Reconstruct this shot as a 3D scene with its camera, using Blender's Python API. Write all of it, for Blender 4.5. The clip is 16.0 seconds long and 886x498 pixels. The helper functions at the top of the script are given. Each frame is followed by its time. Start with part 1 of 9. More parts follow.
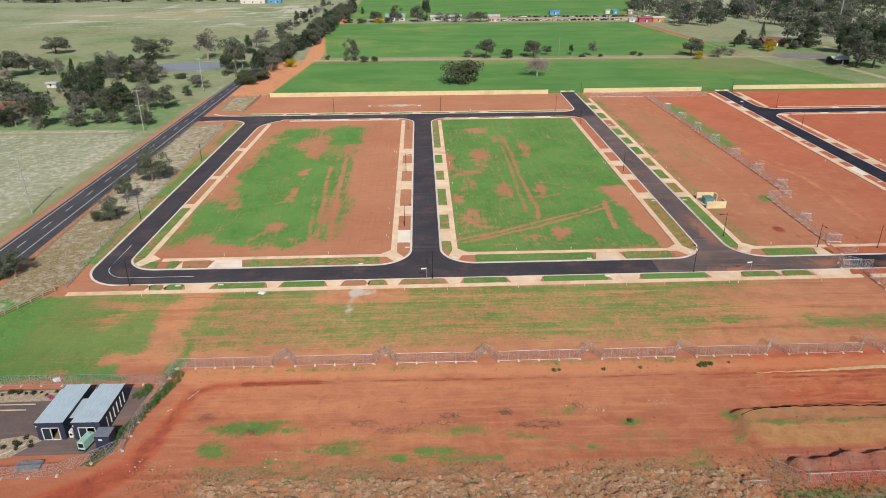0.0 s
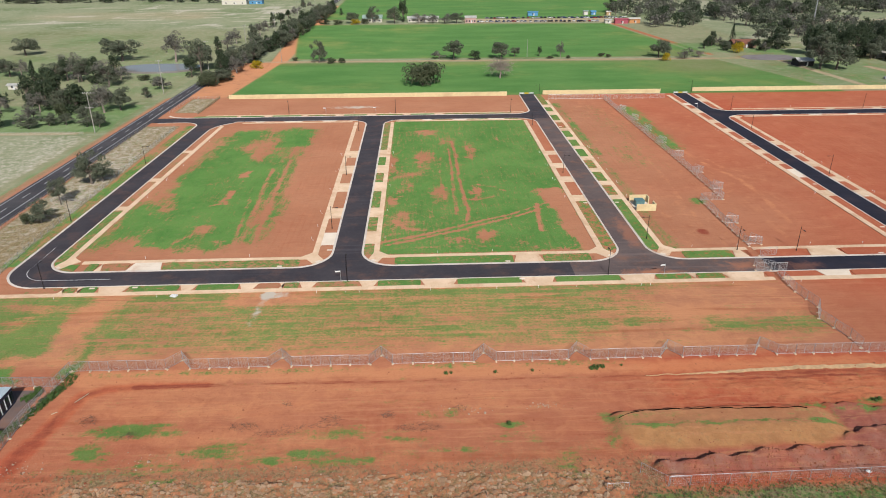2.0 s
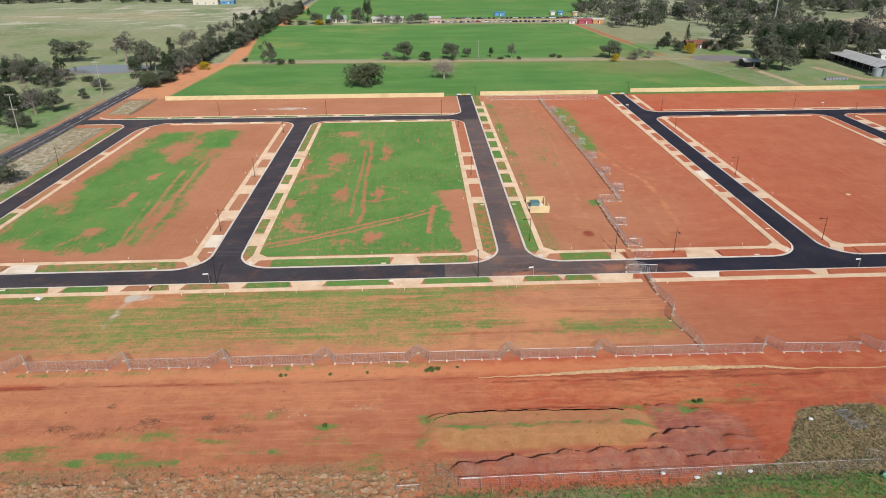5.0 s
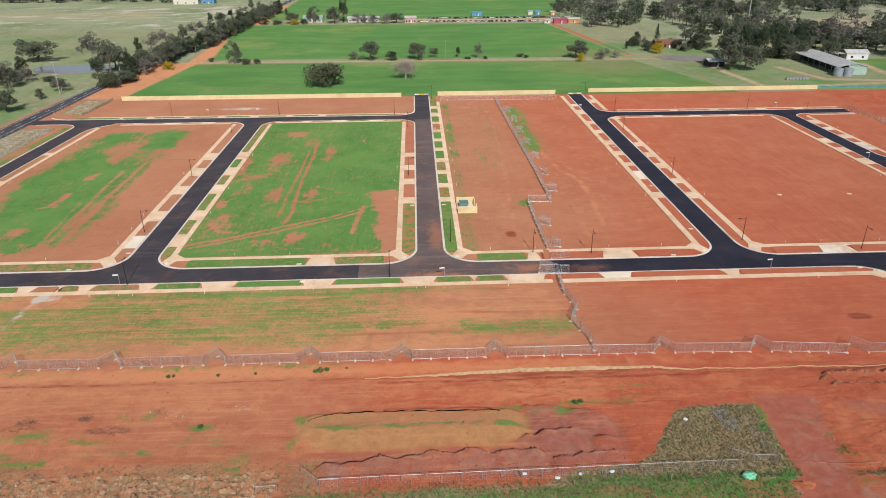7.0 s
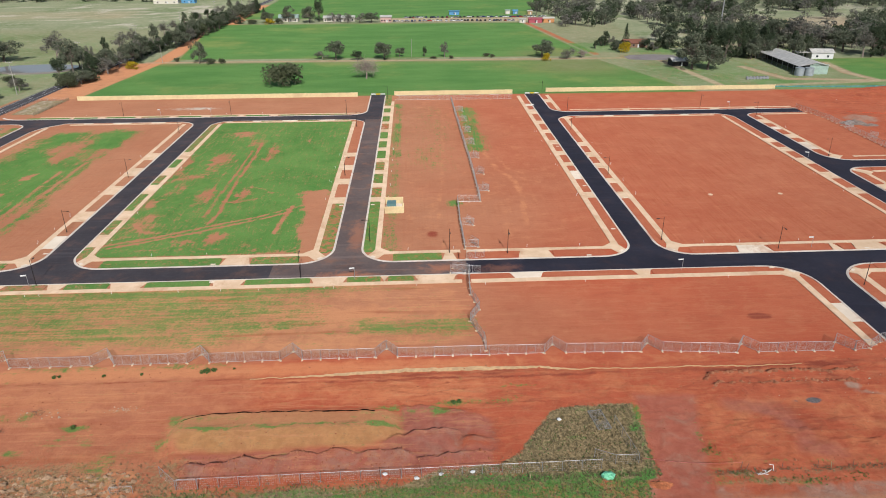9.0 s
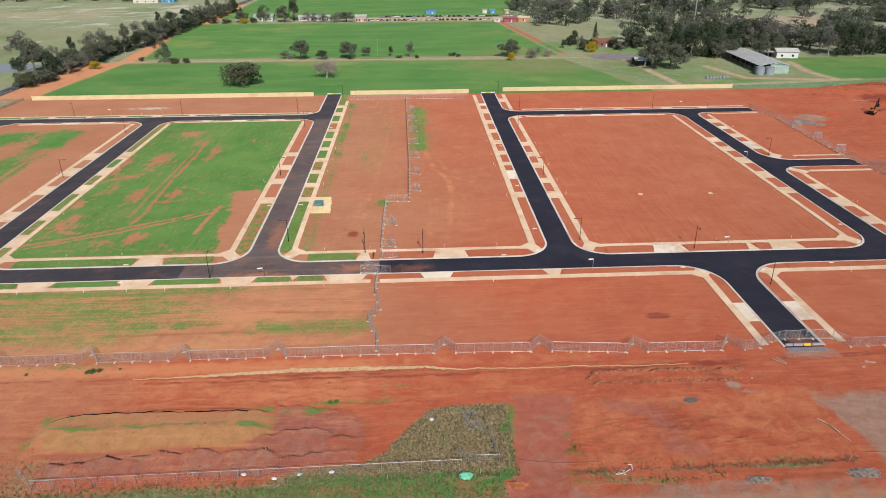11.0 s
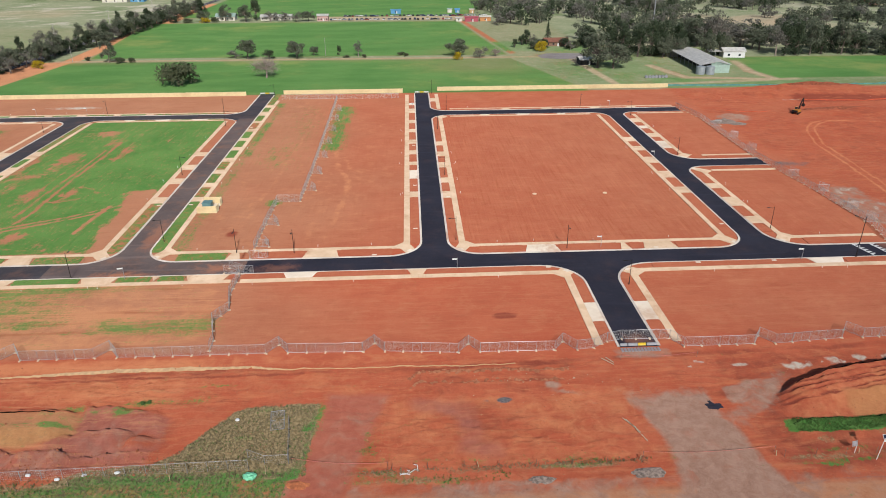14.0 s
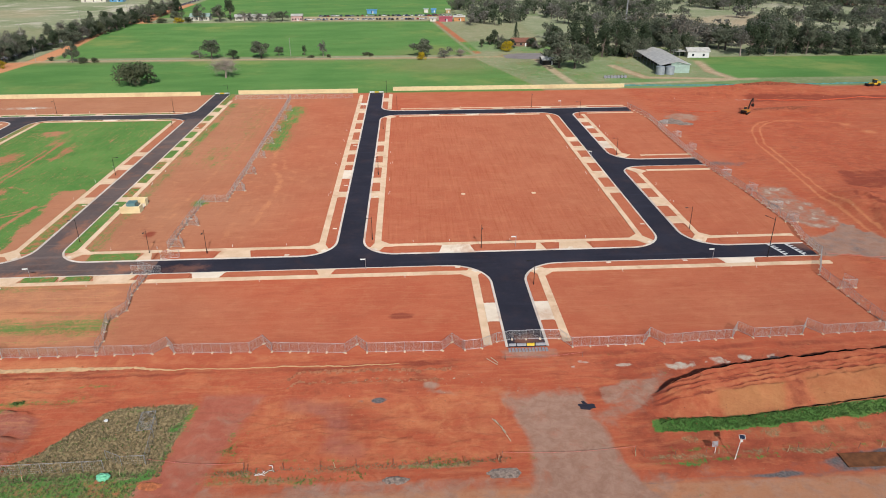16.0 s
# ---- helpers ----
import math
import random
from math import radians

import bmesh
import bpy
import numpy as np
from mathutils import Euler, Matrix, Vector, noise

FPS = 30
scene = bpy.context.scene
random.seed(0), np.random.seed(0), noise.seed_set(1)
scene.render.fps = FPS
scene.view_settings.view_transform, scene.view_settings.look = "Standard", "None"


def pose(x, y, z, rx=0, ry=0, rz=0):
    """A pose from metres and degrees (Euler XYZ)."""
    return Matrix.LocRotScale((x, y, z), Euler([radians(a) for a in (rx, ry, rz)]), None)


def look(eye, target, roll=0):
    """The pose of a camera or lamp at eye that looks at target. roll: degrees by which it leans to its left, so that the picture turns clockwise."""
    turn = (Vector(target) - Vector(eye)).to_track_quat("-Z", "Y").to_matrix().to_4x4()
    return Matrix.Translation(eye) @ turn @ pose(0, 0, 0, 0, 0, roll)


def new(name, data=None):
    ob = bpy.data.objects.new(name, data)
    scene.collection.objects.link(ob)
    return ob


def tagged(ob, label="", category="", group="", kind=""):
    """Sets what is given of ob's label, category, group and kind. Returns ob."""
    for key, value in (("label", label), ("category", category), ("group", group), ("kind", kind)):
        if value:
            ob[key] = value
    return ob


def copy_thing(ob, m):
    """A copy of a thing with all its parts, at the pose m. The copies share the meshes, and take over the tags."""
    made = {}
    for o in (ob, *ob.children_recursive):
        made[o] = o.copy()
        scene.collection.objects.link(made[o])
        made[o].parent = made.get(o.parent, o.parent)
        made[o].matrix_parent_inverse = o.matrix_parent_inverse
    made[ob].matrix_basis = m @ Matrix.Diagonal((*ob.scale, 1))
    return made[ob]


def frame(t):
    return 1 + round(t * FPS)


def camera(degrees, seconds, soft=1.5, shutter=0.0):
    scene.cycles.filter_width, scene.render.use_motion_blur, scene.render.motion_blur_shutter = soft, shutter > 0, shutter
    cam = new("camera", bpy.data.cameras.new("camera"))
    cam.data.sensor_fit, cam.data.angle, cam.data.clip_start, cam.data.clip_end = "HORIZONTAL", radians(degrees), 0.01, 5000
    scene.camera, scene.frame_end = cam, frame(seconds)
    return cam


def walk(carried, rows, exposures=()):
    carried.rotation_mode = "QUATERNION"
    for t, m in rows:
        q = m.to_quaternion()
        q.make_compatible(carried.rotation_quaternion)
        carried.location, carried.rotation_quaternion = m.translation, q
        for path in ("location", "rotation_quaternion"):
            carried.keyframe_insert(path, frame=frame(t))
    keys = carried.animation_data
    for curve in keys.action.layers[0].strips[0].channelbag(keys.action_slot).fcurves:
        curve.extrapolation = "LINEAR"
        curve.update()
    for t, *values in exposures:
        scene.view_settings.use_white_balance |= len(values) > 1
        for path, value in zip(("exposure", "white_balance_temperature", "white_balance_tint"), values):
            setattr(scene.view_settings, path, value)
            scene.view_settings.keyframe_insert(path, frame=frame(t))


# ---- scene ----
cam = camera(65.5, 16.0, soft=0.95)
PATH = [  # seconds, place, pitch, roll, yaw
    (0.0, 12.051, -6.603, 67.828, -24.646, 0.217, -1.929),
    (0.5, 16.536, -6.879, 68.039, -24.636, 0.205, -1.962),
    (1.0, 21.054, -7.149, 68.239, -24.631, 0.196, -1.994),
    (1.5, 25.606, -7.415, 68.429, -24.628, 0.187, -2.026),
    (2.0, 30.191, -7.677, 68.607, -24.628, 0.181, -2.057),
    (2.5, 34.806, -7.933, 68.775, -24.632, 0.175, -2.088),
    (3.0, 39.453, -8.186, 68.933, -24.637, 0.171, -2.118),
    (3.5, 44.129, -8.435, 69.080, -24.645, 0.168, -2.148),
    (4.0, 48.833, -8.680, 69.218, -24.655, 0.167, -2.177),
    (4.5, 53.565, -8.922, 69.347, -24.667, 0.166, -2.206),
    (5.0, 58.324, -9.160, 69.466, -24.681, 0.166, -2.234),
    (5.5, 63.109, -9.395, 69.576, -24.696, 0.167, -2.262),
    (6.0, 67.919, -9.627, 69.677, -24.712, 0.168, -2.290),
    (6.5, 72.753, -9.856, 69.769, -24.729, 0.170, -2.318),
    (7.0, 77.609, -10.083, 69.853, -24.747, 0.173, -2.345),
    (7.5, 82.488, -10.307, 69.929, -24.766, 0.176, -2.372),
    (8.0, 87.388, -10.530, 69.997, -24.785, 0.178, -2.399),
    (8.5, 92.308, -10.750, 70.058, -24.804, 0.181, -2.426),
    (9.0, 97.247, -10.968, 70.111, -24.823, 0.184, -2.452),
    (9.5, 102.205, -11.185, 70.156, -24.841, 0.187, -2.479),
    (10.0, 107.180, -11.401, 70.195, -24.859, 0.189, -2.505),
    (10.5, 112.171, -11.616, 70.227, -24.877, 0.191, -2.531),
    (11.0, 117.178, -11.829, 70.252, -24.893, 0.193, -2.558),
    (11.5, 122.200, -12.042, 70.271, -24.908, 0.194, -2.584),
    (12.0, 127.235, -12.255, 70.284, -24.921, 0.194, -2.610),
    (12.5, 132.283, -12.467, 70.292, -24.933, 0.193, -2.637),
    (13.0, 137.342, -12.679, 70.293, -24.943, 0.191, -2.663),
    (13.5, 142.413, -12.891, 70.289, -24.951, 0.188, -2.690),
    (14.0, 147.493, -13.103, 70.281, -24.957, 0.184, -2.716),
    (14.5, 152.582, -13.316, 70.267, -24.960, 0.179, -2.743),
    (15.0, 157.679, -13.530, 70.248, -24.960, 0.172, -2.770),
    (15.5, 162.784, -13.744, 70.225, -24.957, 0.164, -2.798),
    (16.0, 167.894, -13.960, 70.198, -24.952, 0.154, -2.825),
]
walk(cam, [(t, pose(x, y, z, 90 + p, r, w)) for t, x, y, z, p, r, w in PATH])

# ---------------------------------------------------------------- light
SUN_ELEV, SUN_AZ = 36.0, 172.0          # degrees above the horizon; clockwise from +y
world = bpy.data.worlds.new("sky")
scene.world = world
world.use_nodes = True
wn = world.node_tree
sky = wn.nodes.new("ShaderNodeTexSky")
sky.sky_type, sky.sun_disc = "NISHITA", False
sky.sun_elevation, sky.sun_rotation = radians(SUN_ELEV), radians(SUN_AZ)
sky.air_density, sky.dust_density, sky.ozone_density = 1.0, 1.2, 1.0
wn.nodes["Background"].inputs[1].default_value = 0.075
wn.links.new(sky.outputs[0], wn.nodes["Background"].inputs[0])
sun = new("sun", bpy.data.lights.new("sun", "SUN"))
sun.data.energy, sun.data.angle, sun.data.color = 3.15, radians(0.55), (1.0, 0.965, 0.92)
sa, se = radians(SUN_AZ), radians(SUN_ELEV)
sun.matrix_world = look((0, 0, 300), (-math.sin(sa) * math.cos(se), -math.cos(sa) * math.cos(se), 300 - math.sin(se)))
scene.view_settings.exposure = 0.0

# ---------------------------------------------------------------- plan
# Streets run along x and y; the cross streets lean by SKEW.
SKEW = 0.009


def W(x, v):
    """Plan to world; the westernmost street also leans eastwards as it runs north."""
    near = min(1.0, max(0.0, (-43.0 - x) / 5)) * min(1.0, max(0.0, (x + 74.0) / 9))
    return x + near * 0.034 * min(125.0, max(0.0, v - 140.0)), v + SKEW * (x - 100.0)


FORE = (126.8, 134.0)                   # long street
BACK = (268.8, 276.2)                   # rear street
ST = {1: (-61.6, -54.6), 2: (9.2, 16.3), 3: (77.1, 84.0), 4: (149.2, 155.9), 5: (229.0, 235.6), 6: (184.8, 192.5)}
ESTUB = (195.6, 203.0)
EAST = 263.5                            # where the new streets end


# ---------------------------------------------------------------- small tools
def part(name, bm, material, parent=None, label=""):
    me = bpy.data.meshes.new(name)
    bm.to_mesh(me)
    bm.free()
    me.materials.append(material)
    ob = new(name, me)
    if parent is not None:
        ob.parent = parent
    return tagged(ob, label)


def thing(name, label, category, group="", kind="", at=None):
    ob = new(name)
    ob.empty_display_size = 0.3
    if at is not None:
        ob.matrix_basis = at
    return tagged(ob, label, category, group, kind)


def box(bm, x0, x1, y0, y1, z0, z1, m=None):
    vs = [bm.verts.new((x, y, z)) for z in (z0, z1) for x, y in ((x0, y0), (x1, y0), (x1, y1), (x0, y1))]
    if m is not None:
        for v in vs:
            v.co = m @ v.co
    for f in ((0, 3, 2, 1), (4, 5, 6, 7), (0, 1, 5, 4), (1, 2, 6, 5), (2, 3, 7, 6), (3, 0, 4, 7)):
        bm.faces.new([vs[i] for i in f])


def tube(bm, a, b, ra, rb=None, n=6, caps=True):
    """A tapered round bar from a to b."""
    a, b = Vector(a), Vector(b)
    rb = ra if rb is None else rb
    d = (b - a).normalized()
    u = d.orthogonal().normalized()
    w = d.cross(u)
    rings = [[bm.verts.new(p + (u * math.cos(k * math.tau / n) + w * math.sin(k * math.tau / n)) * r) for k in range(n)] for p, r in ((a, ra), (b, rb))]
    for k in range(n):
        bm.faces.new((rings[0][k], rings[0][(k + 1) % n], rings[1][(k + 1) % n], rings[1][k]))
    if caps:
        bm.faces.new(rings[0][::-1])
        bm.faces.new(rings[1])


def slab(bm, pts, z0, z1):
    """A prism over the polygon pts (counter-clockwise)."""
    lo = [bm.verts.new((x, y, z0)) for x, y in pts]
    hi = [bm.verts.new((x, y, z1)) for x, y in pts]
    bm.faces.new(hi)
    for k in range(len(pts)):
        j = (k + 1) % len(pts)
        bm.faces.new((lo[k], lo[j], hi[j], hi[k]))


def rect(x0, x1, v0, v1):
    return [W(x0, v0), W(x1, v0), W(x1, v1), W(x0, v1)]


def arc(cx, cy, r, a0, a1, n=10):
    return [(cx + r * math.cos(radians(a0 + (a1 - a0) * k / n)), cy + r * math.sin(radians(a0 + (a1 - a0) * k / n))) for k in range(n + 1)]


def ribbon(bm, line, o0, o1, z0, z1):
    """A raised strip along a plan line between the offsets o0 and o1 to its left."""
    pts = [Vector(p) for p in line]
    rows = []
    for k, p in enumerate(pts):
        a = (pts[k] - pts[k - 1]).normalized() if k else (pts[1] - pts[0]).normalized()
        b = (pts[k + 1] - pts[k]).normalized() if k < len(pts) - 1 else a
        n = Vector((-(a.y + b.y), a.x + b.x)).normalized()
        n /= max(0.5, n.dot(Vector((-a.y, a.x))))
        rows.append([bm.verts.new((*W(*(p + n * o)), z)) for o, z in ((o0, z0), (o0, z1), (o1, z1), (o1, z0))])
    for r, s in zip(rows, rows[1:]):
        for i in range(3):
            bm.faces.new((r[i], s[i], s[i + 1], r[i + 1]))
    for r in (rows[0], rows[-1]):
        bm.faces.new(r)


# ---------------------------------------------------------------- materials
class Nodes:
    """Short ways to write a node material."""

    def __init__(self, name, rough=0.9, metal=0.0, spec=0.3):
        self.m = bpy.data.materials.new(name)
        self.m.use_nodes = True
        self.t = self.m.node_tree
        self.b = self.t.nodes["Principled BSDF"]
        self.set("Roughness", rough)
        self.set("Metallic", metal)
        self.set("Specular IOR Level", spec)
        self.set("Diffuse Roughness", 1.0 if rough > 0.86 else 0.0)

    def set(self, k, v):
        self.link(v, self.b.inputs[k])

    def link(self, v, sock):
        if isinstance(v, bpy.types.NodeSocket):
            self.t.links.new(v, sock)
        elif isinstance(v, tuple) and len(v) == 3 and sock.type == "RGBA":
            sock.default_value = (*v, 1)
        else:
            sock.default_value = v

    def node(self, kind, out=0, ins=(), operation="", interpolation="", attribute=""):
        n = self.t.nodes.new(kind)
        if operation:
            n.operation = operation
        if interpolation:
            n.interpolation_type = interpolation
        if attribute:
            n.attribute_name = attribute
        for k, v in dict(ins).items():
            self.link(v, n.inputs[k])
        return n.outputs[out]

    def place(self, scale=(1, 1, 1), turn=0.0, local=False):
        if local:
            p = self.node("ShaderNodeTexCoord", 3)
        else:
            p = self.node("ShaderNodeNewGeometry", 0)
        return self.node("ShaderNodeMapping", 0, {0: p, 2: (0, 0, radians(turn)), 3: scale})

    def noise(self, at, scale, detail=4.0, rough=0.55, lac=2.0, warp=0.0):
        return self.node("ShaderNodeTexNoise", 0, {"Vector": at, "Scale": scale, "Detail": detail, "Roughness": rough, "Lacunarity": lac, "Distortion": warp})

    def math(self, op, a, b=0.0, c=0.0):
        return self.node("ShaderNodeMath", 0, {0: a, 1: b, 2: c}, operation=op)

    def ramp(self, v, a, b):
        """0 below a, 1 above b, soft between."""
        return self.node("ShaderNodeMapRange", 0, {"Value": v, "From Min": a, "From Max": b}, interpolation="SMOOTHSTEP")

    def mix(self, f, a, b):
        n = self.t.nodes.new("ShaderNodeMix")
        n.data_type = "RGBA"
        self.link(f, n.inputs[0])
        self.link(a, n.inputs[6])
        self.link(b, n.inputs[7])
        return n.outputs[2]

    def bump(self, h, strength, dist):
        self.set("Normal", self.node("ShaderNodeBump", 0, {"Height": h, "Strength": strength, "Distance": dist}))

    def attr(self, name, out):
        return self.node("ShaderNodeAttribute", out, attribute=name)

    def random(self):
        return self.node("ShaderNodeObjectInfo", 5)


def plain(name, col, rough=0.6, metal=0.0, vary=0.15, scale=3.0, spec=0.4, dirt=None, rnd=0.0):
    """A painted or cast surface with a little unevenness and dirt."""
    k = Nodes(name, rough, metal, spec)
    p = k.place(local=False)
    n1, n2 = k.noise(p, scale, 5), k.noise(p, scale * 0.13, 3)
    dark = tuple(c * (1 - vary) for c in col)
    lite = tuple(min(1, c * (1 + vary)) for c in col)
    c = k.mix(k.ramp(n1, 0.3, 0.7), dark, lite)
    if dirt:
        c = k.mix(k.math("MULTIPLY", k.ramp(n2, 0.45, 0.75), 0.55), c, dirt)
    if rnd:
        c = k.mix(k.math("MULTIPLY", k.random(), rnd), c, tuple(x * 0.55 for x in col))
    k.set("Base Color", c)
    k.set("Roughness", k.math("ADD", k.math("MULTIPLY", n1, 0.2), rough - 0.1))
    return k.m


RED = (0.40, 0.135, 0.062)


def soil_colour(k, p, pale=None, dark=None, red=None):
    """Red volcanic soil: mottled, with pale crusts, dark tone (moist soil, ruts, painted shade) and fine crumbs."""
    n1, n2, n3 = k.noise(p, 0.035, 6, 0.6), k.noise(p, 0.30, 7, 0.66, warp=0.6), k.noise(p, 2.2, 6, 0.72)
    n4 = k.noise(k.place((0.35, 1.0, 1.0), 14), 0.8, 6, 0.7, warp=0.8)
    n5 = k.noise(p, 0.09, 5, 0.6, warp=0.4)
    n6 = k.noise(k.place((0.16, 0.55, 1.0), -6), 1.0, 6, 0.62, warp=1.1)
    c = k.mix(k.ramp(n1, 0.35, 0.65), (0.375, 0.168, 0.095), (0.432, 0.206, 0.118))
    if red is not None:
        c = k.mix(red, c, k.mix(k.ramp(n5, 0.35, 0.68), (0.420, 0.098, 0.050), (0.465, 0.124, 0.064)))
    c = k.mix(k.math("MULTIPLY", k.ramp(n2, 0.48, 0.74), 0.26), c, (0.53, 0.235, 0.120))
    c = k.mix(k.math("MULTIPLY", k.ramp(n4, 0.52, 0.72), 0.26), c, (0.30, 0.085, 0.044))
    c = k.mix(k.math("MULTIPLY", k.ramp(n6, 0.52, 0.70), 0.30), c, (0.50, 0.215, 0.112))
    c = k.mix(k.math("MULTIPLY", k.ramp(n6, 0.46, 0.32), 0.26), c, (0.31, 0.088, 0.048))
    if pale is not None:
        f = k.ramp(k.math("ADD", pale, k.math("MULTIPLY", k.math("SUBTRACT", n2, 0.5), 1.2)), 0.3, 0.9)
        c = k.mix(f, c, (0.530, 0.250, 0.128) if red is None else k.mix(red, (0.530, 0.250, 0.128), (0.560, 0.205, 0.096)))
    if dark is not None:
        f = k.ramp(k.math("ADD", dark, k.math("MULTIPLY", k.math("SUBTRACT", n2, 0.5), 1.4)), 0.3, 0.95)
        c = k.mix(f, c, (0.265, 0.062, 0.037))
    c = k.mix(k.math("MULTIPLY", k.ramp(n3, 0.53, 0.72), 0.26), c, (0.22, 0.062, 0.034))
    c = k.mix(k.math("MULTIPLY", k.ramp(n3, 0.46, 0.30), 0.18), c, (0.60, 0.29, 0.17))
    return c, n2, n3


def grass_colour(k, p):
    n1, n2, n3 = k.noise(p, 0.06, 5, 0.6), k.noise(p, 0.7, 5, 0.65), k.noise(p, 4.0, 4, 0.65)
    c = k.mix(k.ramp(n1, 0.35, 0.65), (0.062, 0.208, 0.042), (0.108, 0.256, 0.060))
    c = k.mix(k.math("MULTIPLY", k.ramp(n2, 0.42, 0.72), 0.45), c, (0.150, 0.245, 0.082))
    n4 = k.noise(k.place((1.0, 0.35, 1)), 0.28, 6, 0.7, warp=0.5)
    c = k.mix(k.math("MULTIPLY", k.ramp(n4, 0.50, 0.68), 0.28), c, (0.200, 0.250, 0.075))
    c = k.mix(k.math("MULTIPLY", k.ramp(n4, 0.46, 0.32), 0.40), c, (0.040, 0.150, 0.032))
    c = k.mix(k.math("MULTIPLY", k.ramp(n3, 0.50, 0.70), 0.60), c, (0.034, 0.098, 0.024))
    return c


def ground_material():
    k = Nodes("ground_cover", 0.95, 0, 0.15)
    p = k.place()
    chan = []
    for name in ("cover", "earth", "land", "work"):
        q = k.t.nodes.new("ShaderNodeSeparateColor")
        k.t.links.new(k.attr(name, 0), q.inputs[0])
        chan.append(list(q.outputs) + [k.attr(name, 3)])
    grass, dry, gravel, lime = chan[0]
    pale, dark, streak, red = chan[1]
    crop, paddock, track, comb = chan[2]
    loose, ochre, wet, mauve = chan[3]
    c, n2, n3 = soil_colour(k, p, pale, dark, red)
    # worked ground: creases and scrapes left by tracks and blades, over broad patches
    w1 = k.noise(k.place((0.55, 1.0, 1), 20), 0.34, 6, 0.6, warp=1.0)
    w2 = k.noise(k.place((0.30, 1.3, 1), -12), 0.5, 6, 0.6, warp=0.6)
    w3 = k.noise(p, 0.55, 6, 0.68, warp=0.5)
    crease = k.math("MULTIPLY", k.math("MULTIPLY", k.ramp(k.math("ABSOLUTE", k.math("SUBTRACT", w1, 0.5)), 0.030, 0.0), k.ramp(w3, 0.44, 0.58)), loose)
    scrape = k.math("MULTIPLY", k.math("MULTIPLY", k.ramp(k.math("ABSOLUTE", k.math("SUBTRACT", w2, 0.47)), 0.026, 0.0), k.ramp(n2, 0.42, 0.60)), loose)
    c = k.mix(k.math("MULTIPLY", k.math("MULTIPLY", k.ramp(w3, 0.50, 0.68), loose), 0.22), c, (0.285, 0.068, 0.036))
    c = k.mix(k.math("MULTIPLY", k.math("MULTIPLY", k.ramp(w2, 0.52, 0.66), loose), 0.34), c, (0.58, 0.215, 0.10))
    c = k.mix(k.math("MULTIPLY", mauve, 0.85), c, k.mix(k.ramp(w3, 0.35, 0.65), (0.300, 0.108, 0.082), (0.395, 0.155, 0.115)))
    c = k.mix(ochre, c, k.mix(k.ramp(w3, 0.36, 0.64), (0.400, 0.205, 0.082), (0.500, 0.265, 0.110)))
    c = k.mix(k.math("MULTIPLY", k.math("ADD", crease, scrape), 0.13), c, (0.20, 0.048, 0.028))
    # long broken lines along x, left by the grader
    st = k.noise(k.place((0.07, 1.1, 1)), 1.0, 7, 0.66, warp=0.5)
    st2 = k.noise(k.place((0.025, 0.45, 1), 3.0), 1.0, 6, 0.62, warp=0.4)
    c = k.mix(k.math("MULTIPLY", k.math("MULTIPLY", k.ramp(st, 0.50, 0.64), streak), 0.55), c, (0.58, 0.27, 0.14))
    c = k.mix(k.math("MULTIPLY", k.math("MULTIPLY", k.ramp(st2, 0.54, 0.70), streak), 0.52), c, (0.29, 0.075, 0.034))
    # slanting comb marks on the levelled lots
    cm = k.noise(k.place((1.6, 0.06, 1), 24.0), 1.0, 6, 0.66)
    c = k.mix(k.math("MULTIPLY", k.math("MULTIPLY", k.ramp(cm, 0.50, 0.68), comb), 0.42), c, (0.33, 0.082, 0.034))
    c = k.mix(k.math("MULTIPLY", k.math("MULTIPLY", k.ramp(cm, 0.46, 0.34), comb), 0.30), c, (0.56, 0.20, 0.095))
    # crushed rock and dust
    g1 = k.noise(p, 0.5, 7, 0.72, warp=0.5)
    f = k.ramp(k.math("ADD", gravel, k.math("MULTIPLY", k.math("SUBTRACT", n2, 0.5), 1.3)), 0.25, 0.85)
    c = k.mix(f, c, k.mix(k.ramp(g1, 0.32, 0.68), (0.315, 0.178, 0.128), (0.405, 0.250, 0.188)))
    f = k.ramp(k.math("ADD", wet, k.math("MULTIPLY", k.math("SUBTRACT", g1, 0.5), 0.8)), 0.25, 0.8)
    c = k.mix(f, c, k.mix(k.ramp(n3, 0.35, 0.65), (0.105, 0.092, 0.094), (0.185, 0.165, 0.165)))
    # sparse dry stalks
    d1 = k.noise(k.place((1.0, 0.8, 1), -35), 1.5, 8, 0.80, warp=0.7)
    f = k.ramp(k.math("ADD", dry, k.math("MULTIPLY", k.math("SUBTRACT", d1, 0.5), 1.9)), 0.25, 0.85)
    c = k.mix(f, c, k.mix(k.ramp(n3, 0.38, 0.62), (0.165, 0.125, 0.062), (0.34, 0.26, 0.145)))
    # green grass, breaking up at its edges
    g2 = k.noise(p, 0.42, 8, 0.72, warp=0.5)
    g3 = k.noise(p, 1.8, 5, 0.7)
    f = k.math("ADD", grass, k.math("MULTIPLY", k.math("SUBTRACT", g2, 0.5), 1.3))
    f = k.math("ADD", f, k.math("MULTIPLY", k.math("SUBTRACT", g3, 0.5), 1.5))
    f = k.math("ADD", f, k.math("MULTIPLY", k.math("MULTIPLY", k.math("SUBTRACT", st, 0.5), streak), 2.0))
    dp = k.noise(k.place((1.3, 0.10, 1)), 1.0, 7, 0.68, warp=0.4)
    crisp = k.math("SUBTRACT", 1.0, streak)
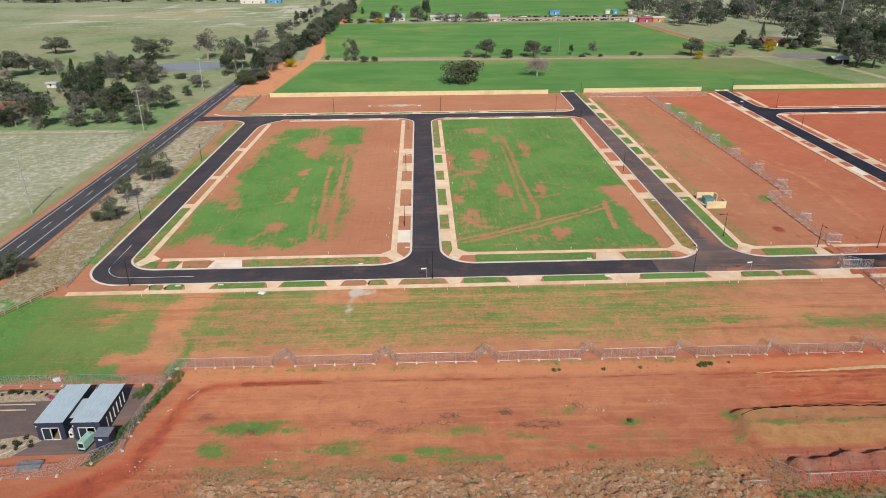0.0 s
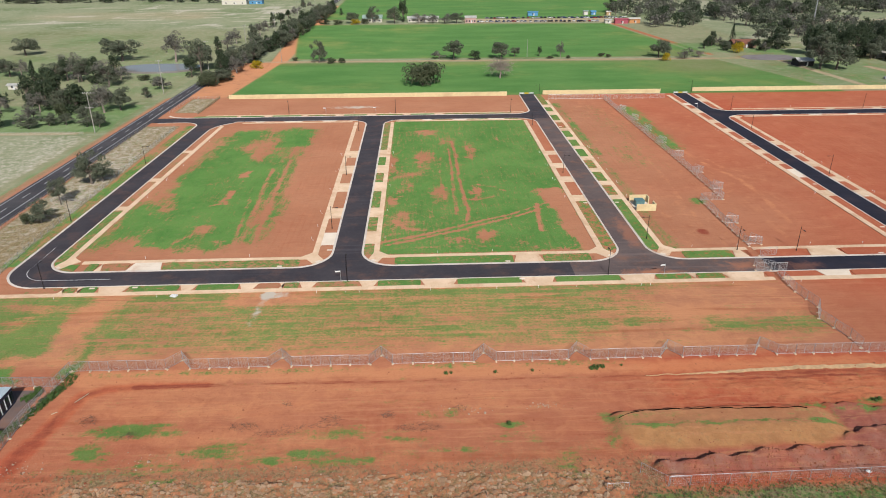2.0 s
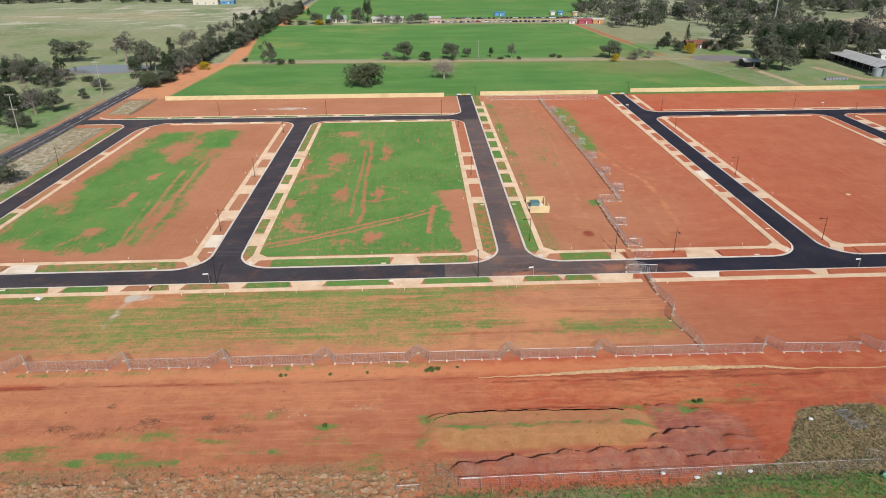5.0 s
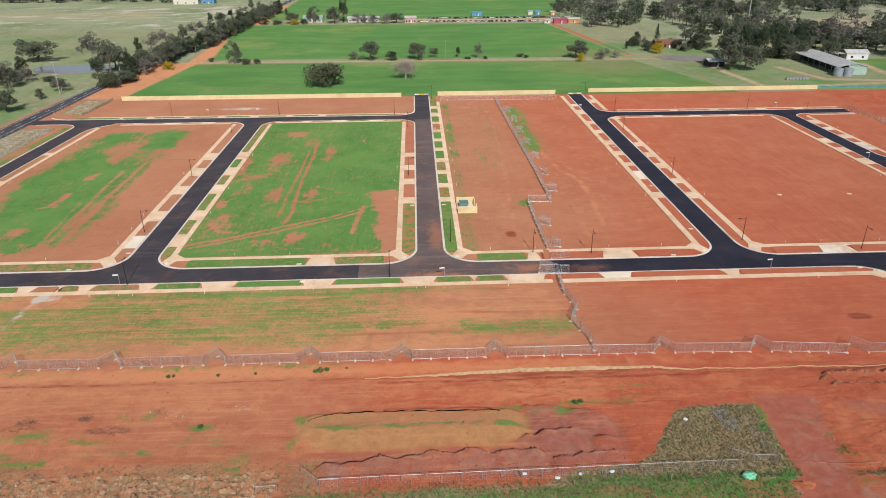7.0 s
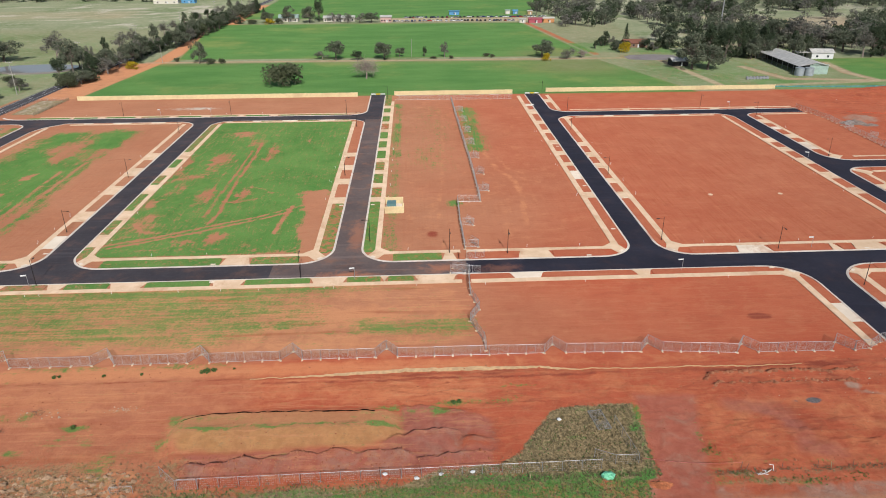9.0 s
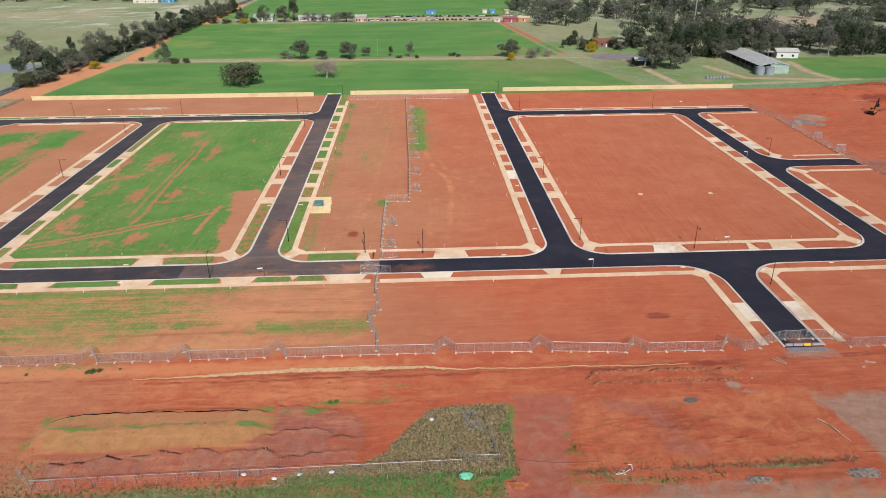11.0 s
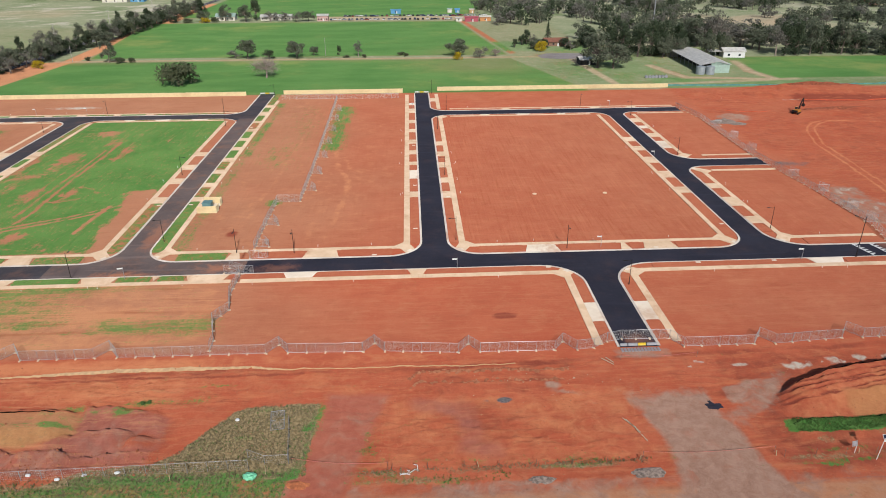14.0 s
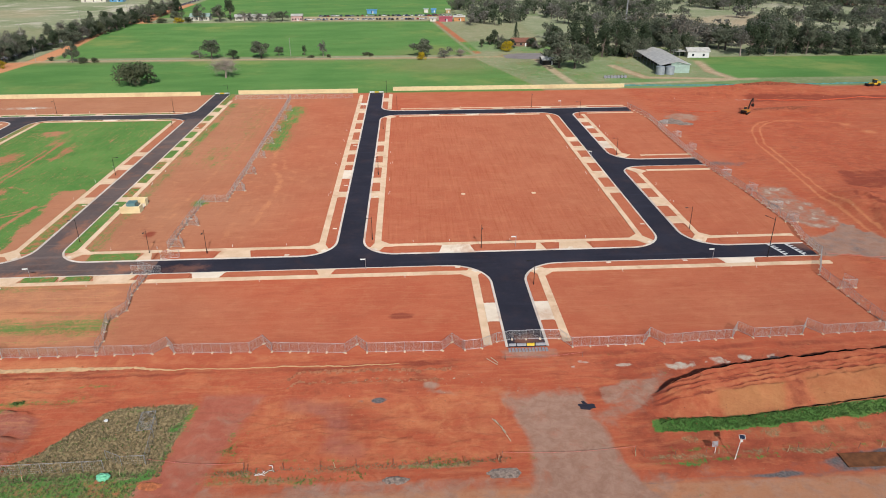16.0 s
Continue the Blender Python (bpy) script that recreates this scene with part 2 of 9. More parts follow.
    f2 = k.math("ADD", f, k.math("MULTIPLY", k.math("SUBTRACT", dp, 0.5), 1.15))
    f = k.math("ADD", k.math("MULTIPLY", k.math("MULTIPLY", k.ramp(f2, 0.30, 0.80), 0.95), crisp), k.math("MULTIPLY", k.math("MULTIPLY", k.ramp(f, 0.16, 0.95), 0.82), streak))
    c = k.mix(f, c, grass_colour(k, p))
    # rough pasture
    q1, q2 = k.noise(p, 0.018, 6, 0.6), k.noise(p, 0.22, 7, 0.72)
    pc = k.mix(k.ramp(q1, 0.31, 0.56), (0.140, 0.190, 0.084), (0.240, 0.262, 0.155))
    pc = k.mix(k.math("MULTIPLY", k.ramp(q2, 0.45, 0.72), 0.6), pc, (0.40, 0.385, 0.285))
    pc = k.mix(k.math("MULTIPLY", k.ramp(g3, 0.5, 0.75), 0.35), pc, (0.13, 0.13, 0.06))
    c = k.mix(paddock, c, pc)
    # white powder and bleached litter
    f = k.ramp(k.math("ADD", lime, k.math("MULTIPLY", k.math("SUBTRACT", g1, 0.5), 1.5)), 0.35, 0.9)
    c = k.mix(f, c, (0.50, 0.445, 0.375))
    # young cereal crop
    r1, r2 = k.noise(k.place((1, 2.2, 1)), 0.022, 6, 0.6), k.noise(k.place((0.25, 2.5, 1), 1.5), 0.5, 5, 0.66)
    cc = k.mix(k.ramp(r1, 0.3, 0.7), (0.072, 0.176, 0.044), (0.112, 0.226, 0.062))
    cc = k.mix(k.math("MULTIPLY", k.ramp(r2, 0.45, 0.75), 0.35), cc, (0.125, 0.262, 0.098))
    cc = k.mix(k.math("MULTIPLY", k.ramp(k.noise(p, 0.014, 6, 0.68), 0.50, 0.72), 0.7), cc, (0.24, 0.27, 0.085))
    c = k.mix(crop, c, cc)
    # wheel-worn farm tracks
    c = k.mix(track, c, k.mix(k.ramp(n2, 0.35, 0.7), (0.36, 0.265, 0.165), (0.48, 0.385, 0.265)))
    k.set("Base Color", c)
    bare = k.math("SUBTRACT", 1.0, k.math("MULTIPLY", k.math("ADD", crop, paddock), 0.5))
    h = k.math("MULTIPLY", k.math("ADD", k.math("MULTIPLY", n2, 0.6), k.math("MULTIPLY", n3, 0.45)), bare)
    h = k.math("ADD", h, k.math("MULTIPLY", k.math("MULTIPLY", cm, comb), 0.3))
    h = k.math("SUBTRACT", h, k.math("MULTIPLY", k.math("ADD", crease, scrape), 0.045))
    h = k.math("ADD", h, k.math("MULTIPLY", k.math("MULTIPLY", w3, loose), 0.28))
    k.bump(h, 1.0, 0.34)
    return k.m


def asphalt(name, lo, hi, dust, spots=()):
    k = Nodes(name, 0.88, 0, 0.3)
    p = k.place()
    n1, n2 = k.noise(p, 0.09, 6, 0.62), k.noise(p, 1.2, 6, 0.7)
    c = k.mix(k.ramp(n1, 0.3, 0.7), lo, hi)
    c = k.mix(k.math("MULTIPLY", k.ramp(n2, 0.45, 0.8), 0.35), c, tuple(x * 1.5 for x in hi))
    if dust:
        d = k.noise(p, 0.16, 6, 0.68)
        c = k.mix(k.math("MULTIPLY", k.ramp(d, 0.47, 0.74), dust), c, (0.27, 0.125, 0.075))
    # polished wheel lanes and patches of soil carried on to the street
    w1 = k.noise(k.place((0.05, 1.0, 1), 2.0), 0.55, 5, 0.6, warp=0.3)
    c = k.mix(k.math("MULTIPLY", k.ramp(w1, 0.54, 0.70), 0.35), c, tuple(x * 1.7 for x in hi))
    e1 = k.noise(p, 0.35, 6, 0.7, warp=0.4)
    for cx, cy, rx, ry, q in spots:
        xyz = k.t.nodes.new("ShaderNodeSeparateXYZ")
        k.link(p, xyz.inputs[0])
        dx = k.math("MULTIPLY", k.math("SUBTRACT", xyz.outputs[0], cx), 1.0 / rx)
        dy = k.math("MULTIPLY", k.math("SUBTRACT", xyz.outputs[1], cy), 1.0 / ry)
        r = k.math("ADD", k.math("SQRT", k.math("ADD", k.math("MULTIPLY", dx, dx), k.math("MULTIPLY", dy, dy))), k.math("MULTIPLY", k.math("SUBTRACT", e1, 0.5), 2.4))
        c = k.mix(k.math("MULTIPLY", k.ramp(r, 1.1, 0.2), q), c, (0.36, 0.150, 0.088))
    k.set("Base Color", c)
    k.bump(k.noise(p, 9.0, 3), 0.4, 0.02)
    return k.m


def concrete(name, lo, hi, stain=0.4):
    k = Nodes(name, 0.9, 0, 0.25)
    p = k.place()
    n1, n2, n3 = k.noise(p, 0.22, 5, 0.6), k.noise(p, 2.2, 5, 0.65), k.noise(p, 0.7, 5, 0.7)
    c = k.mix(k.ramp(n1, 0.3, 0.7), lo, hi)
    c = k.mix(k.math("MULTIPLY", k.ramp(n2, 0.5, 0.85), 0.3), c, tuple(x * 0.75 for x in lo))
    c = k.mix(k.math("MULTIPLY", k.ramp(n3, 0.55, 0.8), stain), c, (0.46, 0.235, 0.13))
    n4 = k.noise(p, 0.12, 6, 0.7, warp=0.5)
    c = k.mix(k.math("MULTIPLY", k.ramp(n4, 0.52, 0.68), 0.55), c, (0.47, 0.25, 0.145))
    c = k.mix(k.math("MULTIPLY", k.random(), 0.22), c, tuple(x * 0.72 for x in lo))
    k.set("Base Color", c)
    return k.m


def verge_material(name, amount):
    """Street verge: turf thinning out to bare red soil."""
    k = Nodes(name, 0.95, 0, 0.15)
    p = k.place()
    east = k.node("ShaderNodeSeparateXYZ", 0, {0: p})
    c, n2, n3 = soil_colour(k, p, red=k.math("MULTIPLY", k.ramp(east, 40.0, 110.0), 0.75))
    f = k.math("ADD", k.math("MULTIPLY", k.math("SUBTRACT", k.noise(p, 0.55, 7, 0.72), 0.5), 2.6), amount)
    f = k.math("ADD", f, k.math("MULTIPLY", k.math("SUBTRACT", k.noise(p, 2.6, 4, 0.7), 0.5), 1.4))
    f = k.math("ADD", f, k.math("MULTIPLY", k.math("SUBTRACT", k.random(), 0.5), 0.5))
    k.set("Base Color", k.mix(k.math("MULTIPLY", k.ramp(f, 0.25, 0.75), 0.92), c, grass_colour(k, p)))
    k.bump(n3, 0.9, 0.2)
    return k.m


def leaf(name, lo, hi, rough=0.75):
    k = Nodes(name, rough, 0, 0.25)
    k.set("Diffuse Roughness", 1.0)
    p = k.place()
    isl = k.node("ShaderNodeNewGeometry", 8)
    n = k.noise(p, 0.5, 3)
    c = k.mix(isl, lo, hi)
    c = k.mix(k.math("MULTIPLY", k.ramp(n, 0.4, 0.75), 0.35), c, tuple(x * 0.6 for x in lo))
    c = k.mix(k.math("MULTIPLY", k.random(), 0.30), c, tuple(x * 0.8 for x in lo))
    k.set("Base Color", c)
    thru = k.node("ShaderNodeBsdfTranslucent", 0, {"Color": c})
    mix = k.t.nodes.new("ShaderNodeMixShader")
    mix.inputs[0].default_value = 0.38
    k.t.links.new(k.b.outputs[0], mix.inputs[1])
    k.t.links.new(thru, mix.inputs[2])
    k.t.links.new(mix.outputs[0], k.t.nodes["Material Output"].inputs[0])
    return k.m


def crumb(name, lo, hi):
    """Loose earth and stones, each piece with its own tone."""
    k = Nodes(name, 0.95, 0, 0.15)
    c = k.mix(k.node("ShaderNodeNewGeometry", 8), lo, hi)
    k.set("Base Color", k.mix(k.math("MULTIPLY", k.ramp(k.noise(k.place(), 3.0, 4), 0.4, 0.7), 0.4), c, tuple(x * 0.7 for x in lo)))
    return k.m


M_GROUND = ground_material()
M_NEW = asphalt("new_asphalt", (0.015, 0.015, 0.025), (0.025, 0.025, 0.039), 0.08, ((263, 134, 3.5, 3.5, 0.4), (189, 95.5, 3.5, 2.5, 0.45), (116, 129.5, 6, 2.5, 0.35)))
M_OLD = asphalt("dusty_asphalt", (0.084, 0.064, 0.063), (0.128, 0.098, 0.093), 0.6, ((81.5, 126.5, 8, 3.6, 0.9), (104, 130, 6, 3.0, 0.8), (82.5, 150, 3.0, 12, 0.6)))
M_MID = asphalt("worn_asphalt", (0.036, 0.033, 0.040), (0.056, 0.050, 0.057), 0.26, ((82.6, 166, 2.6, 6, 0.6), (81.5, 132, 5, 9, 0.45)))
M_HWY = asphalt("highway_asphalt", (0.045, 0.044, 0.050), (0.070, 0.067, 0.072), 0.05)
M_PATH = concrete("sandy_concrete", (0.63, 0.45, 0.30), (0.75, 0.57, 0.41), 0.6)
M_KERB = concrete("kerb_concrete", (0.56, 0.50, 0.45), (0.68, 0.62, 0.56), 0.25)
M_PALE = concrete("pale_concrete", (0.68, 0.58, 0.47), (0.78, 0.69, 0.58), 0.2)
M_TURF, M_THIN, M_BARE = verge_material("verge_turf", 0.78), verge_material("verge_thin", 0.42), verge_material("verge_bare", -0.75)
M_PAINT = plain("road_paint", (0.80, 0.80, 0.78), 0.7, vary=0.1)
M_WALL = plain("cream_render", (0.80, 0.66, 0.40), 0.9, vary=0.07, scale=1.2, dirt=(0.62, 0.44, 0.25))
M_STEEL = plain("galvanised_steel", (0.50, 0.50, 0.52), 0.45, 0.6, 0.12)
M_DARKPOLE = plain("dark_painted_steel", (0.030, 0.024, 0.024), 0.5, 0.3, 0.2)
M_WHITE = plain("white_plastic", (0.82, 0.82, 0.80), 0.55, vary=0.06)
M_BARK = plain("grey_bark", (0.19, 0.155, 0.125), 0.9, vary=0.35, scale=2.0)
M_TIMBER = plain("weathered_timber", (0.46, 0.36, 0.22), 0.85, vary=0.2, scale=3.0)

# ---------------------------------------------------------------- ground
rng = np.random.RandomState(7)
LATTICE = rng.rand(256, 256)


def vnoise(x, y):
    i, j = np.floor(x).astype(int), np.floor(y).astype(int)
    u, v = x - i, y - j
    u, v = u * u * (3 - 2 * u), v * v * (3 - 2 * v)
    a, b = LATTICE[i % 256, j % 256], LATTICE[(i + 1) % 256, j % 256]
    c, d = LATTICE[i % 256, (j + 1) % 256], LATTICE[(i + 1) % 256, (j + 1) % 256]
    return (a * (1 - u) + b * u) * (1 - v) + (c * (1 - u) + d * u) * v


def fbm(x, y, size, octaves=4, shift=0.0):
    s, amp, tot = 0, 1.0, 0.0
    for o in range(octaves):
        s = s + amp * vnoise(x / size * 2 ** o + shift + 17.3 * o, y / size * 2 ** o + shift * 1.7 + 9.1 * o)
        tot += amp
        amp *= 0.55
    return s / tot


def sstep(a, b, v):
    q = np.clip((v - a) / (b - a), 0, 1)
    return q * q * (3 - 2 * q)


def inbox(X, Y, x0, x1, y0, y1, s=2.0):
    return sstep(x0 - s, x0 + s, X) * (1 - sstep(x1 - s, x1 + s, X)) * sstep(y0 - s, y0 + s, Y) * (1 - sstep(y1 - s, y1 + s, Y))


def blob(X, Y, cx, cy, rx, ry, s=0.5, turn=0.0):
    c, q = math.cos(radians(turn)), math.sin(radians(turn))
    dx, dy = X - cx, Y - cy
    d = np.hypot((dx * c + dy * q) / rx, (-dx * q + dy * c) / ry)
    return 1 - sstep(1 - s, 1 + s, d)


def band(X, Y, a, b, w, s=0.6):
    """Distance mask along the line from a to b."""
    ax, ay, bx, by = *a, *b
    L2 = (bx - ax) ** 2 + (by - ay) ** 2
    q = np.clip(((X - ax) * (bx - ax) + (Y - ay) * (by - ay)) / L2, 0, 1)
    d = np.hypot(X - ax - q * (bx - ax), Y - ay - q * (by - ay))
    return 1 - sstep(w - s, w + s, d)


def leftof(X, Y, a, b, s=1.5):
    """1 to the left of the line from a to b."""
    ax, ay, bx, by = *a, *b
    d = ((bx - ax) * (Y - ay) - (by - ay) * (X - ax)) / math.hypot(bx - ax, by - ay)
    return sstep(-s, s, d)


def poly(X, Y, pts, s=1.5):
    """1 inside the outline pts, 0 outside, soft over s on both sides."""
    px, py = [p[0] for p in pts], [p[1] for p in pts]
    near = (X > min(px) - s) & (X < max(px) + s) & (Y > min(py) - s) & (Y < max(py) + s)
    x, y = X[near], Y[near]
    inside, dist = np.zeros(x.shape, bool), np.full(x.shape, 1e9)
    for (ax, ay), (bx, by) in zip(pts, pts[1:] + pts[:1]):
        L2 = (bx - ax) ** 2 + (by - ay) ** 2
        q = np.clip(((x - ax) * (bx - ax) + (y - ay) * (by - ay)) / L2, 0, 1)
        dist = np.minimum(dist, np.hypot(x - ax - q * (bx - ax), y - ay - q * (by - ay)))
        if ay != by:
            inside ^= ((ay > y) != (by > y)) & (x < (bx - ax) * (y - ay) / (by - ay) + ax)
    out = 0 * X
    out[near] = sstep(-s, s, np.where(inside, dist, -dist))
    return out


def trail(X, Y, pts, w, s=0.4):
    """A band of half width w along the line pts."""
    m = 0 * X
    for a, b in zip(pts, pts[1:]):
        m = np.maximum(m, band(X, Y, a, b, w, s))
    return m


def crust(X, Y, size):
    """Broken crust: 0 in the cracks, rising to 1 on the clods between them."""
    u, v = X / size, Y / (0.62 * size)
    i, j = np.floor(u).astype(int), np.floor(v).astype(int)
    f1, f2 = np.full(X.shape, 9.0), np.full(X.shape, 9.0)
    for a in (-1, 0, 1):
        for b in (-1, 0, 1):
            d = np.hypot(i + a + LATTICE[(i + a) % 256, (j + b) % 256] - u, j + b + LATTICE[(j + b + 91) % 256, (i + a + 37) % 256] - v)
            f1, f2 = np.minimum(f1, d), np.minimum(f2, np.maximum(f1, d))
    return sstep(0.03, 0.42, f2 - f1)


def wheel_ruts(X, Y):
    """Pairs of wheel ruts wandering over the works."""
    m = 0 * X
    for k in range(20):
        x0, y0, half = -14 + (k * 53.7) % 262, 70.5 + (k * 7.3) % 19, 9 + (k * 5) % 17
        u = X - x0
        yc = y0 + 0.22 * math.sin(k * 1.9) * u + 1.3 * np.sin(u / 8 + k)
        ends = 1 - sstep(half - 5, half, np.abs(u))
        for s in (-0.95, 0.95):
            m = np.maximum(m, ends * (1 - sstep(0.10, 0.40, np.abs(Y - yc - s))))
    return m * (0.35 + 0.65 * sstep(60, 110, X)) * inbox(X, Y, -22, 262, 62, 91, 1.0) * (1 - inbox(X, Y, 56, 132, 60, 79.5, 0.8)) * (1 - inbox(X, Y, 203, 300, 64, 90, 1.0))


def scarp_line(X):
    return 86.4 + 0.16 * np.sin(X * 0.55) + 0.14 * np.sin(X * 1.7 + 1.0) + 0.10 * np.sin(X * 4.1) - 3.0 * np.clip((148.8 - X) / 4, 0, 1) ** 2


def relief(X, Y):
    """The spoil heaps, cuts and dam of an otherwise level site."""
    n1, n2, n3 = fbm(X, Y, 6, 4, 3.1), fbm(X, Y, 2.2, 3, 8.7), fbm(X, Y, 3.2, 2, 14.2)
    edge = (n1 - 0.5) * 2.2
    # flat-topped stockpile: grassed top, long sunny batter, rough red toe
    inside = sstep(58.0, 61.0, X + edge) * (1 - sstep(90.5, 94.5, X + edge))
    z = inside * (1.35 * sstep(66.6, 73.6, Y + edge * 0.4) - 0.25 * sstep(74.2, 76.0, Y)) * (1 - sstep(78.0, 78.8, Y + 0.2 * edge - 0.6 * np.sin(X * 0.1)))
    # tipped loads: a ridge along the toe and single heaps at the east end
    yc = np.interp(X, (62, 70, 82, 95), (66.2, 67.0, 68.5, 68.3)) + 0.35 * np.sin(X * 0.9) + 0.3 * (n2 - 0.5)
    tall = (0.85 + 0.55 * np.abs(np.sin(X * 0.71 + 2 * n1)) + 0.5 * (n2 - 0.5)) * sstep(61.5, 64, X) * (1 - sstep(94, 97, X))
    z = np.maximum(z, tall * np.clip((Y - yc + 3.0) / 3.0, 0, 1) * (1 - sstep(0.0, 1.5, Y - yc)))
    for k, (way, deep, high) in enumerate(((((90, 69.9), (94.5, 72.6), (99, 73.6), (103.5, 73.0)), 4.2, 0.85), (((93.5, 79.6), (98.3, 79.1), (102.6, 78.0), (107, 77.4)), 4.6, 0.55), (((94, 68.0), (98, 67.3), (102.5, 68.2), (108, 68.6)), 2.0, 0.55))):
        xs_, ys_ = [p[0] for p in way], [p[1] for p in way]
        yc = np.interp(X, xs_, ys_) + 0.45 * np.abs(np.sin(X * 1.15 + k * 2 + 2 * n1)) - 0.2 + 0.5 * (n2 - 0.5)
        up = sstep(xs_[0] - 1, xs_[0] + 1.5, X) * (1 - sstep(xs_[-1] - 1.5, xs_[-1] + 1, X)) * (0.7 + 0.6 * np.abs(np.sin(X * 0.83 + k)) + 0.6 * (n2 - 0.5))
        z = np.maximum(z, high * up * np.clip((Y - yc + deep) / deep, 0, 1) * (1 - sstep(0.0, 0.6, Y - yc)))
    d = np.hypot((X - 105.1) / 2.6, (Y - 71.0) / np.where(Y > 71.0, 1.5, 3.0)) * (0.8 + 0.45 * n2)
    z = np.maximum(z, 1.25 * (1 - np.clip(d, 0, 1)) ** 0.8)
    # bank beside the gravel entrance: sunny cut face, rutted top, sharp drop to the north
    slope = Y - 0.15 * np.maximum(0, X - 220)
    face = sstep(204.5, 212, X + edge)
    z = z + face * (1.9 + 0.5 * (n2 - 0.5)) * sstep(70.8, 76.5, slope + 0.5 * edge) * (1 - sstep(0, 1.4, Y - np.interp(X, (207, 210, 217, 226, 243, 300), (76.4, 78.4, 81.1, 83.4, 85.6, 92))))
    for k in range(6):
        rut = np.interp(X, (205, 212, 224, 239, 300), (73.5, 74.2, 77.0, 79.2, 86.0)) + 0.85 * k + 0.35 * np.sin(X * 0.13 + k * 2)
        z = z + 0.16 * face * (sstep(-0.6, 0.0, Y - rut) * (1 - sstep(0.0, 0.3, Y - rut))) * (0.5 + 1.1 * n3) - 0.16 * face * (1 - sstep(0.05, 0.35, np.abs(Y - rut - 0.3)))
    z = z + 0.55 * sstep(203.5, 206, X) * inbox(X, slope, 203, 330, 67.0, 71.2, 0.7)
    # low scraped berm near the entrance, stepped, dropping off along its north edge
    env = sstep(144.6, 147.2, X + 0.25 * edge) * (1 - sstep(168, 176, X + edge))
    crest = scarp_line(X)
    stepped = 0.30 * np.clip((Y - 80.0) / 3.0, 0, 1) - 0.20 * sstep(83.2, 83.5, Y + 0.3 * (n2 - 0.5) - 0.01 * (X - 150)) + 0.42 * np.clip((Y - 83.6) / 2.8, 0, 1)
    z = z + env * stepped * (1 + 0.7 * (n3 - 0.5)) * (1 - sstep(0.0, 0.35, Y - crest))
    # heaps and a pit on the east side
    z = z + 3.4 * blob(X, Y, 296, 152, 9, 16, 0.7) * (0.5 + 0.9 * n1) + 2.8 * blob(X, Y, 332, 302, 40, 8, 0.8) * (0.5 + n1)
    z = z + 1.4 * blob(X, Y, 335, 264, 24, 4, 0.7) * (0.5 + n1) + 0.6 * blob(X, Y, 279, 258, 6, 5, 0.7) * (0.4 + n1)
    # roughness of worked ground outside the streets and lots
    loose = np.clip(inbox(X, Y, -28, 300, 40, 90.5, 2) + inbox(X, Y, 270, 420, 60, 312, 2), 0, 1) * (1 - 0.75 * inbox(X, Y, 180, 201, 58, 92, 3)) * (1 - inbox(X, Y, 124, 420, 20, 58.4, 0.8)) * (1 - inbox(X, Y - 0.09 * (X - 222), 214, 300, 55, 60.8, 0.6))
    loose = loose * (1 - 0.6 * inbox(X, Y, -28, 62, 69, 92, 3))
    z = z + loose * ((n1 - 0.5) * 0.38 + (n2 - 0.5) * 0.36 + (fbm(X, Y, 1.1, 2, 4.4) - 0.5) * 0.30)
    churn = inbox(X, Y, 140, 186, 64, 82, 3) + 0.8 * inbox(X, Y, 94, 131, 79, 91, 2)
    z = z + 0.22 * churn * (1 - sstep(0.0, 0.05, np.abs(fbm(X, Y * 1.5, 5, 3, 41.0) - 0.5))) * sstep(0.42, 0.58, n1)
    z = z - 0.11 * wheel_ruts(X, Y)
    lumps = inbox(X, Y + 2.5 * (n1 - 0.5), -20, 58, 50, 66.8, 1.2)
    z = z + lumps * (0.36 * crust(X, Y, 2.4) * sstep(0.34, 0.55, n3) + (n2 - 0.5) * 0.45)
    # farm dam
    z = z - 1.4 * blob(X, Y, -117, 397, 26, 18, 0.3)
    return z


def axis(fine0, fine1, step, lo, hi, grow=1.09):
    a = list(np.arange(fine0, fine1 + 1e-6, step))
    d = step
    while a[-1] < hi:
        d *= grow
        a.append(a[-1] + d)
    d = step
    while a[0] > lo:
        d *= grow
        a.insert(0, a[0] - d)
    return np.array(a)


